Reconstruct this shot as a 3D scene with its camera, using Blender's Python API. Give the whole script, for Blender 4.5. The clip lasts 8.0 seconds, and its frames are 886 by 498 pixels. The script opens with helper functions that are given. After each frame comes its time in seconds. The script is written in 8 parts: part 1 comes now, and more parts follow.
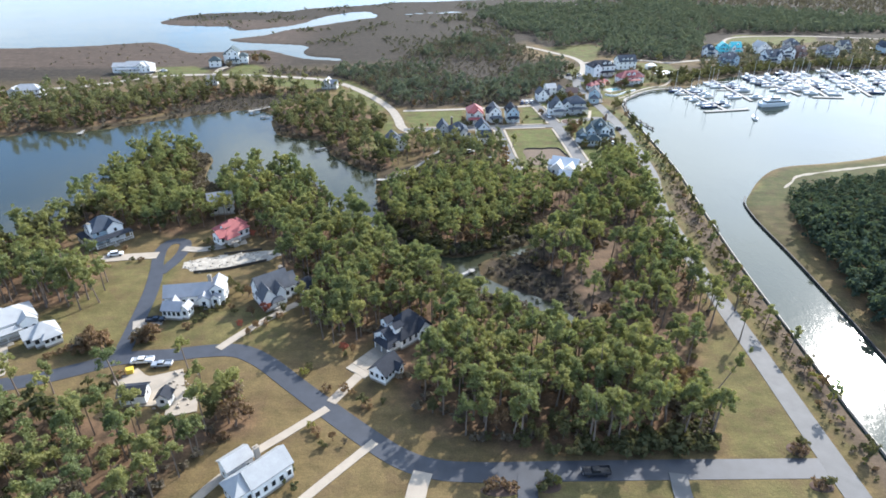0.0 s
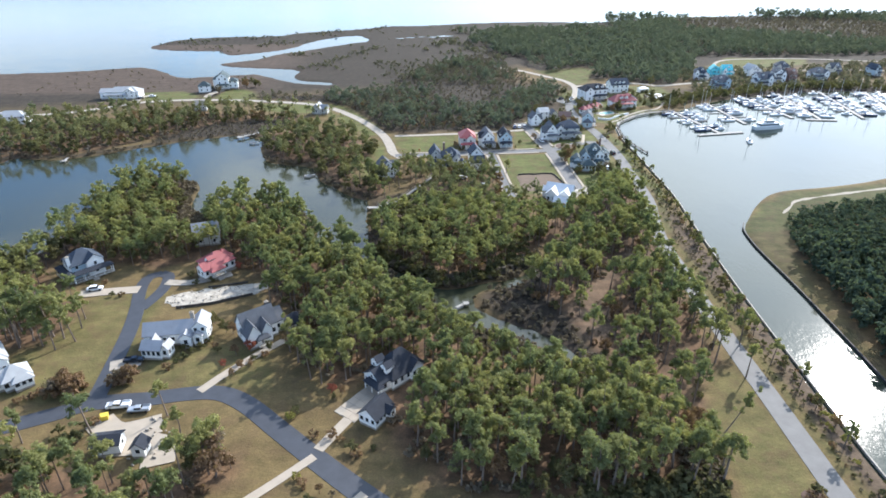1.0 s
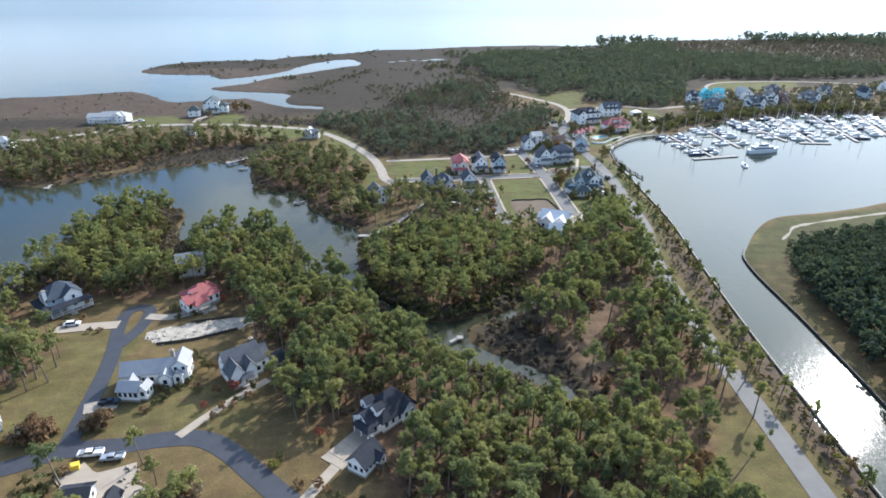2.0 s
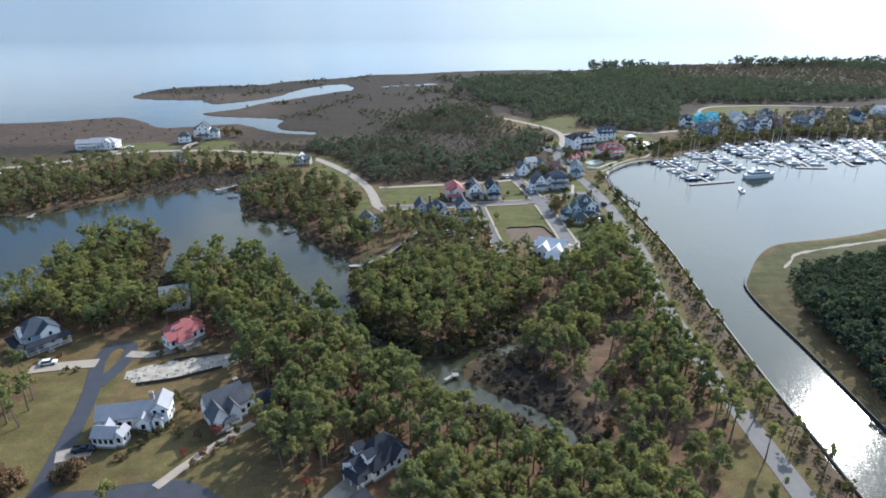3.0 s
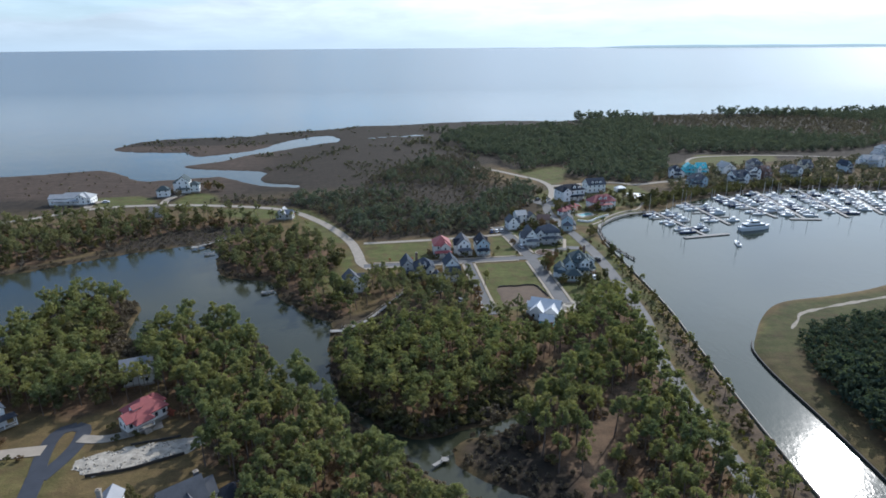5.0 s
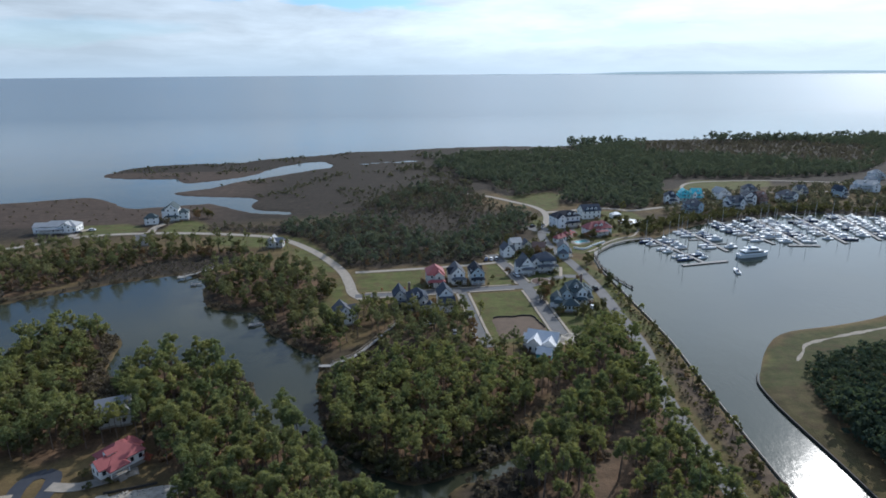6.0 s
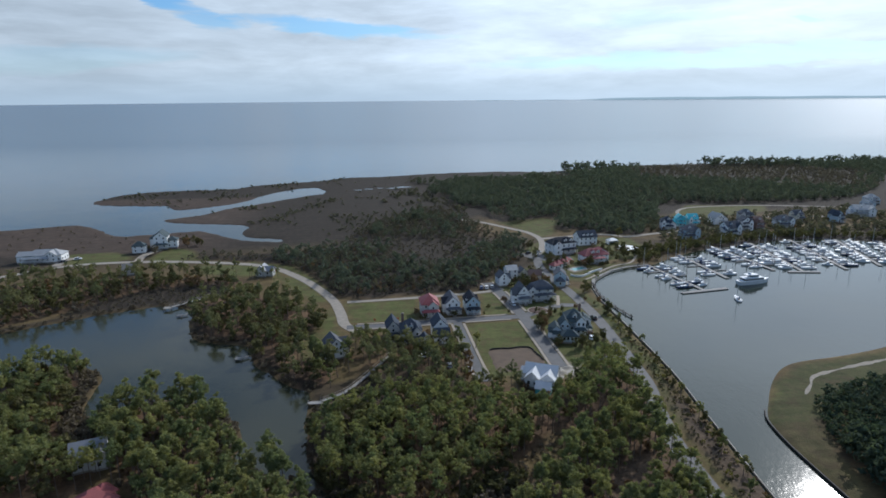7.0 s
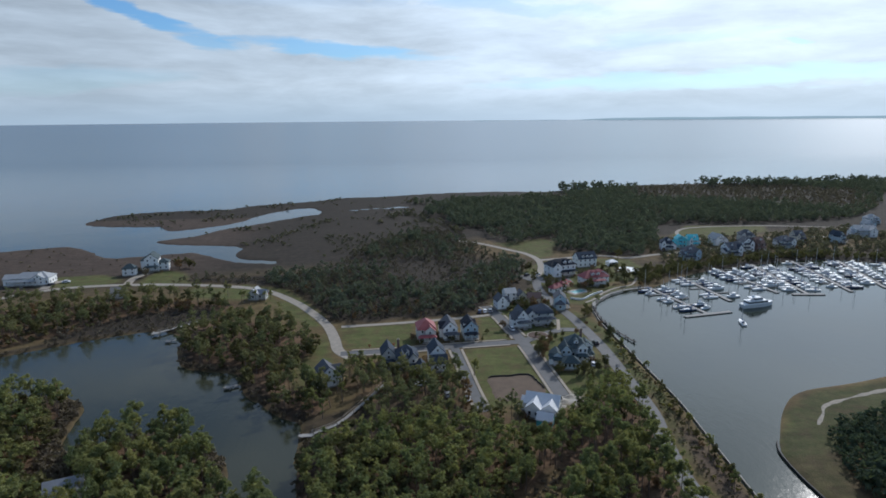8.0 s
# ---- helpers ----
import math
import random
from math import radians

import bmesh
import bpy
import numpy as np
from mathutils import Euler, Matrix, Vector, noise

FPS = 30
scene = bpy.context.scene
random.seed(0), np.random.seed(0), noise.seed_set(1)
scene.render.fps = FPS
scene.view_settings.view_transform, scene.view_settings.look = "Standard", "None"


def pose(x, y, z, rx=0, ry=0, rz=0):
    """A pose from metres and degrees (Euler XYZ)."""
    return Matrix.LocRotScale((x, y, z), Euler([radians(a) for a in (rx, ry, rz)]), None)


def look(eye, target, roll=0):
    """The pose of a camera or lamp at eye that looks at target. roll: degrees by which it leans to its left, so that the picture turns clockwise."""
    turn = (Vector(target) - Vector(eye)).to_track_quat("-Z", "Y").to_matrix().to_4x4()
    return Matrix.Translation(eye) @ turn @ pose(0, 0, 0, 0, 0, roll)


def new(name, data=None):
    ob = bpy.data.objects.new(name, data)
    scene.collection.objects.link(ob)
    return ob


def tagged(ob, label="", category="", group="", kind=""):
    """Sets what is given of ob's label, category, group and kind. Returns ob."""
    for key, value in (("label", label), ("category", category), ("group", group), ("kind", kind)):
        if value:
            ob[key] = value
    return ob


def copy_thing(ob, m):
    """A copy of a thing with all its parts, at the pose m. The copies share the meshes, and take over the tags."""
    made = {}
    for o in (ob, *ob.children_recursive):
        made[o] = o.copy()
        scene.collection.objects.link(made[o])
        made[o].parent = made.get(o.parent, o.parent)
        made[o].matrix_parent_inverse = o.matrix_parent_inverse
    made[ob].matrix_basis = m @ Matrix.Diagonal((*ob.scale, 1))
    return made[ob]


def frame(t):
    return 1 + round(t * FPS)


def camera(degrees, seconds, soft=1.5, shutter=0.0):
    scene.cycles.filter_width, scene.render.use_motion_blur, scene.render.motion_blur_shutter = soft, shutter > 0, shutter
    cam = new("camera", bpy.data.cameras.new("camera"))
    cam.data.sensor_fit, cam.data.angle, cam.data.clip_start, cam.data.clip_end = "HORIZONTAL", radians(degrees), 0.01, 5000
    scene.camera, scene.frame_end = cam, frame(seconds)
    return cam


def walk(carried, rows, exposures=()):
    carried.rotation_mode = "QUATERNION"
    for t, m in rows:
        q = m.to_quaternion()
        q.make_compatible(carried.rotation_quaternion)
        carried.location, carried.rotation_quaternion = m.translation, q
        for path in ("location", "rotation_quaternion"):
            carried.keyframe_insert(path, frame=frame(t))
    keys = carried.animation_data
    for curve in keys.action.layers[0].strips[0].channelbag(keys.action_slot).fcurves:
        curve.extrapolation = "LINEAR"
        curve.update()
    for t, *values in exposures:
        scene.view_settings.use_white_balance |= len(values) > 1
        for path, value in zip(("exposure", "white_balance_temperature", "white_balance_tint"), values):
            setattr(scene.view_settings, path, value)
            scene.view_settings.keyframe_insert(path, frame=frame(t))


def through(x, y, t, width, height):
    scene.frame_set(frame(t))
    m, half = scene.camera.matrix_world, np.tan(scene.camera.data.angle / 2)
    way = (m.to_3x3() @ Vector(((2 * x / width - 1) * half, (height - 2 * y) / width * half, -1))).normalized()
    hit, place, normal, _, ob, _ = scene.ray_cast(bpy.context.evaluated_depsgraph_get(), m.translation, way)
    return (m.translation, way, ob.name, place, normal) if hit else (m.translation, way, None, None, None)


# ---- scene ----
cam = camera(72.1, 8.0, soft=1.7)
PATH = [
    (0, (0.178, 0.03, 99.983), (0.191, 1.782, 99.018), -0.2),
    (0.5, (0.257, 3.831, 99.985), (0.282, 5.599, 99.05), -0.3),
    (1, (0.376, 7.608, 99.998), (0.412, 9.39, 99.092), -0.3),
    (1.5, (0.527, 11.344, 100.022), (0.575, 13.141, 99.145), -0.3),
    (3, (0.946, 22.473, 100.236), (1.027, 24.312, 99.455), -0.3),
    (3.5, (1.117, 26.167, 100.264), (1.208, 28.02, 99.518), -0.4),
    (4, (1.358, 29.881, 100.278), (1.461, 31.748, 99.567), -0.4),
    (4.5, (1.658, 33.663, 100.281), (1.771, 35.543, 99.606), -0.4),
    (6, (2.676, 45.072, 100.194), (2.822, 46.986, 99.632), -0.4),
    (6.5, (3.003, 48.892, 100.196), (3.159, 50.816, 99.672), -0.5),
    (7, (3.319, 52.721, 100.205), (3.486, 54.654, 99.72), -0.5),
    (7.5, (3.64, 56.559, 100.213), (3.817, 58.501, 99.766), -0.5),
    (8, (3.959, 60.385, 100.22), (4.138, 62.332, 99.796), -0.5),
]
walk(cam, [(t, look(eye, target, roll)) for t, eye, target, roll in PATH],
     exposures=[(0.0, 1.53, 6220, 11), (1.5, 1.33, 6160, 11), (3.0, 0.93, 6060, 11), (4.5, 0.51, 5980, 11), (6.0, 0.15, 5950, 11), (8.0, -0.18, 5930, 11)])

# ---- world and sun ----
SUN_AZ, SUN_EL = 41.0, 33.0
sun_way = Vector((math.sin(radians(SUN_AZ)) * math.cos(radians(SUN_EL)), math.cos(radians(SUN_AZ)) * math.cos(radians(SUN_EL)), math.sin(radians(SUN_EL))))


class Nodes:
    """A short way to write node trees."""

    def __init__(self, tree):
        self.tree = tree
        tree.nodes.clear()

    def add(self, kind, **values):
        """A node; in_Name or in_0 gives an input a value or a link."""
        node = self.tree.nodes.new(kind)
        if "operation" in values:
            node.operation = values.pop("operation")
        if "attribute_name" in values:
            node.attribute_name = values.pop("attribute_name")
        for key, value in values.items():
            name = key[3:]
            socket = node.inputs[int(name)] if name.isdigit() else node.inputs[name.replace("_", " ")]
            if isinstance(value, bpy.types.NodeSocket):
                self.tree.links.new(value, socket)
            else:
                socket.default_value = value
        return node

    def math(self, op, a, b=0.0, clamp=False):
        node = self.add("ShaderNodeMath", operation=op, in_0=a, in_1=b)
        node.use_clamp = clamp
        return node.outputs[0]

    def mix(self, fac, a, b, blend="MIX"):
        node = self.add("ShaderNodeMix")
        node.data_type, node.blend_type = "RGBA", blend
        for socket, value in ((node.inputs[0], fac), (node.inputs[6], a), (node.inputs[7], b)):
            if isinstance(value, bpy.types.NodeSocket):
                self.tree.links.new(value, socket)
            else:
                socket.default_value = value if isinstance(value, float) else (*value, 1.0) if len(value) == 3 else value
        return node.outputs[2]

    def noise(self, vector, scale, detail=4.0, rough=0.55):
        return self.add("ShaderNodeTexNoise", in_Vector=vector, in_Scale=scale, in_Detail=detail, in_Roughness=rough).outputs[0]

    def ramp(self, fac, lo, hi):
        return self.add("ShaderNodeMapRange", in_0=fac, in_1=lo, in_2=hi).outputs[0]


def build_world():
    world = bpy.data.worlds.new("sky")
    scene.world = world
    world.use_nodes = True
    n = Nodes(world.node_tree)
    sky = n.add("ShaderNodeTexSky")
    sky.sky_type, sky.sun_disc, sky.sun_elevation, sky.sun_rotation = "NISHITA", False, radians(SUN_EL), radians(SUN_AZ)
    sky.air_density, sky.dust_density, sky.ozone_density = 1.0, 0.12, 2.5
    way = n.add("ShaderNodeTexCoord").outputs["Generated"]
    sep = n.add("ShaderNodeSeparateXYZ", in_0=way)
    warp = n.add("ShaderNodeTexNoise", in_Vector=way, in_Scale=2.3, in_Detail=3.0)
    bent = n.add("ShaderNodeVectorMath", operation="MULTIPLY_ADD", in_0=warp.outputs["Color"], in_1=(0.22, 0.22, 0.06), in_2=way).outputs[0]
    place = n.add("ShaderNodeMapping", in_Vector=bent, in_Scale=(1.3, 1.3, 7.0), in_Location=(CLOUD_X, CLOUD_Y, CLOUD_Z), in_Rotation=(0.0, 0.05, 0.0)).outputs[0]
    big = n.noise(place, 1.0, 7.0, 0.52)
    wisps = n.noise(place, 3.6, 6.0, 0.6)
    cover = n.ramp(n.math("ADD", n.math("MULTIPLY", big, 0.72), n.math("MULTIPLY", wisps, 0.28)), CLOUD_LOW, CLOUD_LOW + 0.06)
    thin = n.ramp(sep.outputs[2], 0.85, 0.3)
    cover = n.math("MULTIPLY", cover, n.math("ADD", n.math("MULTIPLY", thin, 0.68), 0.28))
    # a broad cloud sheet low over the sound, torn open in a few long rifts
    bearing = n.math("ARCTAN2", sep.outputs[0], sep.outputs[1])
    height = n.math("ARCSINE", sep.outputs[2])
    drift = n.add("ShaderNodeSeparateColor", in_0=n.add("ShaderNodeTexNoise", in_Vector=place, in_Scale=5.5, in_Detail=7.0, in_Roughness=0.6).outputs["Color"])
    bearing = n.math("ADD", bearing, n.math("MULTIPLY", n.math("SUBTRACT", drift.outputs[0], 0.5), 0.16))
    height = n.math("ADD", height, n.math("MULTIPLY", n.math("SUBTRACT", drift.outputs[1], 0.5), 0.045))
    sheet = n.math("MULTIPLY", n.ramp(sep.outputs[2], 0.24, 0.16), n.ramp(sep.outputs[1], 0.2, 0.6))
    cover = n.math("MAXIMUM", cover, n.math("MULTIPLY", sheet, 0.96))
    rifts = 0.0
    for at, up, long, high, tilt, depth in RIFTS:
        u, v = n.math("SUBTRACT", bearing, radians(at)), n.math("SUBTRACT", height, radians(up))
        c, d = math.cos(radians(tilt)), math.sin(radians(tilt))
        along = n.math("DIVIDE", n.math("ADD", n.math("MULTIPLY", u, c), n.math("MULTIPLY", v, d)), radians(long))
        across = n.math("DIVIDE", n.math("SUBTRACT", n.math("MULTIPLY", v, c), n.math("MULTIPLY", u, d)), radians(high))
        far = n.math("ADD", n.math("MULTIPLY", along, along), n.math("MULTIPLY", across, across))
        rifts = n.math("ADD", rifts, n.math("MULTIPLY", n.ramp(far, 1.25, 0.35), depth))
    toward = n.add("ShaderNodeVectorMath", operation="DOT_PRODUCT", in_0=way, in_1=sun_way).outputs["Value"]
    near_sun = n.add("ShaderNodeMapRange", in_0=toward, in_1=0.55, in_2=0.97)
    near_sun.interpolation_type = "SMOOTHERSTEP"
    veil = n.math("MULTIPLY", near_sun.outputs[0], n.math("ADD", n.math("MULTIPLY", n.ramp(wisps, 0.3, 0.6), 0.5), 0.42))
    cover = n.math("MAXIMUM", cover, veil)
    cover = n.math("SUBTRACT", cover, rifts, clamp=True)
    low = n.math("MULTIPLY", n.ramp(sep.outputs[2], 0.055, 0.0), 0.97)
    cover = n.math("MAXIMUM", cover, low)
    folds = n.math("ADD", n.math("ADD", n.math("MULTIPLY", n.ramp(big, 0.38, 0.62), 0.28), n.math("MULTIPLY", n.ramp(drift.outputs[2], 0.36, 0.66), 0.26)), 0.68)
    cloud = n.add("ShaderNodeVectorMath", operation="SCALE", in_0=(5.9, 6.75, 7.4)).outputs[0]
    folds = n.math("MULTIPLY", folds, n.math("ADD", n.math("MULTIPLY", n.ramp(toward, 0.35, 0.95), 0.34), 0.84))
    n.tree.links.new(folds, cloud.node.inputs["Scale"])
    colour = n.mix(cover, n.mix(1.0, sky.outputs[0], (0.62, 0.86, 1.06), "MULTIPLY"), cloud)
    colour = n.mix(n.math("MULTIPLY", n.ramp(sep.outputs[2], 0.05, 0.0), 0.75), colour, (4.4, 5.6, 6.6))
    glow = n.add("ShaderNodeVectorMath", operation="SCALE", in_0=(5.2, 5.4, 5.2)).outputs[0]
    n.tree.links.new(n.math("POWER", n.math("MAXIMUM", toward, 0.0), 6.0), glow.node.inputs["Scale"])
    colour = n.add("ShaderNodeVectorMath", operation="ADD", in_0=colour, in_1=glow).outputs[0]
    aureole = n.add("ShaderNodeVectorMath", operation="SCALE", in_0=(5.4, 5.7, 5.8)).outputs[0]
    n.tree.links.new(n.math("MULTIPLY", n.math("POWER", n.math("MAXIMUM", toward, 0.0), 7.0), n.ramp(sep.outputs[2], 0.14, 0.36)), aureole.node.inputs["Scale"])
    colour = n.add("ShaderNodeVectorMath", operation="ADD", in_0=colour, in_1=aureole).outputs[0]
    back = n.add("ShaderNodeBackground", in_Color=colour, in_Strength=SKY)
    n.add("ShaderNodeOutputWorld", in_Surface=back.outputs[0])


SKY, SUN = 0.107, 2.95
# rifts in the cloud sheet: bearing, height, half length, half thickness, tilt (degrees), depth
RIFTS = ((-21.0, 8.6, 7.0, 0.55, -13.0, 0.95), (-14.5, 6.3, 2.4, 0.8, -6.0, 0.7), (-4.0, 5.9, 9.0, 0.62, -4.0, 0.85), (27.0, 2.9, 19.0, 0.75, 0.5, 0.6), (-25.0, 3.2, 9.0, 1.0, 4.0, 0.3),
         (34.2, 5.8, 1.0, 0.35, 0.0, 0.5), (12.0, 9.3, 9.0, 0.7, -6.0, 0.3), (25.0, 6.4, 8.0, 0.6, 3.0, 0.22), (-33.0, 10.5, 8.0, 0.8, -8.0, 0.8), (-48.0, 6.5, 8.0, 0.9, -6.0, 0.6), (54.0, 4.5, 8.0, 0.8, 4.0, 0.5))
CLOUD_X, CLOUD_Y, CLOUD_Z, CLOUD_LOW = 3.1, 1.7, 0.0, 0.482
build_world()
lamp = bpy.data.lights.new("sun", "SUN")
lamp.energy, lamp.angle, lamp.color = SUN, radians(0.6), (1.0, 0.945, 0.86)
new("sun", lamp).matrix_world = look(sun_way * 400, (0, 0, 0))

# ---- materials ----


def surface(name, colour, rough=0.7, vary=0.25, scale=1.5, fine=12.0, metal=0.0, bump=0.0, random_tint=0.0, spec=0.5):
    """A painted, mineral or woven surface: two scales of variation on world positions."""
    mat = bpy.data.materials.new(name)
    mat.use_nodes = True
    n = Nodes(mat.node_tree)
    where = n.add("ShaderNodeNewGeometry").outputs["Position"]
    a = n.ramp(n.noise(where, scale, 5.0), 0.3, 0.7)
    b = n.ramp(n.noise(where, fine, 3.0), 0.25, 0.75)
    amount = n.math("ADD", n.math("MULTIPLY", a, 0.65), n.math("MULTIPLY", b, 0.35))
    if random_tint:
        amount = n.math("ADD", amount, n.math("MULTIPLY", n.math("SUBTRACT", n.add("ShaderNodeObjectInfo").outputs["Random"], 0.5), random_tint))
    dark = tuple(c * (1 - vary) for c in colour)
    light = tuple(min(1.0, c * (1 + vary)) for c in colour)
    col = n.mix(amount, dark, light)
    bsdf = n.add("ShaderNodeBsdfPrincipled", in_Base_Color=col, in_Roughness=rough, in_Metallic=metal, in_Specular_IOR_Level=spec)
    if bump:
        b = n.add("ShaderNodeBump", in_Strength=0.6, in_Distance=bump, in_Height=n.noise(where, fine, 4.0))
        n.tree.links.new(b.outputs[0], bsdf.inputs["Normal"])
    n.add("ShaderNodeOutputMaterial", in_Surface=bsdf.outputs[0])
    return mat


def foliage(name, colour, other, through=0.9):
    """Leaves or needles: matt, with light passing through, varied by tree and by tuft."""
    mat = bpy.data.materials.new(name)
    mat.use_nodes = True
    n = Nodes(mat.node_tree)
    where = n.add("ShaderNodeNewGeometry")
    tree = n.math("FRACT", n.math("ADD", n.add("ShaderNodeObjectInfo").outputs["Random"], n.add("ShaderNodeAttribute", attribute_name="tone").outputs["Fac"]))
    patch = n.ramp(n.noise(where.outputs["Position"], 0.11, 3.0), 0.32, 0.68)
    tuft = n.ramp(n.noise(where.outputs["Position"], 0.9, 3.0), 0.3, 0.7)
    f = n.math("ADD", n.math("MULTIPLY", patch, 0.45), n.math("MULTIPLY", n.math("SUBTRACT", tree, 0.15), 0.75), clamp=True)
    col = n.mix(f, colour, other)
    shade = n.math("ADD", n.math("MULTIPLY", n.math("ADD", tuft, where.outputs["Random Per Island"]), 0.27), 0.70)
    col = n.mix(1.0, col, n.add("ShaderNodeCombineColor", in_0=shade, in_1=shade, in_2=shade).outputs[0], "MULTIPLY")
    d = n.add("ShaderNodeBsdfDiffuse", in_Color=col)
    t = n.add("ShaderNodeBsdfTranslucent", in_Color=n.mix(1.0, col, (through * 1.1, through * 1.15, through * 0.7), "MULTIPLY"))
    m = n.add("ShaderNodeAddShader", in_0=d.outputs[0], in_1=t.outputs[0])
    n.add("ShaderNodeOutputMaterial", in_Surface=m.outputs[0])
    return mat


def ground_material():
    """Lawn, pine straw, marsh and bare soil, by zones laid on the ground sheet."""
    mat = bpy.data.materials.new("ground")
    mat.use_nodes = True
    n = Nodes(mat.node_tree)
    where = n.add("ShaderNodeNewGeometry").outputs["Position"]
    zone = n.add("ShaderNodeSeparateColor", in_0=n.add("ShaderNodeAttribute", attribute_name="zone").outputs["Color"])
    kind = n.add("ShaderNodeSeparateColor", in_0=n.add("ShaderNodeAttribute", attribute_name="soil").outputs["Color"])
    broad = n.ramp(n.noise(where, 0.035, 5.0), 0.35, 0.65)
    middle = n.ramp(n.noise(where, 0.25, 6.0, 0.65), 0.32, 0.68)
    fine = n.ramp(n.noise(where, 2.2, 5.0, 0.7), 0.3, 0.7)
    dry = n.mix(middle, (0.090, 0.069, 0.031), (0.152, 0.108, 0.050))
    green = n.mix(middle, (0.061, 0.076, 0.023), (0.106, 0.111, 0.040))
    lawn = n.mix(broad, dry, green)
    col = n.mix(zone.outputs[0], dry, n.mix(n.math("MULTIPLY", broad, 0.4), n.mix(middle, (0.069, 0.084, 0.025), (0.110, 0.117, 0.041)), lawn))
    straw = n.mix(middle, (0.060, 0.041, 0.027), (0.168, 0.101, 0.060))
    litter = n.math("MULTIPLY", n.ramp(n.noise(where, 0.16, 7.0, 0.72), 0.48, 0.62), 0.62)
    col = n.mix(litter, col, (0.098, 0.066, 0.036))
    col = n.mix(zone.outputs[1], col, straw)
    marsh = n.mix(middle, (0.023, 0.020, 0.015), (0.052, 0.040, 0.030))
    col = n.mix(zone.outputs[2], col, marsh)
    reed = n.mix(middle, (0.052, 0.038, 0.029), (0.090, 0.066, 0.050))
    col = n.mix(kind.outputs[0], col, reed)
    soil = n.mix(middle, (0.105, 0.076, 0.054), (0.165, 0.122, 0.086))
    col = n.mix(kind.outputs[1], col, soil)
    sand = n.mix(n.math("MULTIPLY", middle, fine), (0.62, 0.58, 0.52), (0.26, 0.24, 0.21))
    col = n.mix(kind.outputs[2], col, sand)
    streak = n.ramp(n.noise(n.add("ShaderNodeMapping", in_Vector=where, in_Scale=(0.05, 0.16, 0.1), in_Rotation=(0, 0, 0.35)).outputs[0], 1.0, 6.0, 0.68), 0.36, 0.62)
    grain = n.math("ADD", n.math("ADD", n.math("MULTIPLY", fine, 0.45), n.math("MULTIPLY", streak, 0.35)), 0.62)
    col = n.mix(1.0, col, n.add("ShaderNodeCombineColor", in_0=grain, in_1=grain, in_2=grain).outputs[0], "MULTIPLY")
    bsdf = n.add("ShaderNodeBsdfPrincipled", in_Base_Color=col, in_Roughness=0.95, in_Specular_IOR_Level=0.15)
    b = n.add("ShaderNodeBump", in_Strength=0.7, in_Distance=0.25, in_Height=n.noise(where, 1.3, 6.0, 0.7))
    n.tree.links.new(b.outputs[0], bsdf.inputs["Normal"])
    n.add("ShaderNodeOutputMaterial", in_Surface=bsdf.outputs[0])
    return mat


def water_material():
    mat = bpy.data.materials.new("water")
    mat.use_nodes = True
    n = Nodes(mat.node_tree)
    where = n.add("ShaderNodeNewGeometry").outputs["Position"]
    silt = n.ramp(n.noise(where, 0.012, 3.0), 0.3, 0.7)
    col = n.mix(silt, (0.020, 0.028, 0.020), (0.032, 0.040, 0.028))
    # Blue is put into the open sea's base, since its cloud reflection is grey.
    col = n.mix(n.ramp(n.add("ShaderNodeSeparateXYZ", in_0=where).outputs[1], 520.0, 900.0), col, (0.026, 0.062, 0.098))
    east_north = n.add("ShaderNodeSeparateXYZ", in_0=where)
    murk = n.math("MULTIPLY", n.ramp(east_north.outputs[1], 480.0, 380.0), n.ramp(east_north.outputs[0], 75.0, 55.0))
    col = n.mix(murk, col, n.mix(silt, (0.030, 0.034, 0.021), (0.043, 0.045, 0.027)))
    bsdf = n.add("ShaderNodeBsdfPrincipled", in_Base_Color=col, in_IOR=1.333)
    stretched = n.add("ShaderNodeMapping", in_Vector=where, in_Scale=(1.0, 0.55, 1.0), in_Rotation=(0, 0, 0.5)).outputs[0]
    ripples = n.noise(stretched, 0.9, 3.0, 0.6)
    swell = n.noise(n.add("ShaderNodeMapping", in_Vector=where, in_Scale=(0.35, 0.1, 1.0), in_Rotation=(0, 0, -0.6)).outputs[0], 1.0, 3.0, 0.5)
    gusts = n.ramp(n.noise(where, 0.02, 4.0, 0.6), 0.35, 0.7)
    height = n.math("MULTIPLY", n.math("ADD", ripples, n.math("MULTIPLY", swell, 0.7)), n.math("ADD", n.math("MULTIPLY", gusts, 0.85), 0.22))
    open_sea = n.math("ADD", n.math("MULTIPLY", n.ramp(n.add("ShaderNodeSeparateXYZ", in_0=where).outputs[1], 620.0, 1500.0), 0.13), 0.085)
    n.tree.links.new(open_sea, bsdf.inputs["Roughness"])
    b = n.add("ShaderNodeBump", in_Strength=1.0, in_Distance=WAVES, in_Height=height)
    n.tree.links.new(b.outputs[0], bsdf.inputs["Normal"])
    n.add("ShaderNodeOutputMaterial", in_Surface=bsdf.outputs[0])
    return mat


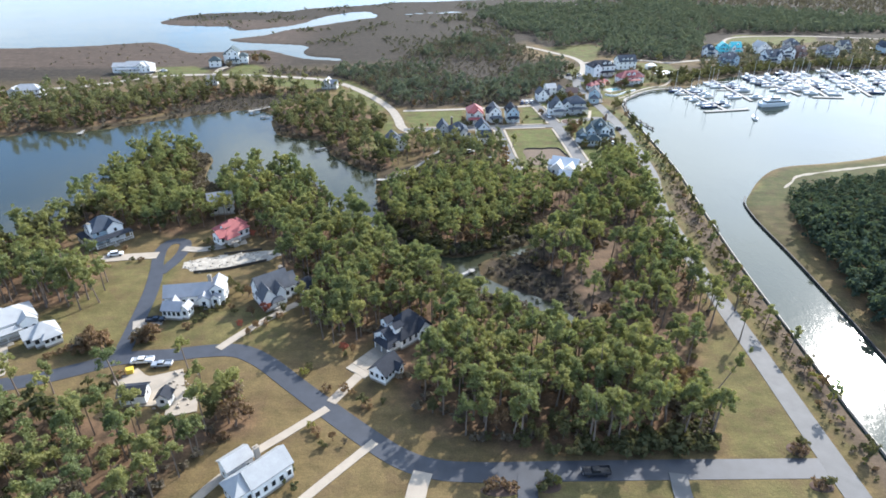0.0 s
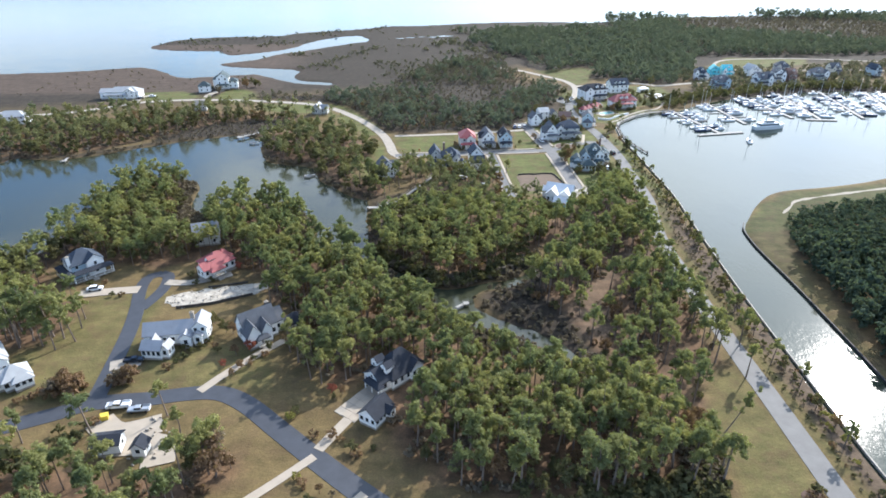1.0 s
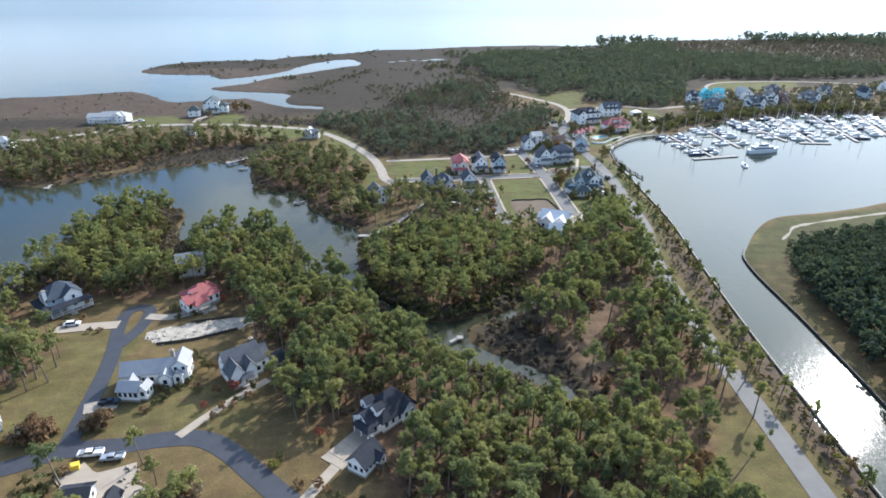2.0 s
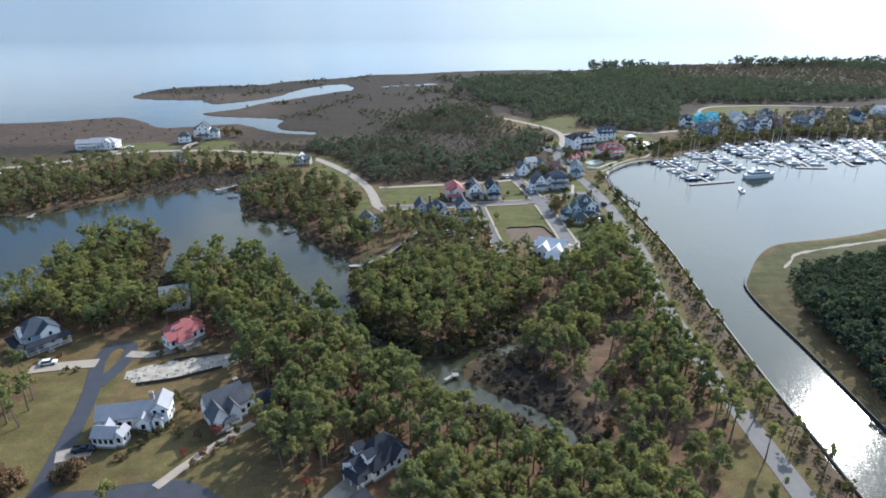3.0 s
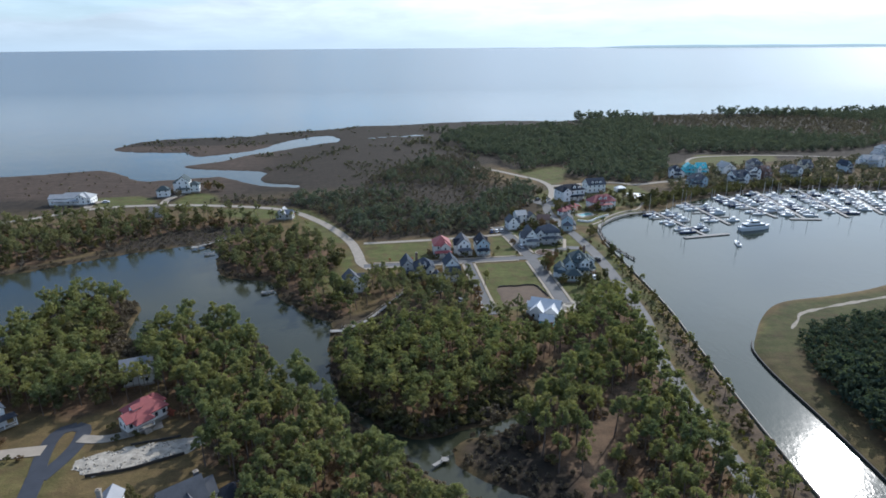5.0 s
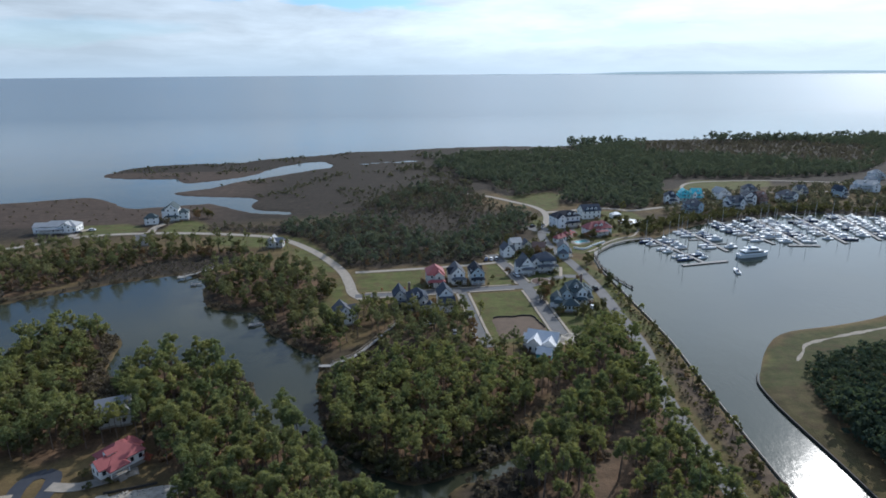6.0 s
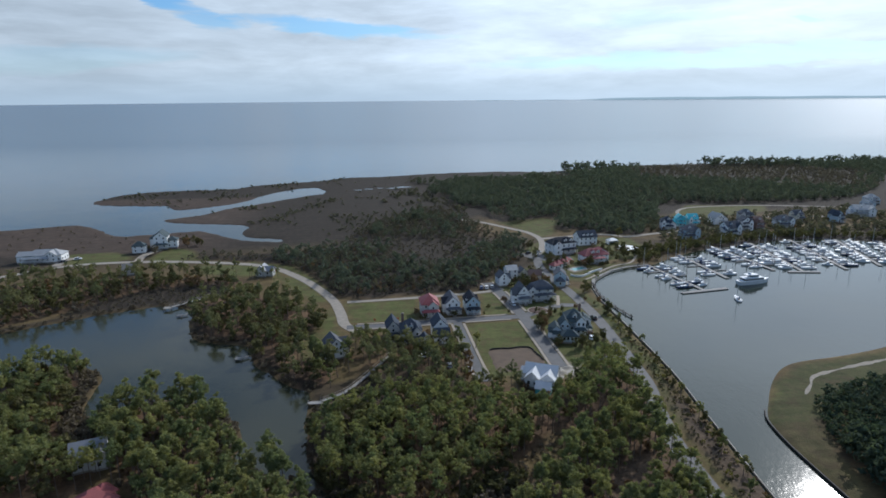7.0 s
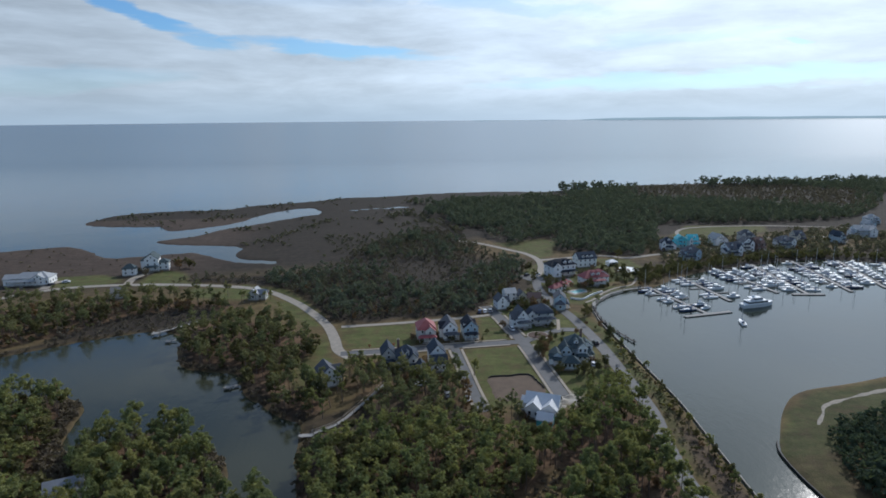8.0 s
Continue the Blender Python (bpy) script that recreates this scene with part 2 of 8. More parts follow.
WAVES = 0.07
GROUND, WATER = ground_material(), water_material()
ASPHALT = surface("asphalt", (0.046, 0.050, 0.060), 0.6, 0.22, 0.35, 6.0, spec=0.32)
OLD_ASPHALT = surface("worn_asphalt", (0.115, 0.113, 0.112), 0.68, 0.18, 0.3, 5.0, spec=0.24)
CONCRETE = surface("concrete", (0.32, 0.272, 0.215), 0.9, 0.14, 0.4, 4.0)
GRAVEL = surface("gravel", (0.29, 0.255, 0.21), 0.95, 0.25, 0.5, 5.0, bump=0.02)
WHITE = surface("white_siding", (0.82, 0.82, 0.80), 0.6, 0.06, 0.6, 5.0)
PALE_BLUE = surface("pale_blue_siding", (0.42, 0.52, 0.58), 0.6, 0.08, 0.6, 5.0)
PALE_GREY = surface("pale_grey_siding", (0.55, 0.55, 0.52), 0.6, 0.08, 0.6, 5.0)
CREAM = surface("cream_siding", (0.68, 0.62, 0.50), 0.6, 0.08, 0.6, 5.0)
TEAL = surface("teal_siding", (0.50, 0.57, 0.60), 0.6, 0.10, 0.6, 5.0)
BRICK = surface("brick", (0.20, 0.125, 0.10), 0.9, 0.25, 1.5, 9.0)
SLATE = surface("dark_shingles", (0.032, 0.036, 0.046), 0.9, 0.25, 0.5, 4.0, spec=0.2)
GREY_ROOF = surface("grey_shingles", (0.105, 0.110, 0.122), 0.9, 0.20, 0.5, 4.0, spec=0.2)
BLUE_ROOF = surface("blue_grey_shingles", (0.050, 0.062, 0.082), 0.9, 0.22, 0.5, 4.0, spec=0.2)
WHITE_ROOF = surface("white_standing_seam", (0.62, 0.63, 0.64), 0.5, 0.08, 0.5, 3.0)
METAL_ROOF = surface("galvanised_metal", (0.34, 0.345, 0.345), 0.55, 0.14, 0.5, 3.0)
RED_ROOF = surface("red_metal", (0.285, 0.083, 0.083), 0.6, 0.18, 0.4, 3.0, spec=0.25)
GREEN_ROOF = surface("green_shingles", (0.060, 0.082, 0.088), 0.8, 0.2, 0.5, 4.0, spec=0.2)
PALE_ROOF = surface("pale_grey_metal", (0.27, 0.278, 0.298), 0.6, 0.12, 0.5, 4.0, spec=0.3)
WRAP = surface("turquoise_sheathing", (0.10, 0.50, 0.55), 0.6, 0.10, 0.6, 4.0)
GLASS = surface("window_glass", (0.020, 0.026, 0.032), 0.06, 0.2, 0.5, 2.0)
TRIM = surface("white_trim", (0.78, 0.78, 0.76), 0.5, 0.05, 1.0, 6.0)
TIMBER = surface("weathered_timber", (0.30, 0.27, 0.23), 0.85, 0.25, 0.8, 9.0)
DARK_TIMBER = surface("tarred_timber", (0.045, 0.040, 0.036), 0.8, 0.25, 0.8, 9.0)
BARK = surface("bark", (0.165, 0.128, 0.102), 0.95, 0.3, 0.7, 6.0, bump=0.03)
PINE = foliage("pine_needles", (0.082, 0.097, 0.049), (0.158, 0.150, 0.063), 0.95)
# Shore needles: less yellow than the near pines, to stand in for haze.
SHORE_PINE = foliage("shore_pine_needles", (0.078, 0.088, 0.052), (0.136, 0.126, 0.066))
# Far needles carry the distance haze: greyer and bluer than near pines.
HAZED_PINE = foliage("hazed_pine_needles", (0.062, 0.075, 0.062), (0.090, 0.097, 0.076), 0.8)
PLANTATION = foliage("plantation_needles", (0.034, 0.050, 0.038), (0.066, 0.078, 0.052), 0.6)
OAK = foliage("evergreen_leaves", (0.058, 0.060, 0.032), (0.098, 0.088, 0.044), 0.7)
RUST = foliage("autumn_leaves", (0.098, 0.066, 0.044), (0.150, 0.098, 0.060), 0.7)
SWAMP_BARE = foliage("winter_twigs", (0.082, 0.072, 0.062), (0.125, 0.106, 0.086), 0.6)
BARE = foliage("dry_scrub", (0.085, 0.070, 0.055), (0.140, 0.115, 0.085), 0.5)
# Brownish-green scrub with some bluish distance haze mixed into its colour.
HAZED_SCRUB = foliage("swamp_scrub", (0.066, 0.070, 0.052), (0.110, 0.100, 0.076), 0.7)
BLEACHED = foliage("bleached_dead_twigs", (0.24, 0.22, 0.19), (0.36, 0.33, 0.29), 0.3)
RED_LEAF = foliage("red_leaves", (0.15, 0.050, 0.042), (0.21, 0.078, 0.055))
GOLD = foliage("yellow_shrub_leaves", (0.105, 0.100, 0.034), (0.155, 0.140, 0.050))

# ---- building helpers ----


class Mesh:
    """Gathers corners and faces for one mesh."""

    def __init__(self):
        self.v, self.f = [], []

    def add(self, corners, faces):
        k = len(self.v)
        self.v += [tuple(c) for c in corners]
        self.f += [tuple(i + k for i in f) for f in faces]
        return self

    def box(self, x, y, z, sx, sy, sz, turn=0.0, taper=1.0):
        """A box on its base centre (x, y, z)."""
        c, s = math.cos(turn), math.sin(turn)
        pts = []
        for h, k in ((0, 1.0), (sz, taper)):
            for a, b in ((-1, -1), (1, -1), (1, 1), (-1, 1)):
                u, w = a * sx / 2 * k, b * sy / 2 * k
                pts.append((x + u * c - w * s, y + u * s + w * c, z + h))
        return self.add(pts, [(3, 2, 1, 0), (4, 5, 6, 7), (0, 1, 5, 4), (1, 2, 6, 5), (2, 3, 7, 6), (3, 0, 4, 7)])

    def tube(self, rings, sides=6):
        """A closed tube through rings of (x, y, z, radius)."""
        pts, faces = [], []
        for x, y, z, r in rings:
            for i in range(sides):
                a = 2 * math.pi * i / sides
                pts.append((x + r * math.cos(a), y + r * math.sin(a), z))
        for k in range(len(rings) - 1):
            for i in range(sides):
                j = (i + 1) % sides
                faces.append((k * sides + i, k * sides + j, (k + 1) * sides + j, (k + 1) * sides + i))
        faces += [tuple(range(sides - 1, -1, -1)), tuple(range((len(rings) - 1) * sides, len(rings) * sides))]
        return self.add(pts, faces)

    def data(self, name, *materials):
        me = bpy.data.meshes.new(name)
        me.from_pydata(self.v, [], self.f)
        for m in materials:
            me.materials.append(m)
        me.update()
        return me


def part(name, mesh, material, parent, label=""):
    """Links a mesh as one part under a thing or part."""
    ob = new(name, mesh if isinstance(mesh, bpy.types.Mesh) else mesh.data(name, material))
    ob.parent = parent
    return tagged(ob, label)


def thing(name, m, label, category, group="", kind=""):
    ob = new(name)
    ob.empty_display_size = 0.5
    ob.matrix_world = m
    return tagged(ob, label, category, group, kind)


def single(name, mesh, material, label, category, group="", kind=""):
    ob = new(name, mesh if isinstance(mesh, bpy.types.Mesh) else mesh.data(name, material))
    return tagged(ob, label, category, group, kind)


def smooth_line(points, step=3.0, closed=False):
    """A Catmull-Rom line through the points, cut into short steps."""
    p = np.array(points, float)
    n = len(p)
    out = []
    for i in range(n if closed else n - 1):
        a, b, c, d = (p[(i + k) % n] if closed else p[min(max(i + k, 0), n - 1)] for k in (-1, 0, 1, 2))
        m = min(40, max(1, int(np.linalg.norm(c - b) / step)))
        for k in range(m):
            t = k / m
            out.append(0.5 * (2 * b + (c - a) * t + (2 * a - 5 * b + 4 * c - d) * t * t + (3 * b - a - 3 * c + d) * t ** 3))
    if not closed:
        out.append(p[-1])
    return np.array(out)


def inside(poly, x, y):
    """Which of the places lie within a closed line."""
    hit = np.zeros(x.shape, bool)
    for (x0, y0), (x1, y1) in zip(poly, np.roll(poly, -1, 0)):
        if y0 != y1:
            hit ^= ((y0 > y) != (y1 > y)) & (x < (x1 - x0) * (y - y0) / (y1 - y0) + x0)
    return hit


def away(line, x, y, closed=False, most=60.0):
    """Distance of places from a line."""
    best = np.full(x.shape, most ** 2)
    ends = np.roll(line, -1, 0) if closed else line[1:]
    for (x0, y0), (x1, y1) in zip(line, ends):
        near = (x > min(x0, x1) - most) & (x < max(x0, x1) + most) & (y > min(y0, y1) - most) & (y < max(y0, y1) + most)
        if not near.any():
            continue
        px, py = x[near], y[near]
        dx, dy = x1 - x0, y1 - y0
        t = np.clip(((px - x0) * dx + (py - y0) * dy) / max(dx * dx + dy * dy, 1e-9), 0, 1)
        best[near] = np.minimum(best[near], (px - x0 - t * dx) ** 2 + (py - y0 - t * dy) ** 2)
    return np.sqrt(best)


def within(poly, x, y, closed=True):
    """Signed distance: positive inside."""
    d = away(poly, x, y, True)
    return np.where(inside(poly, x, y), d, -d)


def ripple(x, y, size, seed=0.0):
    """Smooth noise on places, about -1 to 1."""
    return sum(np.sin(x / size * a + y / size * b + c + seed) * w for a, b, c, w in ((1.0, 0.6, 0.3, 0.4), (-0.7, 1.3, 1.9, 0.35), (2.1, -1.1, 4.0, 0.22), (1.6, 2.4, 2.2, 0.18), (-3.3, 1.7, 0.7, 0.12)))

# ---- plan of the shores ----
COAST = [(-5000, 560), (-900, 545), (-420, 545), (-340, 550), (-299, 557), (-278, 565), (-253, 570), (-227, 548), (-204, 523), (-185, 526), (-159, 532), (-147, 535), (-107, 500), (-75, 489),
         (-78, 498), (-102, 506), (-111, 517), (-111, 537), (-117, 554), (-160, 565), (-186, 575), (-192, 585), (-182, 591), (-163, 607), (-150, 633), (-129, 654), (-102, 683), (-82, 706), (-68, 715), (-67, 731)]
SPIT = [(-79, 759), (-95, 761), (-126, 724), (-144, 672), (-165, 650), (-196, 633), (-213, 659), (-231, 659), (-271, 667), (-294, 683), (-292, 718), (-275, 746), (-238, 761), (-178, 765), (-152, 792), (-83, 822), (-57, 845),
        (1, 853), (61, 873), (155, 883), (211, 870), (242, 880), (338, 923), (480, 930), (610, 924), (757, 915), (1000, 905), (5000, 880), (5000, 5200), (-5000, 5200)]
LAGOON = [(-420, 300), (-300, 308), (-226, 306), (-215, 316), (-191, 313), (-172, 322), (-150, 336), (-124, 349), (-109, 352), (-95, 344), (-91, 325), (-84, 308), (-74, 301), (-58, 296), (-53, 281), (-42, 266), (-34, 257), (-27.5, 252), (-25.8, 238), (-23.6, 215), (-20.5, 202),
          (-15, 193.4), (-6, 182.6), (2, 177.2), (10, 177.2), (16, 179.4), (23, 180.6), (31, 184.5), (36, 189), (37, 186.5), (31, 181)]
CREEK = [(24, 177.2), (17, 175.6), (13, 172), (14, 166), (20, 158.5), (27, 154), (34, 149), (38, 142), (38.5, 133), (36, 132), (33.5, 141), (26, 147), (18, 151), (10.3, 157), (6.3, 162), (0.4, 170), (-4.3, 175.5), (-11, 184.4), (-22.4, 197.8), (-28.5, 203), (-37, 205.7), (-44, 211), (-43.5, 218.5), (-46.3, 229.5),
         (-52, 238), (-62, 247), (-75, 252), (-87, 249), (-92, 243), (-96, 240), (-100, 244), (-102.5, 252), (-104, 262), (-106, 271), (-112, 279), (-122, 284), (-133, 282), (-141, 268), (-142, 247), (-140, 222), (-143, 202), (-153, 187), (-175, 174), (-250, 160), (-420, 150)]
QUAY = [(92, 20), (93.5, 80), (94, 91), (94.2, 103), (95, 119), (96, 134), (96.8, 150), (98.5, 174), (101.2, 203), (104, 230), (106.5, 255), (107.3, 291), (107.7, 318), (108, 338), (109.7, 351), (113, 365), (129.5, 384), (142.6, 392), (157.6, 395), (185, 415), (212, 430), (250, 441), (284, 450), (317, 449), (344, 437), (420, 425), (560, 420)]
FAR_QUAY = [(560, 300), (420, 292), (300, 287), (230, 277), (198, 267), (178, 262), (158, 258.5), (147, 252.6), (136, 241), (127, 228.5), (121, 219), (118.7, 207), (118, 196), (117.5, 175), (116.5, 156), (115.6, 141), (114.2, 121), (113, 100), (111, 20)]
LEVEL = -0.6
sea_line = np.vstack((smooth_line(COAST, 8), smooth_line(SPIT, 8)))
lagoon_line = smooth_line(LAGOON + CREEK, 4, True)
quay_line, far_quay_line = smooth_line(QUAY, 4), smooth_line(FAR_QUAY, 4)
harbour_line = np.vstack((quay_line, far_quay_line))

# ---- plan of the roads: centre line, width, material, name, label ----
ROADS = [
    ([(-140, 108), (-105, 115), (-90.7, 120.3), (-82.1, 124.3), (-69.6, 125.6), (-60.6, 127.2), (-52.7, 127.2), (-45, 122.9), (-35.3, 114.1), (-25.7, 105.3), (-15.8, 96.6), (-8.1, 90.7), (-1, 87.8), (8.3, 86.9), (25.6, 87), (48.9, 87.1), (72.1, 87.1), (82, 87)], 5.2, "asphalt", "road", "dark smooth asphalt lane curving between lawns"),
    ([(81.5, 20), (81.5, 60), (81.7, 86.9), (82, 102.9), (82.4, 121), (82.6, 138.1), (83.1, 162.2), (84.4, 184.6), (85.4, 207), (89, 228.5), (92.5, 243), (94.2, 258), (95.6, 281), (97.2, 314), (95.8, 350), (92.8, 376), (92.5, 405), (98, 430)], 5.4, "worn", "road", "pale worn asphalt road running beside the canal"),
    ([(-82.3, 124), (-84.1, 136.6), (-86.5, 152.1), (-88.6, 162), (-90.4, 168.5)], 4.4, "asphalt", "road", "dark asphalt lane leading to a teardrop loop"),
    ([(-89.8, 166.5), (-92.8, 175.5), (-94.4, 183), (-93.6, 187.4), (-90.6, 189.2)], 3.9, "asphalt", "road", "dark asphalt arm of the teardrop loop"),
    ([(-91.2, 189.1), (-88.2, 187.8), (-86.6, 182), (-86.8, 175.5), (-88.8, 167)], 3.9, "asphalt", "road", "dark asphalt arm of the teardrop loop"),
    ([(-290, 395), (-235, 410), (-197, 437), (-149, 441), (-95, 430.5), (-69, 417), (-50, 394), (-37, 372), (-27, 350), (-22, 331), (-19, 316), (-12, 306)], 5.0, "gravelly", "road", "pale sandy road winding past the lagoon"),
    ([(-20, 347.5), (18, 351), (50, 356), (62, 361)], 3.2, "gravelly", "road", "narrow concrete lane behind the village lots"),
    ([(-18, 312.3), (3.5, 313), (31, 315.5), (57, 317.5), (66, 318)], 5.0, "worn", "road", "pale village street between front gardens"),
    ([(32, 314), (33.2, 290), (34, 271), (35.3, 253)], 4.0, "worn", "road", "concrete service alley beside an empty lot"),
    ([(55, 372), (59, 355), (62, 332), (64, 313), (65.3, 285), (66, 262)], 5.4, "worn", "road", "grey village street leading to a building site"),
    ([(64, 318), (76, 326), (86, 331), (95, 329)], 5.0, "worn", "road", "grey asphalt street joining the canal road"),
    ([(98, 430), (106, 450), (110, 475), (106, 495), (96, 511), (78, 537), (60, 552)], 4.5, "gravelly", "road", "sandy track leading off through the clearing"),
    ([(112, 474), (128, 477), (142, 481), (154, 483), (166, 479), (175, 473), (198, 480), (228, 488), (262, 498), (320, 530), (400, 520)], 4.5, "gravelly", "road", "pale village road behind the marina houses"),
    ([(92, 434), (95, 425), (103, 419.5), (117, 419)], 12.0, "worn", "road", "grey paved forecourt before the clubhouse"),
    ([(111, 372), (118, 378), (126, 388), (138, 398), (150, 404), (160, 420)], 1.4, "concrete", "path", "pale curving garden path above the harbour"),
    ([(84, 331), (86, 338), (88, 346)], 1.6, "concrete", "path", "pale paved walk beside the inn"),
    ([(265, 530), (250, 548), (275, 580), (345, 582), (420, 560)], 3.0, "gravelly", "road", "sandy loop road round an open field"),
]
DRIVES = [
    ([(-58, 128), (-53.4, 134.9), (-47, 143), (-40.5, 150)], 2.4, "concrete", "driveway", "pale concrete driveway up to the grey gabled house"),
    ([(-25.3, 107.5), (-21, 115), (-17, 121.5)], 2.6, "concrete", "driveway", "pale concrete driveway up to the dark-roofed house"),
    ([(-35, 70), (-26.4, 81), (-14, 95.3)], 2.1, "concrete", "driveway", "straight concrete driveway crossing the lawn"),
    ([(-25.8, 105.6), (-33, 98.5), (-40.2, 91.4), (-47.4, 81.3), (-50, 72)], 2.1, "concrete", "driveway", "concrete driveway to the tin-roofed house"),
    ([(-3.4, 87), (-4.8, 80.8), (-6, 68)], 4.0, "concrete", "driveway", "short concrete driveway apron off the lane"),
    ([(17.8, 86), (17.2, 80), (17, 68)], 4.0, "asphalt", "driveway", "dark asphalt turning off the lane"),
    ([(48.5, 86), (47.6, 80), (47, 68)], 3.6, "worn", "driveway", "pale asphalt turning off the lane"),
    ([(-112, 176), (-103, 177.5), (-94, 178.5)], 4.4, "concrete", "driveway", "concrete driveway apron with a parked car"),
    ([(-87, 183), (-80, 182.3), (-72, 185.5), (-67, 188)], 3.4, "gravelly", "driveway", "sandy driveway beside the red-roofed house"),
    ([(-78, 118), (-72, 114), (-63, 117)], 6.5, "concrete", "driveway", "broad concrete forecourt of the building site"),
    ([(-72, 110), (-62, 110), (-59, 104)], 7.0, "concrete", "driveway", "concrete yard with scattered building rubble"),
    ([(-120, 133), (-114, 125), (-110, 117)], 5.0, "concrete", "driveway", "pale concrete driveway of the metal-roofed house"),
    ([(-85, 138.5), (-81, 140), (-77.5, 140.8)], 4.2, "gravelly", "driveway", "short gravel parking bay beside the lane"),
    ([(-205, 437), (-207, 450), (-200, 458)], 5.0, "gravelly", "driveway", "sandy driveway of the beach house"),
    ([(-158, 441), (-160, 458), (-155, 474)], 5.0, "concrete", "driveway", "pale driveway up to the tall shore house"),
]
road_lines = [(smooth_line(p, 2), w, m, n, l) for p, w, m, n, l in ROADS + DRIVES]
PAVING = {"asphalt": ASPHALT, "worn": OLD_ASPHALT, "concrete": CONCRETE, "gravelly": GRAVEL}

# ---- plan of woods and lawns ----
WOODS = {
    "near": [(-11, 111), (-2, 103), (9, 95), (38, 92), (60, 94), (61, 113), (66, 122), (56, 130), (42, 126), (30, 131), (19, 138), (8, 146), (-4, 162), (-15, 177), (-24, 192), (-33, 202), (-46, 206), (-48, 219), (-51, 230), (-61, 241), (-80, 248), (-90, 238), (-76, 207), (-64, 192), (-56, 186), (-53, 176), (-50, 168), (-43, 166), (-39, 158), (-37.5, 147), (-34, 138), (-27, 131), (-21, 130), (-16, 138)],
    "straw": [(44, 139), (42, 152), (34, 161), (30, 171), (38, 184), (47, 195), (58, 207), (70, 219), (82, 230), (88, 236), (84, 212), (81, 195), (80, 180), (79, 160), (77, 140), (66, 126), (57, 132)],
    "island": [(-22, 206), (-14, 195), (-5, 184), (3, 178.5), (10, 178.5), (16, 183), (25, 190), (34, 197.5), (42, 207), (50, 216), (58, 217), (68, 223), (78, 231), (87, 238), (91, 250), (92, 261), (80, 263), (73, 254), (66, 245), (57, 234), (46, 228), (38, 229), (29, 233), (14, 239), (0, 240), (-11, 235), (-19, 228), (-26, 222), (-24, 212)],
    "yard": [(-4, 243), (14, 242), (28, 236), (36, 233), (50, 236), (47, 246), (38, 250), (31, 262), (30, 282), (14, 282), (2, 284), (-8, 290), (-18, 280), (-8, 270)],
    "point": [(-29, 254), (-42, 269), (-52, 283), (-57, 298), (-74, 304), (-83, 312), (-90, 328), (-93, 345), (-91, 355), (-80, 361), (-62, 361), (-49, 352), (-36, 336), (-28, 312), (-33, 296), (-34, 284), (-21, 278), (-22, 262)],
    "far_shore": [(-300, 318), (-226, 311), (-190, 319), (-165, 340), (-143, 358), (-125, 378), (-97, 384), (-84, 382), (-80, 393), (-105, 400), (-150, 407), (-190, 400), (-230, 388), (-300, 380)],
    "hump": [(-148, 190), (-140, 205), (-138, 225), (-139, 248), (-137, 264), (-130, 278), (-121, 280), (-112, 275), (-108, 263), (-106, 250), (-100, 238), (-88, 238), (-76, 206), (-84, 198), (-92, 194), (-108, 196), (-128, 203), (-131, 188)],
    "left": [(-240, 164), (-150, 188), (-131, 189), (-120, 180), (-107, 166), (-106, 154), (-113, 147), (-136, 150), (-240, 130)],
    "corner": [(-150, 106), (-118, 106), (-95, 108), (-86, 107), (-78, 103), (-66, 103), (-57, 100), (-50, 106), (-44, 106), (-42, 98), (-50, 92), (-54, 84), (-60, 70), (-110, 60), (-170, 80)],
    "swamp": [(-24, 357), (20, 357), (50, 363), (60, 382), (88, 425), (92, 470), (72, 535), (62, 620), (20, 590), (-12, 535), (-34, 480), (-70, 456), (-125, 455), (-132, 444), (-95, 437), (-64, 424), (-44, 400)],
    "forest": [(45, 790), (36, 740), (50, 660), (72, 600), (84, 556), (96, 538), (110, 530), (134, 553), (143, 540), (131, 506), (143, 499), (165, 485), (186, 475), (204, 505), (224, 528), (236, 562), (262, 600), (345, 596), (440, 605), (500, 640), (600, 740), (730, 905), (480, 912), (340, 890), (240, 825), (150, 805)],
    "spit": [(128, 186), (131, 200), (137, 214), (143, 226), (149, 231), (162, 235), (180, 239), (215, 244), (215, 130), (170, 60), (140, 40), (121, 80), (121, 135), (122.5, 152), (125, 168)],
}
wood_lines = {k: smooth_line(v, 5, True) for k, v in WOODS.items()}
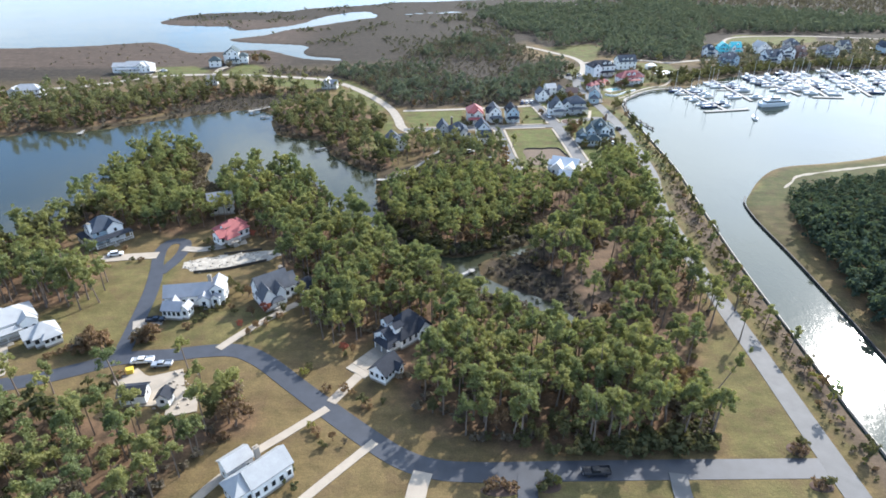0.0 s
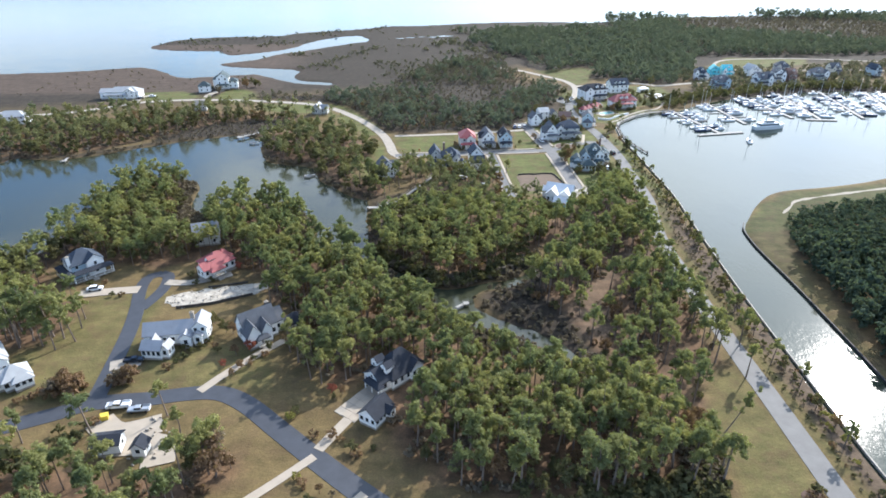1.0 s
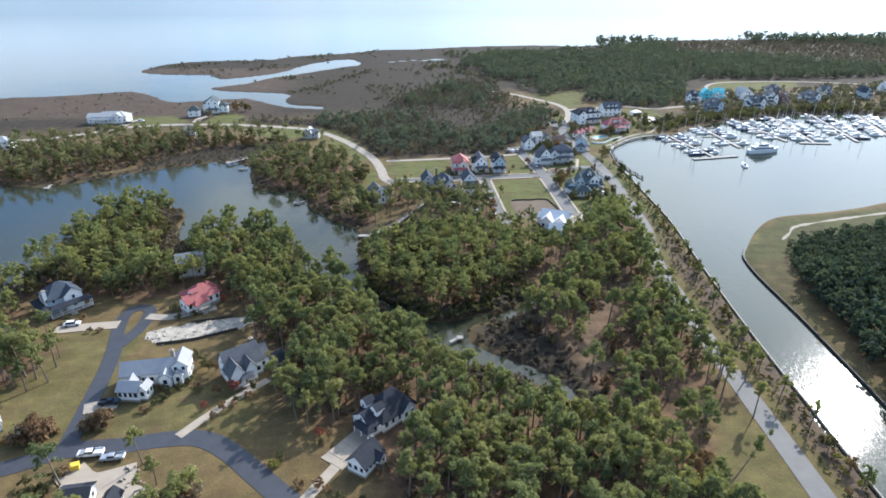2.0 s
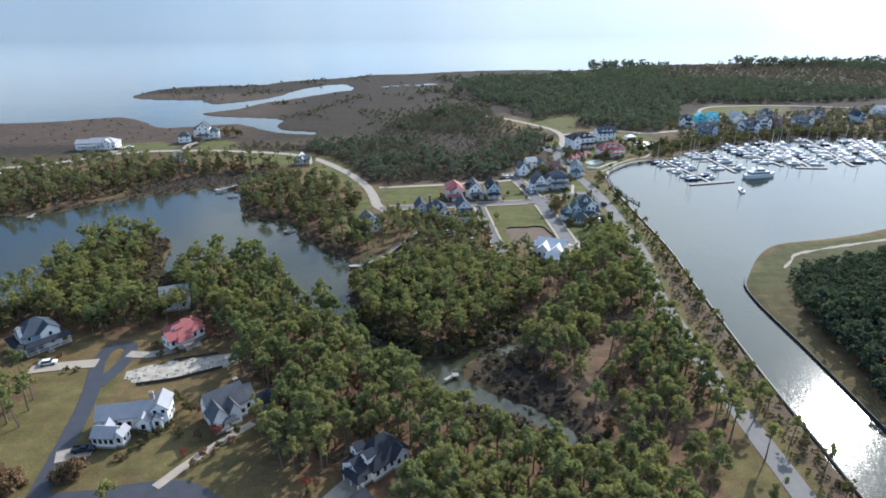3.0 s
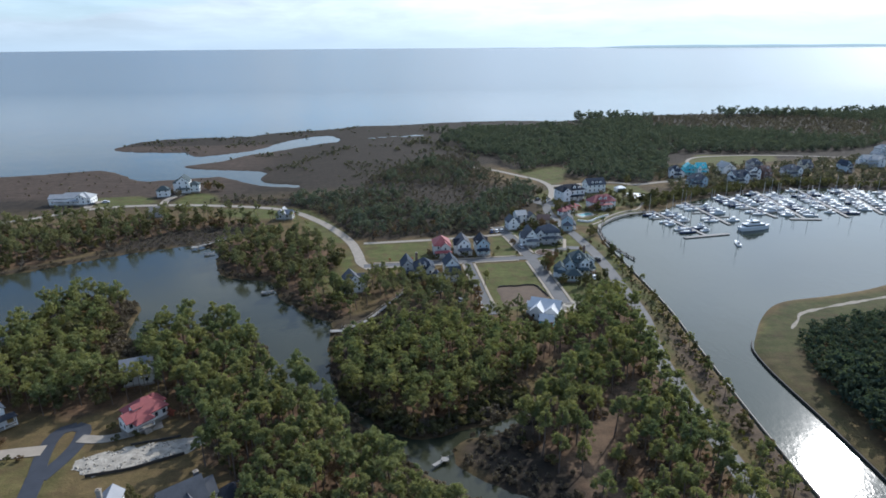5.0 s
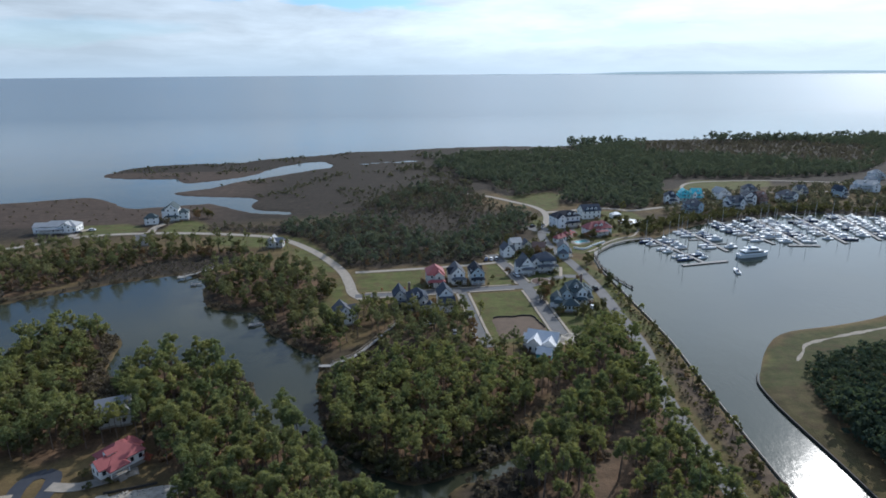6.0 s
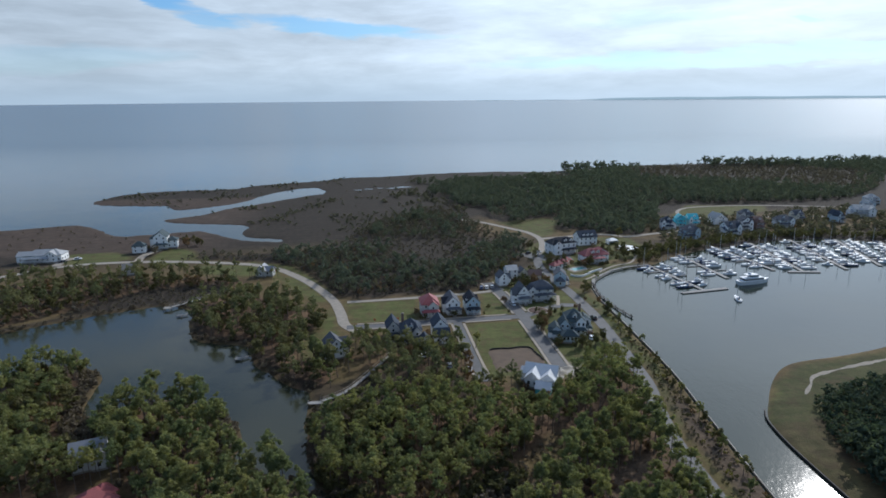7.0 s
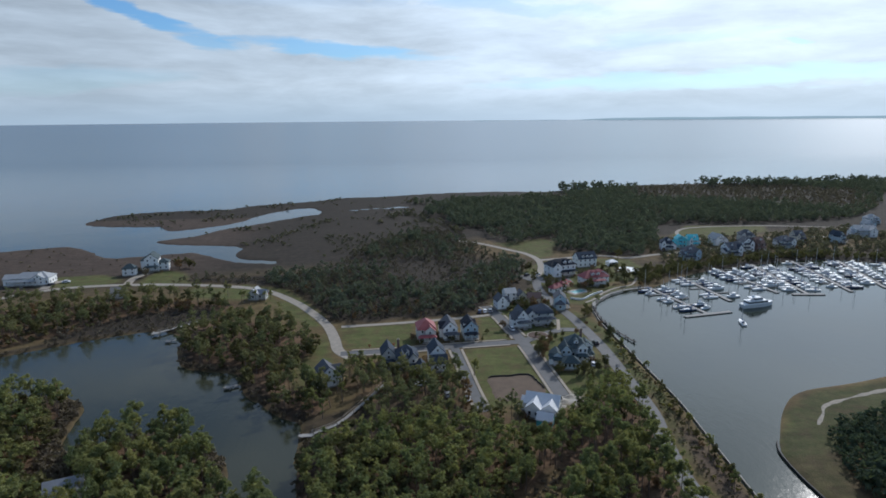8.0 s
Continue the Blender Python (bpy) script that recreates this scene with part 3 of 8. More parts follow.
GREENS = [
    [(-20, 345), (15, 348.5), (14, 318.5), (-16.5, 318)], [(49.5, 354), (59, 354.5), (59, 321.5), (46, 321)], [(36, 311), (62, 312), (63, 262), (37, 255)],
    [(-27, 340), (-20, 304), (-25, 282), (-34, 278), (-36, 296), (-31, 320)], [(-90, 427), (-57, 405), (-33, 358), (-29, 366), (-57, 420), (-85, 434)],
    [(-206, 456), (-174, 466), (-162, 448), (-190, 442)], [(-149, 444), (-134, 474), (-118, 440)], [(90, 537), (114, 478), (142, 535), (130, 550)],
    [(62, 90), (79, 90), (80, 135), (72, 130), (64, 116)], [(-105, 176), (-84, 176), (-80, 130), (-96, 124), (-125, 135), (-108, 150)], [(-78, 130), (-40, 128), (-44, 146), (-76, 148)],
    [(10, 84), (76, 84), (76, 60), (10, 60)], [(119, 215), (123, 222), (140, 243), (160, 255), (200, 262), (300, 281), (300, 244), (180, 230), (141, 217), (129, 198), (121, 170), (117, 120)],
    [(-67, 416), (-90, 428), (-118, 428), (-109, 409), (-84, 401), (-62, 400)], [(-29, 347), (-36, 364), (-52, 393), (-67, 402), (-52, 376), (-38, 352)], [(-210, 468), (-181, 471), (-168, 443), (-195, 434), (-215, 440)], [(-149, 435), (-155, 456), (-151, 477), (-138, 475), (-128, 446), (-126, 432)],
    [(131, 404), (150, 402), (152, 397), (131, 383), (127, 389)], [(104, 371), (112, 367), (128, 381), (127, 388), (112, 376)], [(98, 362), (104, 350), (106.5, 330), (105.5, 300), (101, 290), (100.5, 320)], [(142, 470), (168, 474), (172, 456), (154, 452)], [(150, 428), (170, 430), (158, 412), (142, 414)],
    [(85.2, 90), (88.6, 90), (89.6, 160), (92, 205), (98, 240), (95.5, 243), (88.4, 207), (86.2, 162)],
    [(112, 476), (110, 512), (133, 549), (138, 541), (124, 488)],
    [(100, 331), (105, 331), (104, 260), (98, 240), (97, 280)], [(68, 283), (92, 280), (94, 318), (94, 345), (90, 372), (70, 372), (66, 330)], [(66, 262), (92, 262), (93, 280), (68, 283)], [(98, 372), (110, 372), (128, 392), (128, 404), (104, 412), (96, 400)], [(90, 405), (130, 405), (175, 425), (175, 470), (140, 475), (110, 470), (90, 440)], [(58, 336), (92, 345), (91, 400), (66, 400), (56, 366)], [(240, 545), (278, 592), (348, 582), (336, 556), (264, 530)],
]
green_lines = [np.array(g, float) for g in GREENS]


def land_height(x, y):
    """Ground height, from the distance to the shores."""
    rough = ripple(x, y, 5.0) * 1.1 + ripple(x, y, 1.7, 2.0) * 0.5
    sea, lagoon, harbour = within(sea_line, x, y), within(lagoon_line, x, y) + rough * 0.7, within(harbour_line, x, y) + 0.8
    wet = np.maximum(np.maximum(sea + rough, lagoon), harbour)
    return np.clip(LEVEL - wet * 0.28, -3.0, -0.05), wet


def ticks(spans):
    """Grid lines: (start, end, step) after one another."""
    out = []
    for a, b, s in spans:
        out += list(np.arange(a, b, s))
    return np.array(out + [spans[-1][1]])


def build_ground():
    xs = ticks([(-5000, -1000, 400), (-1000, -400, 30), (-400, -235, 5), (-235, 240, 2.5), (240, 480, 5), (480, 1200, 30), (1200, 5000, 380)])
    ys = ticks([(-900, 0, 90), (0, 60, 6), (60, 390, 2.2), (390, 600, 3.5), (600, 960, 6), (960, 5000, 404)])
    X, Y = np.meshgrid(xs, ys)
    x, y = X.ravel(), Y.ravel()
    z, wet = land_height(x, y)
    shake = ripple(x, y, 3.0, 1.0) * 1.6 + ripple(x, y, 9.0, 5.0) * 2.0

    def soft(d, width=4.0):
        return np.clip(0.5 + (d + shake) / width, 0, 1)

    straw = np.zeros(x.shape)
    for name, line in wood_lines.items():
        weight = {"forest": 0.6, "swamp": 0.35, "far_shore": 0.85, "yard": 0.5, "spit": 0.5}.get(name, 0.95)
        straw = np.maximum(straw, weight * soft(within(line, x, y)))
    path = np.array([(75, 198), (62, 190), (54, 177), (47, 163), (50, 150)], float)
    green = np.zeros(x.shape)
    for line in green_lines:
        green = np.maximum(green, soft(within(line, x, y) - shake * 0.7, 2.5) * (1.0 if line[0][1] > 210 else 0.8))
    marsh = soft(y - 470 + 0.22 * np.abs(x), 60) * (y < 1000)
    marsh = np.maximum(marsh, soft(y - 372, 30) * ((x > -30) & (x < 95)) * 0.8)
    reeds = np.array([(-160, 338), (-126, 350), (-104, 356), (-88, 362), (-84, 380), (-98, 386), (-126, 380), (-145, 362)], float)
    marsh = np.maximum(marsh, soft(within(reeds, x, y), 5.0))
    shore = np.clip(1.0 - np.abs(within(lagoon_line, x, y) + 3.5) / 5.0, 0, 1) * (y < 400)
    marsh = np.maximum(marsh, shore)
    marsh = np.maximum(marsh, np.maximum(soft(within(wood_lines["forest"], x, y), 8.0), soft(within(wood_lines["swamp"], x, y), 8.0)))
    wet_yard = np.array([(-24, 214), (-12, 226), (2, 246), (18, 248), (30, 236), (30, 256), (10, 268), (-10, 262), (-27, 252)], float)
    marsh = np.maximum(marsh, 0.75 * soft(within(wet_yard, x, y), 4.0))
    straw = np.maximum(straw, 0.15 * (y > 335) * (x > 60))
    bog = np.array([(14, 167), (19, 176), (34, 187), (44, 196), (50, 196), (36, 176), (42, 150), (46, 136), (40, 132)], float)
    marsh = np.maximum(marsh, soft(within(bog, x, y), 3.0))
    marsh *= 1 - soft(away(np.array([(100, 520), (150, 500), (260, 505), (400, 520)], float), x, y) * -1 + 40, 30)
    marsh = np.maximum(marsh, soft(within(wood_lines["forest"], x, y), 6.0))
    reed = soft(y - 465, 12) * soft(-x - 120, 40) * (y < 700)
    strip = np.clip(2.2 - 2.2 * np.abs(x - (0.035 * (y - 90) + 91.8)) / 4.6, 0, 1) * (y > 60) * (y < 335)
    strip = strip * np.where(y > 235, 0.35, 1.0)
    soil = np.maximum(0.5 * soft(away(path, x, y) * -1 + 4.5), strip * 0.35)
    reed = np.maximum(reed, strip * 0.85)
    soil = np.maximum(soil, soft(6 - away(np.array([(-222, 440), (-206, 441)], float), x, y), 6) * 0.8)
    sand = np.zeros(x.shape)
    sand = np.maximum(sand, soft(5 - np.hypot(x - 66.5, y - 258.5), 4) * 0.7)
    green = green * np.where(y < 215, 0.5, 1.0)     # the near lawns have dried more
    marsh, reed, straw = marsh * (1 - green), reed * (1 - green), straw * (1 - 0.7 * green)
    marsh = np.maximum(marsh, 0.42 * soft(within(green_lines[12], x, y), 3.0) * (x > 112))
    nx, ny = len(xs), len(ys)
    idx = np.arange(nx * ny).reshape(ny, nx)
    quads = np.stack((idx[:-1, :-1], idx[:-1, 1:], idx[1:, 1:], idx[1:, :-1]), -1).reshape(-1, 4)
    me = bpy.data.meshes.new("ground")
    me.from_pydata(np.stack((x, y, z), 1).tolist(), [], quads.tolist())
    for name, (a, b, c) in (("zone", (green, straw, marsh)), ("soil", (reed, soil, sand))):
        layer = me.color_attributes.new(name, "FLOAT_COLOR", "POINT")
        layer.data.foreach_set("color", np.stack((a, b, c, np.ones(x.shape)), 1).astype(np.float32).ravel())
    me.materials.append(GROUND)
    me.polygons.foreach_set("use_smooth", np.ones(len(me.polygons), bool))
    me.update()
    tagged(new("ground", me), "flat coastal ground with dry lawns, pine straw and brown marsh", "ground", kind="structure")


build_ground()


def build_water():
    """One sheet of water at sea level, that lifts far out to where the true horizon lies."""
    rings = [(0, LEVEL), (600, LEVEL), (1500, LEVEL), (2600, LEVEL + 8.0), (3600, LEVEL + 34.0), (4900, 71.5)]
    m = Mesh()
    sides = 128
    m.v.append((0, 30, LEVEL))
    for r, z in rings[1:]:
        m.v += [(r * math.cos(2 * math.pi * i / sides), 30 + r * math.sin(2 * math.pi * i / sides), z) for i in range(sides)]
    for i in range(sides):
        j = (i + 1) % sides
        m.f.append((0, 1 + i, 1 + j))
        for k in range(len(rings) - 2):
            a, b = 1 + k * sides, 1 + (k + 1) * sides
            m.f.append((a + i, b + i, b + j, a + j))
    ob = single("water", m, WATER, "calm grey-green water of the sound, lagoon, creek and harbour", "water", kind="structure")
    ob.data.polygons.foreach_set("use_smooth", np.ones(len(ob.data.polygons), bool))


build_water()


def ribbon(line, width, z, thick=0.12, closed=False):
    """A strip of paving along a line, with its own thickness."""
    d = np.roll(line, -1, 0) - np.roll(line, 1, 0) if closed else np.gradient(line, axis=0)
    d /= np.maximum(np.linalg.norm(d, axis=1, keepdims=True), 1e-9)
    side = np.stack((-d[:, 1], d[:, 0]), 1) * width / 2
    m = Mesh()
    for p, s in zip(line, side):
        a, b = p + s, p - s
        m.v += [(a[0], a[1], z), (b[0], b[1], z), (b[0], b[1], z - thick), (a[0], a[1], z - thick)]
    n = len(line)
    for i in range(n if closed else n - 1):
        j = (i + 1) % n
        for k in range(4):
            m.f.append((4 * j + k, 4 * j + (k + 1) % 4, 4 * i + (k + 1) % 4, 4 * i + k))
    if closed:
        return m
    e = 4 * (n - 1)
    m.f += [(0, 1, 2, 3), (e + 3, e + 2, e + 1, e)]
    return m


for i, (line, width, stuff, name, label) in enumerate(road_lines):
    single(name, ribbon(line, width, 0.03 + 0.005 * i), PAVING[stuff], label, name, kind="structure")

# seawalls of tarred timber along the canal, with a cap board
for name, line, stretch, board in (("seawall", far_quay_line, (4, -1), DARK_TIMBER), ("seawall", quay_line, (0, 999), TIMBER)):
    line = line[(line[:, 1] > 30) & (line[:, 0] < 300)]
    if stretch[1] == -1:
        line = line[line[:, 1] < 224]
    else:
        line = line[line[:, 1] < 385]
    wall = thing(name, pose(0, 0, 0), "weathered timber seawall along the canal bank", "seawall", kind="structure")
    rise = 0.1 if board is DARK_TIMBER else 0.0
    part("wall", ribbon(line, 0.24, rise, 2.4), board, wall)
    part("cap", ribbon(line, 0.36, rise + 0.06, 0.07), board, wall, "weathered cap board")

# pale sidewalks along both sides of the village streets
for line, width, stuff, name, label in road_lines:
    if "village street" in label or "service alley" in label:
        d = np.gradient(line, axis=0)
        d /= np.linalg.norm(d, axis=1, keepdims=True)
        for s in (-1, 1):
            edge = line + np.stack((-d[:, 1], d[:, 0]), 1) * s * (width / 2 + 0.75)
            free = np.ones(len(edge), bool)
            for other, other_width, *_ in road_lines:
                if other is not line:
                    free &= away(other, edge[:, 0], edge[:, 1], most=20) > other_width / 2 + 0.8
            runs = np.split(np.arange(len(edge)), np.where(~free)[0])
            for run in runs:
                run = run[free[run]]
                if len(run) > 2:
                    single("sidewalk", ribbon(edge[run], 1.1, 0.22), CONCRETE, "pale concrete sidewalk with a low kerb", "sidewalk", kind="structure")


# shallow pools that shine in the marsh
for px, py, rx, ry, turn in ((-32, 734, 5, 2.6, 0.2), (-20, 740, 6, 2.4, 0.1), (-8, 745, 4, 2.2, 0.0), (6, 743, 7, 3.0, 0.3), (18, 750, 9, 4.5, 0.1), (55, 441, 3.0, 1.6, 0.2), (65, 443, 2.6, 1.4, 0.0), (46, 392, 1.8, 1.2, 0.0), (55, 405, 2.2, 1.3, 0.4), (54, 422, 2.4, 1.3, 0.2)):
    rim = [(1.0 + 0.3 * math.sin(3 * k + px) + 0.2 * math.sin(5 * k + py), 2 * math.pi * k / 22) for k in range(22)]
    ring = [(px + r * rx * math.cos(a + turn), py + r * ry * math.sin(a + turn)) for r, a in rim]
    m = Mesh().add([(x, y, 0.03) for x, y in ring] + [(x, y, -0.15) for x, y in ring], [tuple(range(22))] + [(k + 22, (k + 1) % 22 + 22, (k + 1) % 22, k) for k in range(22)])
    single("marsh_pool", m, WATER, "shallow pool shining in the brown marsh", "pool", kind="structure")


def build_far_shore():
    """A low coast beyond the sound, with haze put into its glowing colour."""
    m = Mesh()
    for k in range(91):
        a = radians(8 + k * 0.6)
        high = 1.0 + 13 * min(1.0, max(0.0, (math.degrees(a) - 17) / 5)) + 1.2 * math.sin(k * 0.7)
        for r, z in ((4860, 66), (4860, 71 + high), (4890, 66)):
            m.v.append((r * math.sin(a), 30 + r * math.cos(a), z))
    for k in range(90):
        for i, j in ((0, 1), (1, 2)):
            m.f.append((3 * k + i, 3 * k + 3 + i, 3 * k + 3 + j, 3 * k + j))
    # No haze in the air: emission gives the strip its pale hazed blue.
    haze = bpy.data.materials.new("glowing_haze_coast")
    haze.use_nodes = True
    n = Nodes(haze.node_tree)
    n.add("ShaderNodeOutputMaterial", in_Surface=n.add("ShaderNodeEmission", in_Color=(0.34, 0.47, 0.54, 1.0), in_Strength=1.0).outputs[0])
    single("backdrop", m, haze, "low far shore on the horizon in a glowing hazy blue", "backdrop", kind="structure")


build_far_shore()


def build_sand():
    """Cleared plot of pale sand with a dark silt fence along its lower edge."""
    edge = smooth_line([(-83, 171.6), (-80.5, 175.4), (-74, 177.4), (-68, 179), (-61, 180.6), (-56, 181.8), (-52.6, 178.6), (-57, 174.6), (-63, 171.8), (-69, 169.4), (-77, 167.6)], 0.8, True)
    edge = edge + np.stack((ripple(edge[:, 0], edge[:, 1], 0.7), ripple(edge[:, 1], edge[:, 0], 0.8, 3.0)), 1) * 0.8
    mid = edge.mean(0)
    m = Mesh()
    k = len(edge)
    m.v.append((mid[0], mid[1], 0.22))
    for f, z in ((0.6, 0.2), (1.0, 0.02)):
        m.v += [(mid[0] + (p[0] - mid[0]) * f, mid[1] + (p[1] - mid[1]) * f, z) for p in edge]
    for i in range(k):
        j = (i + 1) % k
        m.f += [(0, 1 + i, 1 + j), (1 + i, 1 + k + i, 1 + k + j, 1 + j)]
    plot = single("sand_plot", m, SAND, "pale cleared sandy building plot with grey rubble", "building plot", kind="structure")
    stones = Mesh()
    dice = random.Random(5)
    for _ in range(130):
        a, r = dice.uniform(0, 2 * math.pi), math.sqrt(dice.random())
        e = edge[int(a / (2 * math.pi) * k) % k]
        s = dice.uniform(0.15, 0.55)
        stones.box(mid[0] + (e[0] - mid[0]) * r * 0.97, mid[1] + (e[1] - mid[1]) * r * 0.97, 0.0, s * 1.6, s, 0.2 + s * 0.5, a * 3, 0.6)
    part("rubble", stones, SAND, plot, "grey stones and clods on the sand")["kind"] = "stuff"
    low = smooth_line([(-78, 166.9), (-69, 168.7), (-63, 171.2), (-56.5, 174.2)], 1.0)
    part("silt_fence", ribbon(low, 0.15, 0.8, 0.9), DARK_TIMBER, plot, "black silt fence")
    high = smooth_line([(-72, 179), (-66, 180.4), (-60, 182)], 1.0)
    part("silt_fence", ribbon(high, 0.15, 0.6, 0.7), DARK_TIMBER, plot, "black silt fence")




def build_soil_plot():
    """Bare building lot of raked brown soil inside a low dark silt fence."""
    edge = smooth_line([(41.6, 280.2), (49, 281.2), (57.4, 281.6), (60.0, 275), (61.0, 267), (58.4, 261.6), (50, 260.4), (42, 260.8), (41.2, 270)], 1.0, True)
    edge = edge + np.stack((ripple(edge[:, 0], edge[:, 1], 0.9), ripple(edge[:, 1], edge[:, 0], 1.1, 3.0)), 1) * 0.35
    k, mid = len(edge), edge.mean(0)
    m = Mesh().add([(mid[0], mid[1], 0.07)] + [(mid[0] + (q[0] - mid[0]) * 0.9, mid[1] + (q[1] - mid[1]) * 0.9, 0.06) for q in edge] + [(q[0], q[1], -0.04) for q in edge],
                   [(0, 1 + i, 1 + (i + 1) % k) for i in range(k)] + [(1 + i, 1 + k + i, 1 + k + (i + 1) % k, 1 + (i + 1) % k) for i in range(k)])
    plot = single("soil_plot", m, SOIL, "raked bare brown soil of an empty building lot", "building plot", kind="structure")
    part("silt_fence", ribbon(edge[: int(k * 0.42)], 0.12, 0.6, 0.7), DARK_TIMBER, plot, "low black silt fence")


SOIL = surface("raked_soil", (0.115, 0.080, 0.054), 0.95, 0.25, 0.3, 3.0, bump=0.05)
build_soil_plot()


def build_track():
    """Wandering track of pale sand over the spit's grass, wider and narrower in turn."""
    line = smooth_line([(143.5, 232), (147, 235.5), (150.5, 239), (155.5, 244.5), (168, 249), (183, 253), (204, 258), (260, 270), (330, 280)], 1.2)
    d = np.gradient(line, axis=0)
    d /= np.linalg.norm(d, axis=1, keepdims=True)
    side = np.stack((-d[:, 1], d[:, 0]), 1)
    half = 0.85 + 0.55 * ripple(line[:, 0], line[:, 1], 4.0) + 0.3 * ripple(line[:, 0], line[:, 1], 1.3, 2.0)
    half = np.maximum(half, 0.3) * np.clip((line[:, 0] - 142) / 5, 0.15, 1.0)
    n = len(line)
    m = Mesh()
    for w, z in ((1.0, -0.07), (0.7, -0.02), (-0.7, -0.02), (-1.0, -0.07)):
        m.v += [(*(q + s * h * w), z) for q, s, h in zip(line, side, half)]
    m.f = [(r * n + i, (r + 1) * n + i, (r + 1) * n + i + 1, r * n + i + 1) for r in range(3) for i in range(n - 1)]
    single("sandy_track", m, surface("pale_sand", (0.28, 0.245, 0.195), 0.95, 0.4, 0.4, 2.2, bump=0.1), "pale sandy track across the spit's grass", "track", kind="structure")


build_track()
SAND = surface("rubble_sand", (0.35, 0.315, 0.262), 0.95, 0.4, 0.5, 1.8, bump=0.3)
build_sand()

# ---- trees ----
rng = np.random.default_rng(7)


def leaf_cloud(centres, radii, per, size, flat=0.75, slim=1.0, calm=0.55):
    """Small three-cornered tufts scattered in clumps, facing mostly outwards."""
    c = np.repeat(centres, per, 0)
    r = np.repeat(radii, per)[:, None]
    n = len(c)
    way = rng.normal(size=(n, 3))
    way /= np.linalg.norm(way, axis=1, keepdims=True)
    at = c + way * r * rng.uniform(0.25, 1.12, (n, 1)) * np.array((1, 1, flat))
    face = way * 0.9 + rng.normal(size=(n, 3)) * calm + np.array((0, 0, 0.35))
    face /= np.linalg.norm(face, axis=1, keepdims=True)
    a = np.cross(face, rng.normal(size=(n, 3)))
    a /= np.linalg.norm(a, axis=1, keepdims=True)
    b = np.cross(face, a)
    s = size * rng.uniform(0.6, 1.4, (n, 1))
    tri = np.stack((at + a * s * 1.35 / slim, at - a * s * 0.7 / slim + b * s * 0.6 * slim, at - a * s * 0.6 / slim - b * s * 0.65 * slim), 1)
    return tri.reshape(-1, 3)


def tri_mesh(name, verts, material, tone=None):
    me = bpy.data.meshes.new(name)
    k = len(verts)
    me.vertices.add(k)
    me.vertices.foreach_set("co", verts.astype(np.float32).ravel())
    me.loops.add(k)
    me.loops.foreach_set("vertex_index", np.arange(k, dtype=np.int32))
    me.polygons.add(k // 3)
    me.polygons.foreach_set("loop_start", np.arange(0, k, 3, dtype=np.int32))
    me.materials.append(material)
    if tone is not None:
        me.attributes.new("tone", "FLOAT", "POINT").data.foreach_set("value", tone.astype(np.float32))
    me.update(calc_edges=True)
    return me


def pine_shape(clumps, per, size, tall=16.0, spread=2.9, low=0.48, calm=0.5):
    """Crown of a loblolly pine: sprays gathered in a few uneven lobes on a bare stem, with stray ones below."""
    half = tall * (1 - low) / 2
    lobes = 7
    turn = np.arange(lobes) * 2.4 + rng.uniform(-0.5, 0.5, lobes)
    reach = np.append(rng.uniform(0.42, 0.78, lobes - 2), (0.12, 0.25)) * spread
    up = np.append(rng.uniform(-0.6, 0.45, lobes - 2), (0.62, 0.1)) * half
    heart = np.stack((reach * np.cos(turn), reach * np.sin(turn), up), 1)
    of = rng.integers(lobes, size=clumps)
    way = rng.normal(size=(clumps, 3))
    way /= np.linalg.norm(way, axis=1, keepdims=True)
    out = rng.uniform(0.05, 1.0, (clumps, 1)) ** 0.5
    centres = heart[of] + way * out * np.array((0.42 * spread, 0.42 * spread, 0.36 * half)) + np.array((0, 0, tall - half - 0.4))
    stray = rng.uniform(size=clumps) < 0.08
    centres[stray, 2] -= half * rng.uniform(0.3, 0.9, stray.sum())
    centres = centres[np.argsort(centres[:, 2])]
    radii = rng.uniform(0.6, 1.3, clumps) * spread * 0.27
    return centres, leaf_cloud(centres, radii, per, size, 0.62, 0.8, calm)


def trunk_mesh(tall, thick, centres, sides=5, limbs=5):
    m = Mesh()
    bend = rng.normal(size=2) * 0.25
    m.tube([(bend[0] * math.sin(3 * h), bend[1] * math.sin(2.5 * h), tall * 0.93 * h, thick * (1.15 - h) + 0.03) for h in (0, 0.04, 0.35, 0.7, 1.0)], sides)
    for c in centres[:: max(1, len(centres) // max(limbs, 1))][:limbs]:
        h = max(0.3 * tall, c[2] - 0.9)
        m.tube([(bend[0] * math.sin(3 * h / tall), bend[1] * math.sin(2.5 * h / tall), h, thick * 0.32), (c[0] * 0.55, c[1] * 0.55, h + 0.5, thick * 0.2), (c[0], c[1], c[2], 0.03)], 4)
    return m


def round_shape(clumps, per, size, tall=9.0, spread=3.2, low=0.25, calm=0.55):
    """Broad rounded crown of a hardwood or large shrub."""
    way = rng.normal(size=(clumps, 3))
    way /= np.linalg.norm(way, axis=1, keepdims=True)
    centres = way * rng.uniform(0.35, 0.9, (clumps, 1)) * np.array((spread, spread, tall * (1 - low) / 2)) + np.array((0, 0, tall * (1 + low) / 2))
    radii = rng.uniform(0.6, 1.1, clumps) * spread / 2.8
    return centres, leaf_cloud(centres, radii, per, size, calm=calm)


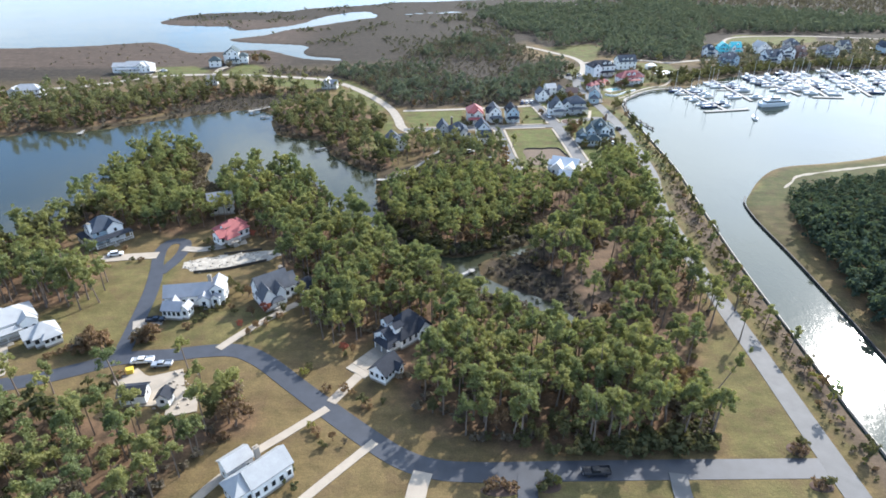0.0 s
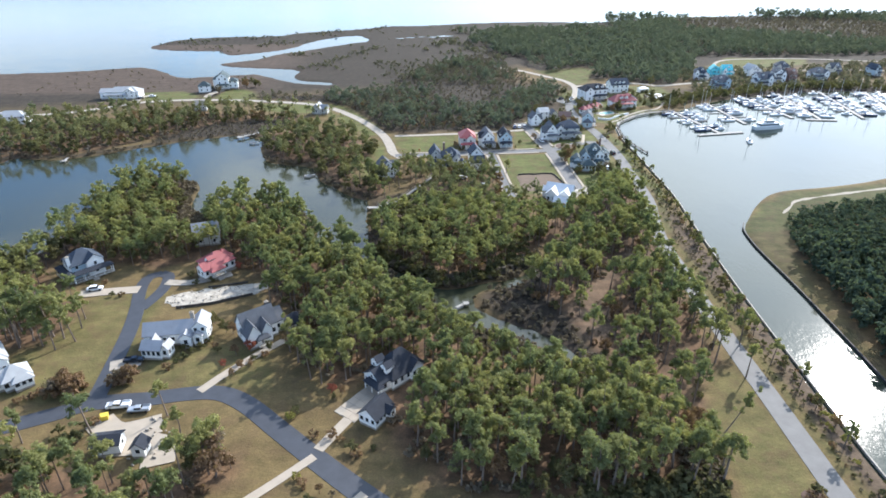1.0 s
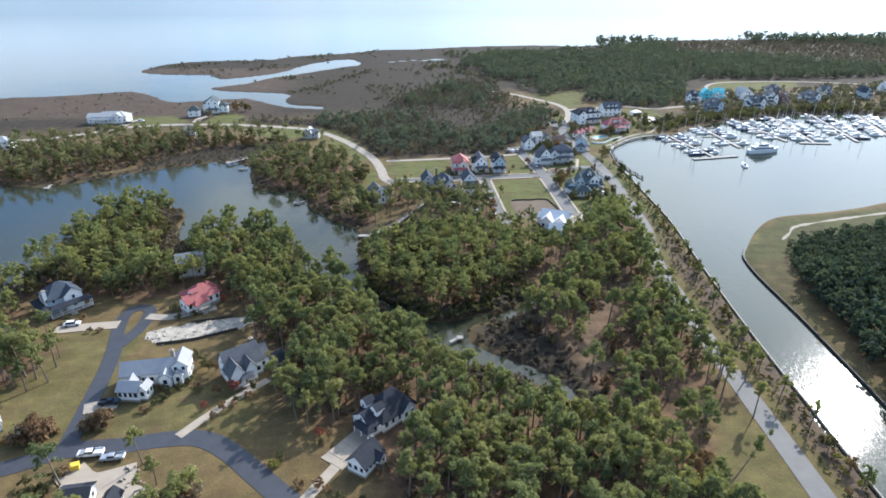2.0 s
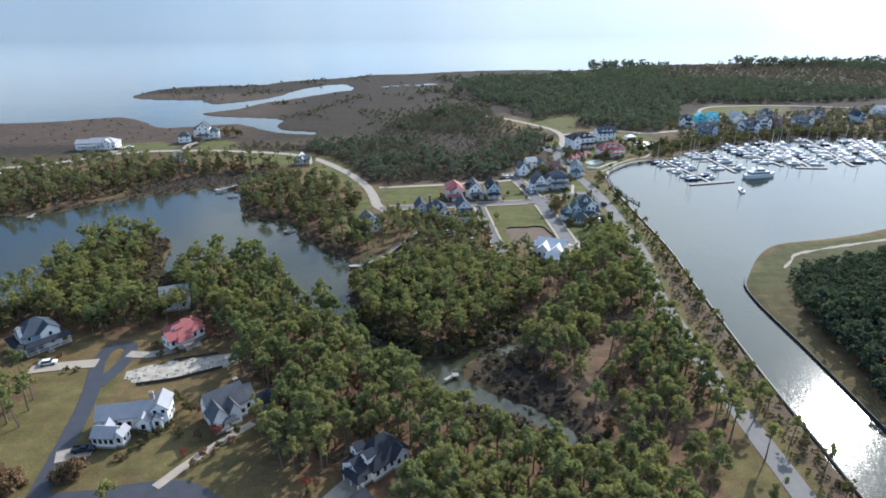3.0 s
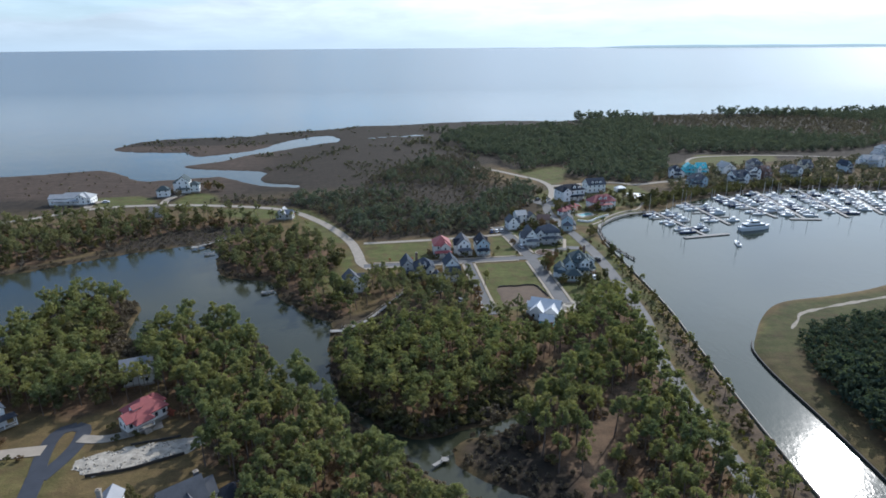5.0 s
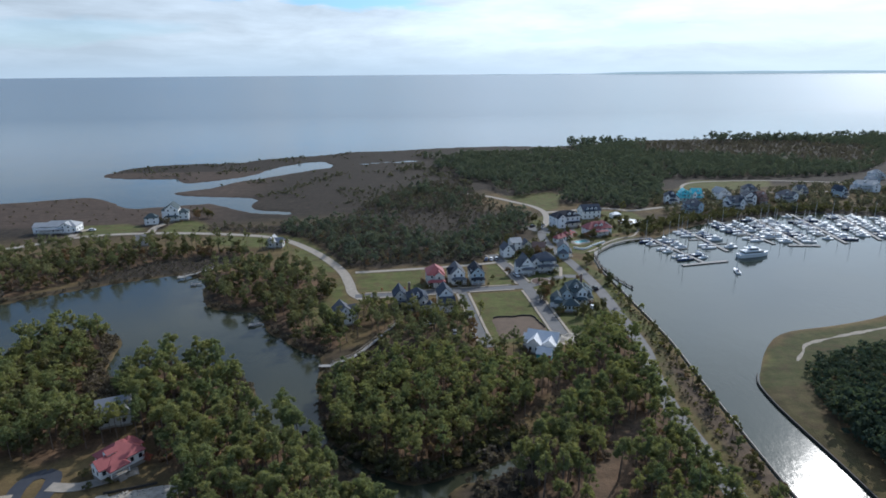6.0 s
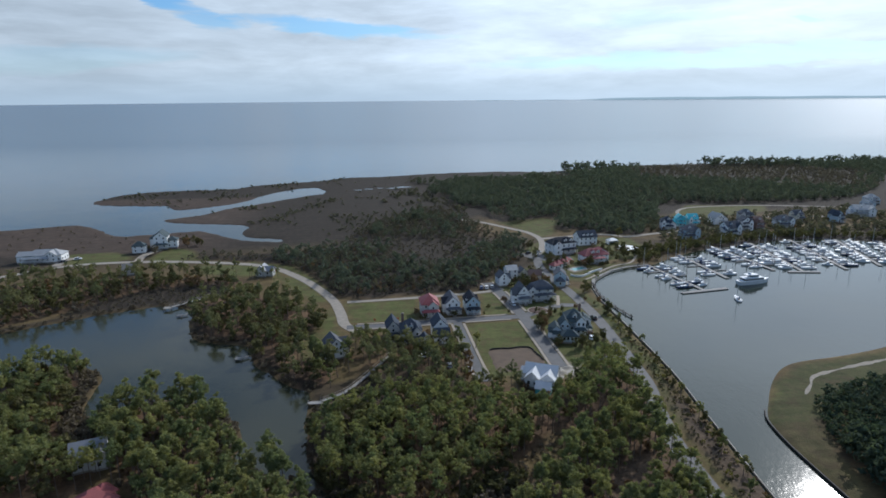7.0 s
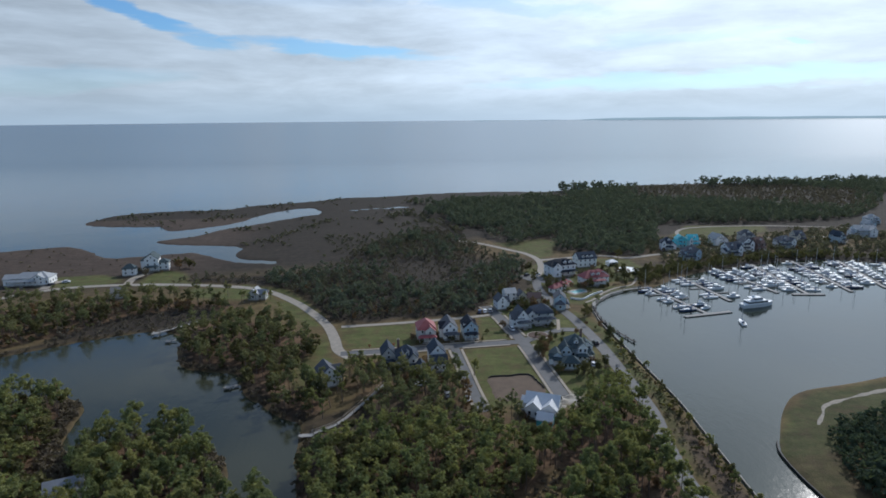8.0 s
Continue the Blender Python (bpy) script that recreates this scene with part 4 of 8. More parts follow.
KINDS, NEAR_PINE = {}, []
for i in range(6):
    tall = (15.0, 16.5, 14.0, 17.5, 13.0, 16.0)[i]
    c, leaves = pine_shape(44, 30, 0.30, tall, (2.6, 3.0, 2.8, 2.5, 2.9, 3.2)[i], (0.55, 0.52, 0.46, 0.58, 0.44, 0.5)[i])
    NEAR_PINE.append(leaves)
    KINDS["pine", i] = trunk_mesh(tall, 0.24, c).data("trunk", BARK), tri_mesh("crown", leaves, PINE)
for i, (name, leaf) in enumerate((("oak", OAK), ("rust", RUST), ("red", RED_LEAF), ("bare", BARE), ("gold", GOLD))):
    for j in range(2):
        c, leaves = round_shape(24, 36 if name != "bare" else 26, 0.29, 7.5 + j, 2.7 + 0.3 * j, 0.18)
        KINDS[name, j] = trunk_mesh(6.0, 0.14, c).data("trunk", BARK), tri_mesh("crown", leaves, leaf)

for name, leaf in (("bush", OAK), ("gold_bush", GOLD), ("rust_bush", RUST)):
    for j in range(2):
        c, leaves = round_shape(11, 20, 0.26, 2.4, 1.5, 0.0)
        KINDS[name, j] = trunk_mesh(1.4, 0.06, c, 4, 3).data("trunk", BARK), tri_mesh("crown", leaves, leaf)

LABELS = {
    "bush": ("bush", "low dark evergreen bush on open ground", "bush"),
    "gold_bush": ("bush", "low yellow-green bush on open ground", "bush"),
    "rust_bush": ("bush", "low rusty-brown autumn bush", "bush"),
    "pine": ("pine", "tall loblolly pine with a bare trunk and clumped green crown", "pine tree"),
    "oak": ("evergreen_tree", "rounded dark evergreen broadleaf tree", "tree"),
    "rust": ("autumn_tree", "small hardwood tree with rusty autumn leaves", "tree"),
    "red": ("red_tree", "small ornamental tree with deep red leaves", "tree"),
    "bare": ("bare_tree", "half-bare greyish-brown winter hardwood tree", "tree"),
    "gold": ("shrub", "rounded yellow-green garden shrub", "shrub"),
}


SIMPLE = ("shrubs on the canal bank", "hedge bushes round the houses")     # leaves down to the ground


def plant(kind, x, y, size=1.0, label="", variant=None, group=""):
    """One tree as a thing of its own, with its trunk and crown."""
    i = variant if variant is not None else int(rng.integers(6 if kind == "pine" else 2))
    name, text, category = LABELS[kind]
    m = pose(x, y, -0.1, rng.normal() * 2.0, rng.normal() * 2.0, rng.uniform(0, 360)) @ Matrix.Diagonal((size * rng.uniform(0.9, 1.1), size * rng.uniform(0.9, 1.1), size, 1))
    if group in SIMPLE:
        ob = new("bank_shrub" if "canal" in group else "hedge_bush", KINDS[kind, i][1])
        ob.matrix_world = m
        return tagged(ob, label or text, category, group)
    ob = thing(name, m, label or text, category, group)
    trunk, crown = KINDS[kind, i]
    part("trunk", trunk, None, ob)
    part("crown", crown, None, ob)
    return ob


CLEAR = []      # (x, y, radius): kept free of trees


def keep_clear(x, y, r):
    CLEAR.append((x, y, r))


def spots(line, step, jitter=0.42, margin=1.5):
    """Jittered places within a closed line, off the roads, out of the water and the gardens."""
    lo, hi = line.min(0), line.max(0)
    xs, ys = np.meshgrid(np.arange(lo[0], hi[0], step), np.arange(lo[1], hi[1], step))
    xs[1::2] += step / 2
    x, y = xs.ravel(), ys.ravel()
    x = x + rng.uniform(-jitter, jitter, x.shape) * step
    y = y + rng.uniform(-jitter, jitter, y.shape) * step
    ok = inside(line, x, y)
    x, y = x[ok], y[ok]
    ok = np.ones(x.shape, bool)
    for road, width, *_ in road_lines:
        ok &= away(road, x, y, most=20) > width / 2 + margin
    for water, room in ((lagoon_line, -1.0), (harbour_line, -3.0), (sea_line, -3.0)):
        ok &= within(water, x, y) < room
    for cx, cy, r in CLEAR:
        ok &= np.hypot(x - cx, y - cy) > r
    return x[ok], y[ok]


def low_kind(make, count, *args):
    return [make(*args)[1] for _ in range(count)]


def woods(name, label, x, y, shapes, material, sizes, trunk=None, trunk_h=8.0):
    """Many trees of a wood, joined into one mesh of leaves and one of trunks."""
    all_leaves, tones, stems = [], [], Mesh()
    for px, py in zip(x, y):
        s = rng.uniform(*sizes)
        a = rng.uniform(0, 2 * math.pi)
        v = shapes[int(rng.integers(len(shapes)))]
        c, w = math.cos(a) * s, math.sin(a) * s
        all_leaves.append(np.stack((v[:, 0] * c - v[:, 1] * w + px, v[:, 0] * w + v[:, 1] * c + py, v[:, 2] * s * rng.uniform(0.88, 1.12)), 1))
        tones.append(np.full(len(v), rng.uniform()))
        if trunk:
            stems.tube([(px, py, -0.5, trunk * s), (px, py, trunk_h * s, trunk * 0.5 * s)], 4)
    if not all_leaves:
        return
    ob = new(name, tri_mesh(name, np.vstack(all_leaves), material, np.concatenate(tones)))
    tagged(ob, label, "woodland", kind="stuff")
    if trunk:
        part("trunks", stems, BARK, ob, "bare brown trunks")["kind"] = "stuff"

# ---- houses ----
HOMES = []      # (x, y, length, width, group), for the gardens


def window_meshes():
    w, h, t = 0.42, 0.68, 0.12
    ring = Mesh()
    for y in (-0.11, 0.01):
        for k in (t, 0.0):
            ring.v += [(-w - k, y, -h - k), (w + k, y, -h - k), (w + k, y, h + k), (-w - k, y, h + k)]
    for k in range(4):
        j = (k + 1) % 4
        ring.f += [(k, j, 4 + j, 4 + k), (8 + k, 12 + k, 12 + j, 8 + j), (k, 8 + k, 8 + j, j), (4 + k, 4 + j, 12 + j, 12 + k)]
    return ring.data("window_frame", TRIM), Mesh().box(0, -0.01, -h, 2 * w, 0.04, 2 * h).data("pane", GLASS), Mesh().box(0, -0.10, -h - 0.18, 2 * w + 0.4, 0.24, 0.08).data("sill", TRIM)


FRAME_MESH, PANE_MESH, SILL_MESH = window_meshes()


def window(parent, x, y, z, face, wide=1.0, tall=1.0, sill=False):
    """A framed window; face is the turn of its outer side, 0 looking along -y."""
    fr = part("window", FRAME_MESH, None, parent)
    fr.matrix_local = pose(x, y, z, 0, 0, face) @ Matrix.Diagonal((wide, 1, tall, 1))
    part("pane", PANE_MESH, None, fr)
    if sill:
        part("sill", SILL_MESH, None, fr)


def gable(L, W, z, rise, over, thick=0.22):
    """A pitched roof with its ridge along x: a folded slab."""
    w, l = W / 2 + over, L / 2 + over * 0.7
    drop = over * rise / (W / 2)
    prof = [(-w, z - drop), (0, z + rise), (w, z - drop), (w, z - drop + thick), (0, z + rise + thick), (-w, z - drop + thick)]
    m = Mesh()
    m.v = [(-l, a, b) for a, b in prof] + [(l, a, b) for a, b in prof]
    m.f = [(i, (i + 1) % 6, (i + 1) % 6 + 6, i + 6) for i in range(6)] + [(5, 4, 1, 0), (4, 3, 2, 1), (6, 7, 10, 11), (7, 8, 9, 10)]
    return m


def hip(L, W, z, rise, over, thick=0.22):
    """A hipped roof with a fascia all round."""
    l, w = L / 2 + over, W / 2 + over
    r = max(l - w, 0.0) if L >= W else 0.0
    s = max(w - l, 0.0) if W > L else 0.0
    drop = over * rise / (min(L, W) / 2)
    b, t = z - drop, z - drop + thick
    m = Mesh()
    m.v = [(-l, -w, b), (l, -w, b), (l, w, b), (-l, w, b), (-l, -w, t), (l, -w, t), (l, w, t), (-l, w, t), (-r, -s, z + rise + thick), (r, s, z + rise + thick)]
    m.f = [(3, 2, 1, 0), (0, 1, 5, 4), (1, 2, 6, 5), (2, 3, 7, 6), (3, 0, 4, 7)]
    m.f += [(4, 5, 9, 8), (5, 6, 9), (6, 7, 8, 9), (7, 4, 8)] if L >= W else [(4, 5, 8), (5, 6, 9, 8), (6, 7, 9), (7, 4, 8, 9)]
    return m


def turn_mesh(m, x, y, degrees):
    c, s = math.cos(radians(degrees)), math.sin(radians(degrees))
    m.v = [(a * c - b * s + x, a * s + b * c + y, z) for a, b, z in m.v]
    return m


def wall_block(L, W, z0, h, rise=0.0):
    """Walls of one block, with gable ends at +-x where there is a rise."""
    m = Mesh().box(0, 0, z0, L, W, h)
    if rise:
        k, t = z0 + h, z0 + h + rise - 0.02
        m.add([(-L / 2, -W / 2, k), (-L / 2, W / 2, k), (-L / 2, 0, t), (L / 2, -W / 2, k), (L / 2, W / 2, k), (L / 2, 0, t)], [(0, 2, 1), (3, 4, 5), (0, 3, 5, 2), (1, 2, 5, 4)])
    return m


def seams(L, W, z, rise, over, kind):
    """Standing seams down both slopes of a metal gable roof."""
    m = Mesh()
    w = W / 2 + over
    drop = over * rise / (W / 2)
    n = int(L / 0.6)
    for i in range(n + 1):
        x = -L / 2 + L * i / n
        for s in (-1, 1):
            m.add([(x - 0.025, s * w, z - drop + 0.2), (x + 0.025, s * w, z - drop + 0.2), (x + 0.025, 0, z + rise + 0.2), (x - 0.025, 0, z + rise + 0.2),
                   (x - 0.02, s * w, z - drop + 0.235), (x + 0.02, s * w, z - drop + 0.235), (x + 0.02, 0, z + rise + 0.235), (x - 0.02, 0, z + rise + 0.235)],
                  [(4, 5, 6, 7), (0, 1, 5, 4), (1, 2, 6, 5), (3, 0, 4, 7)])
    return m


def house(label, x, y, turn, blocks, wall=WHITE, roof=SLATE, porches=(), dormers=(), chimneys=(), clear=7.0, lift=0.6, gap=3.1, category="house", group="", sill=False, trees=True, front=True):
    """blocks: (cx, cy, L, W, wall height, roof kind, rise, turn90[, wall, roof]). The house stands on a low brick foundation."""
    ob = thing("house", pose(x, y, 0, 0, 0, turn), label, category, group)
    flat = []
    for cx, cy, L, W, h, kind, rise, quarter, *own in blocks:
        flat.append((cx, cy, (W if quarter else L) / 2, (L if quarter else W) / 2, lift + h))
    for i, (cx, cy, L, W, h, kind, rise, quarter, *own) in enumerate(blocks):
        wmat, rmat = (own[0] if own else None) or wall, (own[1] if len(own) > 1 else None) or roof
        a = 90 if quarter else 0
        part("foundation", turn_mesh(Mesh().box(0, 0, -0.3, L - 0.1, W - 0.1, lift + 0.32), cx, cy, a), TIMBER, ob, "low grey foundation" if lift < 1.2 else "raised timber foundation")
        part("wall", turn_mesh(wall_block(L, W, lift, h, rise if kind == "gable" else 0), cx, cy, a), wmat, ob)
        make = {"gable": gable, "hip": hip}[kind]
        top = part("roof", turn_mesh(make(L, W, lift + h, rise, 0.45), cx, cy, a), rmat, ob)
        if kind == "gable" and rmat is METAL_ROOF and L > 3:
            part("seam", turn_mesh(seams(L, W, lift + h, rise, 0.45, kind), cx, cy, a), rmat, top, "raised standing seams")
        for e in (-1, 1):
            part("fascia", turn_mesh(Mesh().box(0, e * (W / 2 + 0.02), lift + h - 0.3, L + 0.1, 0.1, 0.22), cx, cy, a), TRIM, ob, "white eaves board")
        floors = max(1, int(round(h / 2.9)))
        for face, span, off in ((0, L, W / 2), (180, L, W / 2), (90, W, L / 2), (270, W, L / 2)):
            n = max(1, int(span / gap))
            total = face + a
            fx, fy = math.sin(radians(total)), -math.cos(radians(total))
            for k in range(n):
                s = (k + 0.5) / n * span - span / 2
                wx, wy = cx + fx * (off + 0.02) - fy * s, cy + fy * (off + 0.02) + fx * s
                for f in range(floors):
                    z = lift + 1.55 + f * (h / floors)
                    if any(j != i and abs(wx - u) < p + 0.5 and abs(wy - v) < q + 0.5 and z - 0.9 < top_z for j, (u, v, p, q, top_z) in enumerate(flat)):
                        continue
                    window(ob, wx, wy, z, total, 1.0 if (k + f) % 3 else 1.15, min(1.0, h / floors / 2.9), sill)
        if kind == "gable" and W > 5 and rise > 2:
            for e in (90, 270):
                total = e + a
                fx, fy = math.sin(radians(total)), -math.cos(radians(total))
                window(ob, cx + fx * (L / 2 + 0.02), cy + fy * (L / 2 + 0.02), lift + h + rise * 0.3, total, 0.8, 0.7)
    for cx, cy, L, W, h, quarter, *own in porches:
        a = 90 if quarter else 0
        pr = part("porch", turn_mesh(Mesh().box(0, 0, lift - 0.25, L, W, 0.2), cx, cy, a), TIMBER, ob, "open timber porch with white posts")
        part("porch_roof", turn_mesh(hip(L, W, lift + h, 0.8, 0.3, 0.15), cx, cy, a), (own[0] if own else None) or roof, pr)
        n = max(2, int(L / 2.6) + 1)
        for k in range(n):
            for s in (-1, 1):
                part("post", turn_mesh(Mesh().box(-L / 2 + 0.2 + (L - 0.4) * k / (n - 1), s * (W / 2 - 0.15), lift - 0.05, 0.2, 0.2, h + 0.05), cx, cy, a), TRIM, pr)
        part("railing", turn_mesh(Mesh().box(0, -W / 2 + 0.15, lift + 0.85, L - 0.4, 0.08, 0.1).box(0, -W / 2 + 0.15, lift + 0.15, L - 0.4, 0.06, 0.06), cx, cy, a), TRIM, pr)
        steps = Mesh()
        for k in range(4):
            steps.box(0, -W / 2 - 0.15 - 0.28 * k, 0, 1.8, 0.3, max(0.05, lift - 0.05 - (k + 1) * lift / 5))
        part("steps", turn_mesh(steps, cx, cy, a), TIMBER, pr)
    for dx, dy, z, w, h, face in dormers:
        w, h = w * 1.12, h * 1.15
        d = part("dormer", turn_mesh(wall_block(2.6, w, z, h, w * 0.4), dx, dy, face - 90), WHITE, ob, "small gabled dormer")
        part("dormer_roof", turn_mesh(gable(2.6, w, z + h, w * 0.4, 0.2, 0.12), dx, dy, face - 90), roof, d)
        fx, fy = math.sin(radians(face)), -math.cos(radians(face))
        window(d, dx + fx * 1.32, dy + fy * 1.32, z + h * 0.45, face, 0.72, 0.62)
    for hx, hy, h, mat in chimneys:
        c = part("chimney", Mesh().box(hx, hy, 0, 1.0, 0.8, h), mat, ob, "square chimney stack")
        part("chimney_cap", Mesh().box(hx, hy, h, 1.2, 1.0, 0.18).box(hx, hy, h + 0.18, 0.5, 0.4, 0.3), CONCRETE, c)
    HOMES.append((x, y, max(b[2] for b in blocks), max(b[3] for b in blocks), group))
    if trees:
        keep_clear(x, y, clear)
    if trees and front:
        keep_clear(x - 0.35 * x / max(y, 1) * clear, y - clear * 0.8, clear)
        keep_clear(x, y - clear * 1.5, clear * 0.8)
    return ob


# houses along the near lanes
house("white raised house with a pinkish red hipped metal roof", -73.0, 190.6, 50, [(0.6, 0, 9.0, 8.0, 3.0, "hip", 2.9, False), (-4.4, -1.8, 4.2, 4.2, 2.9, "gable", 1.7, False), (4.2, 1.6, 4.6, 4.4, 3.0, "hip", 1.9, True)], WHITE, RED_ROOF,
      porches=[(-2.4, -5.0, 5.0, 2.0, 2.4, False)], dormers=[(-2.2, -1.2, 4.8, 1.9, 1.0, 270)], lift=1.1, clear=8.5, gap=2.1)
house("large slate-roofed house with deep wrap-around porches", -116.6, 190.4, 46, [(0, 0.6, 9.6, 8.0, 4.9, "hip", 3.4, False), (2.2, -2.4, 4.4, 5.2, 5.2, "gable", 2.0, True, WHITE), (-3.6, 0.2, 3.6, 4.4, 5.0, "gable", 1.7, False, WHITE)], PALE_BLUE, BLUE_ROOF,
      porches=[(0.6, -5.4, 12.4, 2.6, 2.7, False, SLATE), (-6.3, -0.4, 10.0, 2.6, 2.7, True, SLATE)], chimneys=[(-5.0, -2.6, 8.6, WHITE)], clear=9.5)
house("long white house with a grey roof and tall white end gable", -72.6, 150.2, 8, [(-0.2, 0, 12.8, 5.4, 3.5, "gable", 2.3, False), (8.1, 0.5, 6.2, 3.8, 4.7, "gable", 1.6, True, WHITE, PALE_ROOF), (4.6, -3.4, 2.6, 2.8, 3.0, "gable", 1.1, True, WHITE, PALE_ROOF), (-3.4, -4.0, 3.6, 2.4, 2.8, "gable", 1.0, True, WHITE, PALE_ROOF), (7.6, -3.0, 2.0, 2.2, 2.8, "gable", 0.9, True, WHITE, PALE_ROOF)], WHITE, PALE_ROOF,
      chimneys=[(6.0, 1.2, 7.8, TIMBER)], clear=8, gap=1.9)
house("small white garage with a pale grey gabled roof", -74.6, 143.2, -6, [(0, 0, 5.4, 4.0, 2.8, "gable", 1.5, False), (3.5, 0.2, 3.2, 1.8, 2.9, "gable", 1.0, True, WHITE, PALE_ROOF)], WHITE, PALE_ROOF, clear=5.5, gap=1.3, category="garage")
house("pale house with steep grey slate front gables", -48.6, 151.0, 37, [(0, 1.2, 9.4, 6.4, 4.2, "gable", 3.9, False), (-3.0, -2.2, 5.0, 3.6, 4.0, "gable", 2.8, True), (0.9, -2.0, 4.2, 2.8, 4.0, "gable", 2.2, True), (5.4, 1.6, 3.6, 5.0, 3.6, "gable", 2.6, False)], WHITE, GREY_ROOF,
      porches=[(-0.8, -4.8, 3.4, 1.5, 2.5, False)], chimneys=[(4.4, 3.2, 8.4, GREY_ROOF)], clear=8, gap=1.9)
house("small dark-roofed outbuilding beneath the pines", -39.5, 155.5, 37, [(0, 0, 5.0, 4.2, 2.6, "hip", 2.0, False)], PALE_GREY, SLATE, clear=3.6, front=False, category="outbuilding")
house("white house with a steep dark slate roof and dormers", -9.6, 132.6, 44, [(1.0, 0, 10.4, 8.0, 3.0, "hip", 4.4, False), (-4.6, 0.0, 5.4, 6.4, 2.9, "gable", 2.2, False), (3.6, -2.2, 4.8, 4.0, 3.0, "gable", 2.0, True)], WHITE, SLATE,
      porches=[(-7.8, -1.2, 5.4, 1.8, 2.4, True)], dormers=[(-3.4, 2.3, 4.6, 2.1, 1.35, 270), (-3.4, -1.3, 4.6, 2.1, 1.35, 270)], clear=7, gap=1.9)
house("white garage with a near-black gabled roof", -13.2, 117.2, 57, [(0, 0, 6.6, 4.8, 2.5, "gable", 2.1, False), (1.6, -2.6, 2.0, 2.2, 2.4, "gable", 1.0, True)], WHITE, SLATE, clear=5.5, category="garage", gap=1.25)
house("white house with a galvanised hipped roof and porch", -117.2, 137.2, 43, [(0, 0, 11.5, 8.6, 3.9, "hip", 2.5, False), (3.4, -3.8, 4.0, 4.0, 3.7, "gable", 1.5, True), (-2.4, 2.0, 5.0, 4.4, 4.2, "gable", 1.7, True)], WHITE, METAL_ROOF, porches=[(-2.2, -5.4, 7.0, 2.4, 2.6, False)], clear=10, gap=1.9)
house("white garage with a galvanised hipped roof", -105.0, 132.2, 43, [(0, 0.4, 6.2, 5.6, 2.8, "hip", 2.3, False), (0.9, -2.9, 4.2, 1.8, 2.5, "hip", 0.8, False), (-3.4, 1.0, 3.0, 3.6, 2.7, "gable", 1.6, False)], WHITE, METAL_ROOF, clear=7, category="garage", gap=1.15)
house("pale-sided cottage with bright galvanised roofs", -34.8, 84.4, 46, [(0.4, 0, 9.0, 5.2, 4.0, "gable", 2.3, False), (-4.6, 0.4, 5.0, 5.2, 3.8, "hip", 2.0, True)], WHITE, METAL_ROOF, chimneys=[(0.8, 3.1, 7.4, TIMBER)], clear=9, gap=1.6)
house("pale-sided shed with a bright galvanised roof", -41.2, 87.4, 46, [(0, 0, 5.6, 3.6, 3.6, "gable", 1.3, False)], WHITE, METAL_ROOF, clear=6, category="shed", gap=1.9)
house("unfinished building with a flat-pitched black roof", -71.2, 108.9, 8, [(0, 0, 5.8, 4.0, 2.6, "gable", 1.0, False)], WHITE, SLATE, clear=4.6, front=False, category="building site")
house("small dark-gabled annexe on the building site", -63.6, 107.6, 0, [(0, 0, 3.0, 2.8, 2.4, "gable", 1.2, True)], WHITE, SLATE, clear=4, front=False, category="annexe")
house("shaded blue-grey house half hidden among pines", -83.0, 213.0, 20, [(0, 0, 9.0, 6.6, 4.6, "gable", 2.8, False), (2.4, -2, 4, 4, 4.2, "gable", 2.0, True)], PALE_GREY, PALE_ROOF, clear=4.6, front=False)

# the village by the harbour
VILLAGE = "village houses"
house("two-storey house with a red metal roof and front porch", 20.2, 326.5, 3, [(0, 1.0, 8.2, 10.5, 5.6, "hip", 3.2, False), (1.2, -4.2, 3.6, 4.2, 5.4, "gable", 1.8, True)], PALE_GREY, RED_ROOF, porches=[(0, -6.4, 8.0, 2.2, 2.7, False, RED_ROOF)], group=VILLAGE, clear=8)
house("white cottage with pale grey pitched roofs", 31.0, 329.5, 3, [(0, 0, 11.0, 6.6, 5.0, "gable", 3.0, True), (-2.2, -1.0, 5.0, 4.5, 4.6, "gable", 2.2, False, WHITE, SLATE)], WHITE, GREY_ROOF, porches=[(0.4, -6.6, 6.8, 2.0, 2.6, False)], group=VILLAGE, clear=8)
house("grey cottage with a dark blue slate roof", 40.6, 328.5, 3, [(0, 0, 10.5, 6.4, 5.2, "gable", 3.0, True), (0, -1.0, 4.6, 7.2, 5.0, "gable", 2.6, False)], PALE_BLUE, SLATE, porches=[(0, -6.4, 6.4, 2.0, 2.6, False)], dormers=[(-1.8, -2.5, 6.2, 1.5, 0.9, 270)], group=VILLAGE, clear=8)
house("slate-roofed village house beside a paved forecourt", 2.6, 299.5, 4, [(0, 0, 9.0, 5.4, 5.0, "gable", 3.2, True)], PALE_GREY, BLUE_ROOF, porches=[(0, -5.4, 5.0, 1.8, 2.5, False)], group=VILLAGE, clear=8, front=False)
house("many-gabled slate-roofed house with white verandas", 10.2, 294.5, 4, [(0, 1.5, 8.6, 8.0, 5.4, "hip", 3.2, False), (-2.2, -2.6, 5.0, 3.8, 5.2, "gable", 2.2, True), (2.2, -2.6, 5.0, 3.6, 5.2, "gable", 2.2, True)], PALE_GREY, BLUE_ROOF, porches=[(0, -6.0, 7.8, 2.0, 2.6, False)], dormers=[(0, -1.4, 6.4, 1.5, 0.9, 0)], chimneys=[(-3.0, 4.0, 10.8, BRICK)], group=VILLAGE, clear=8.5, front=False)
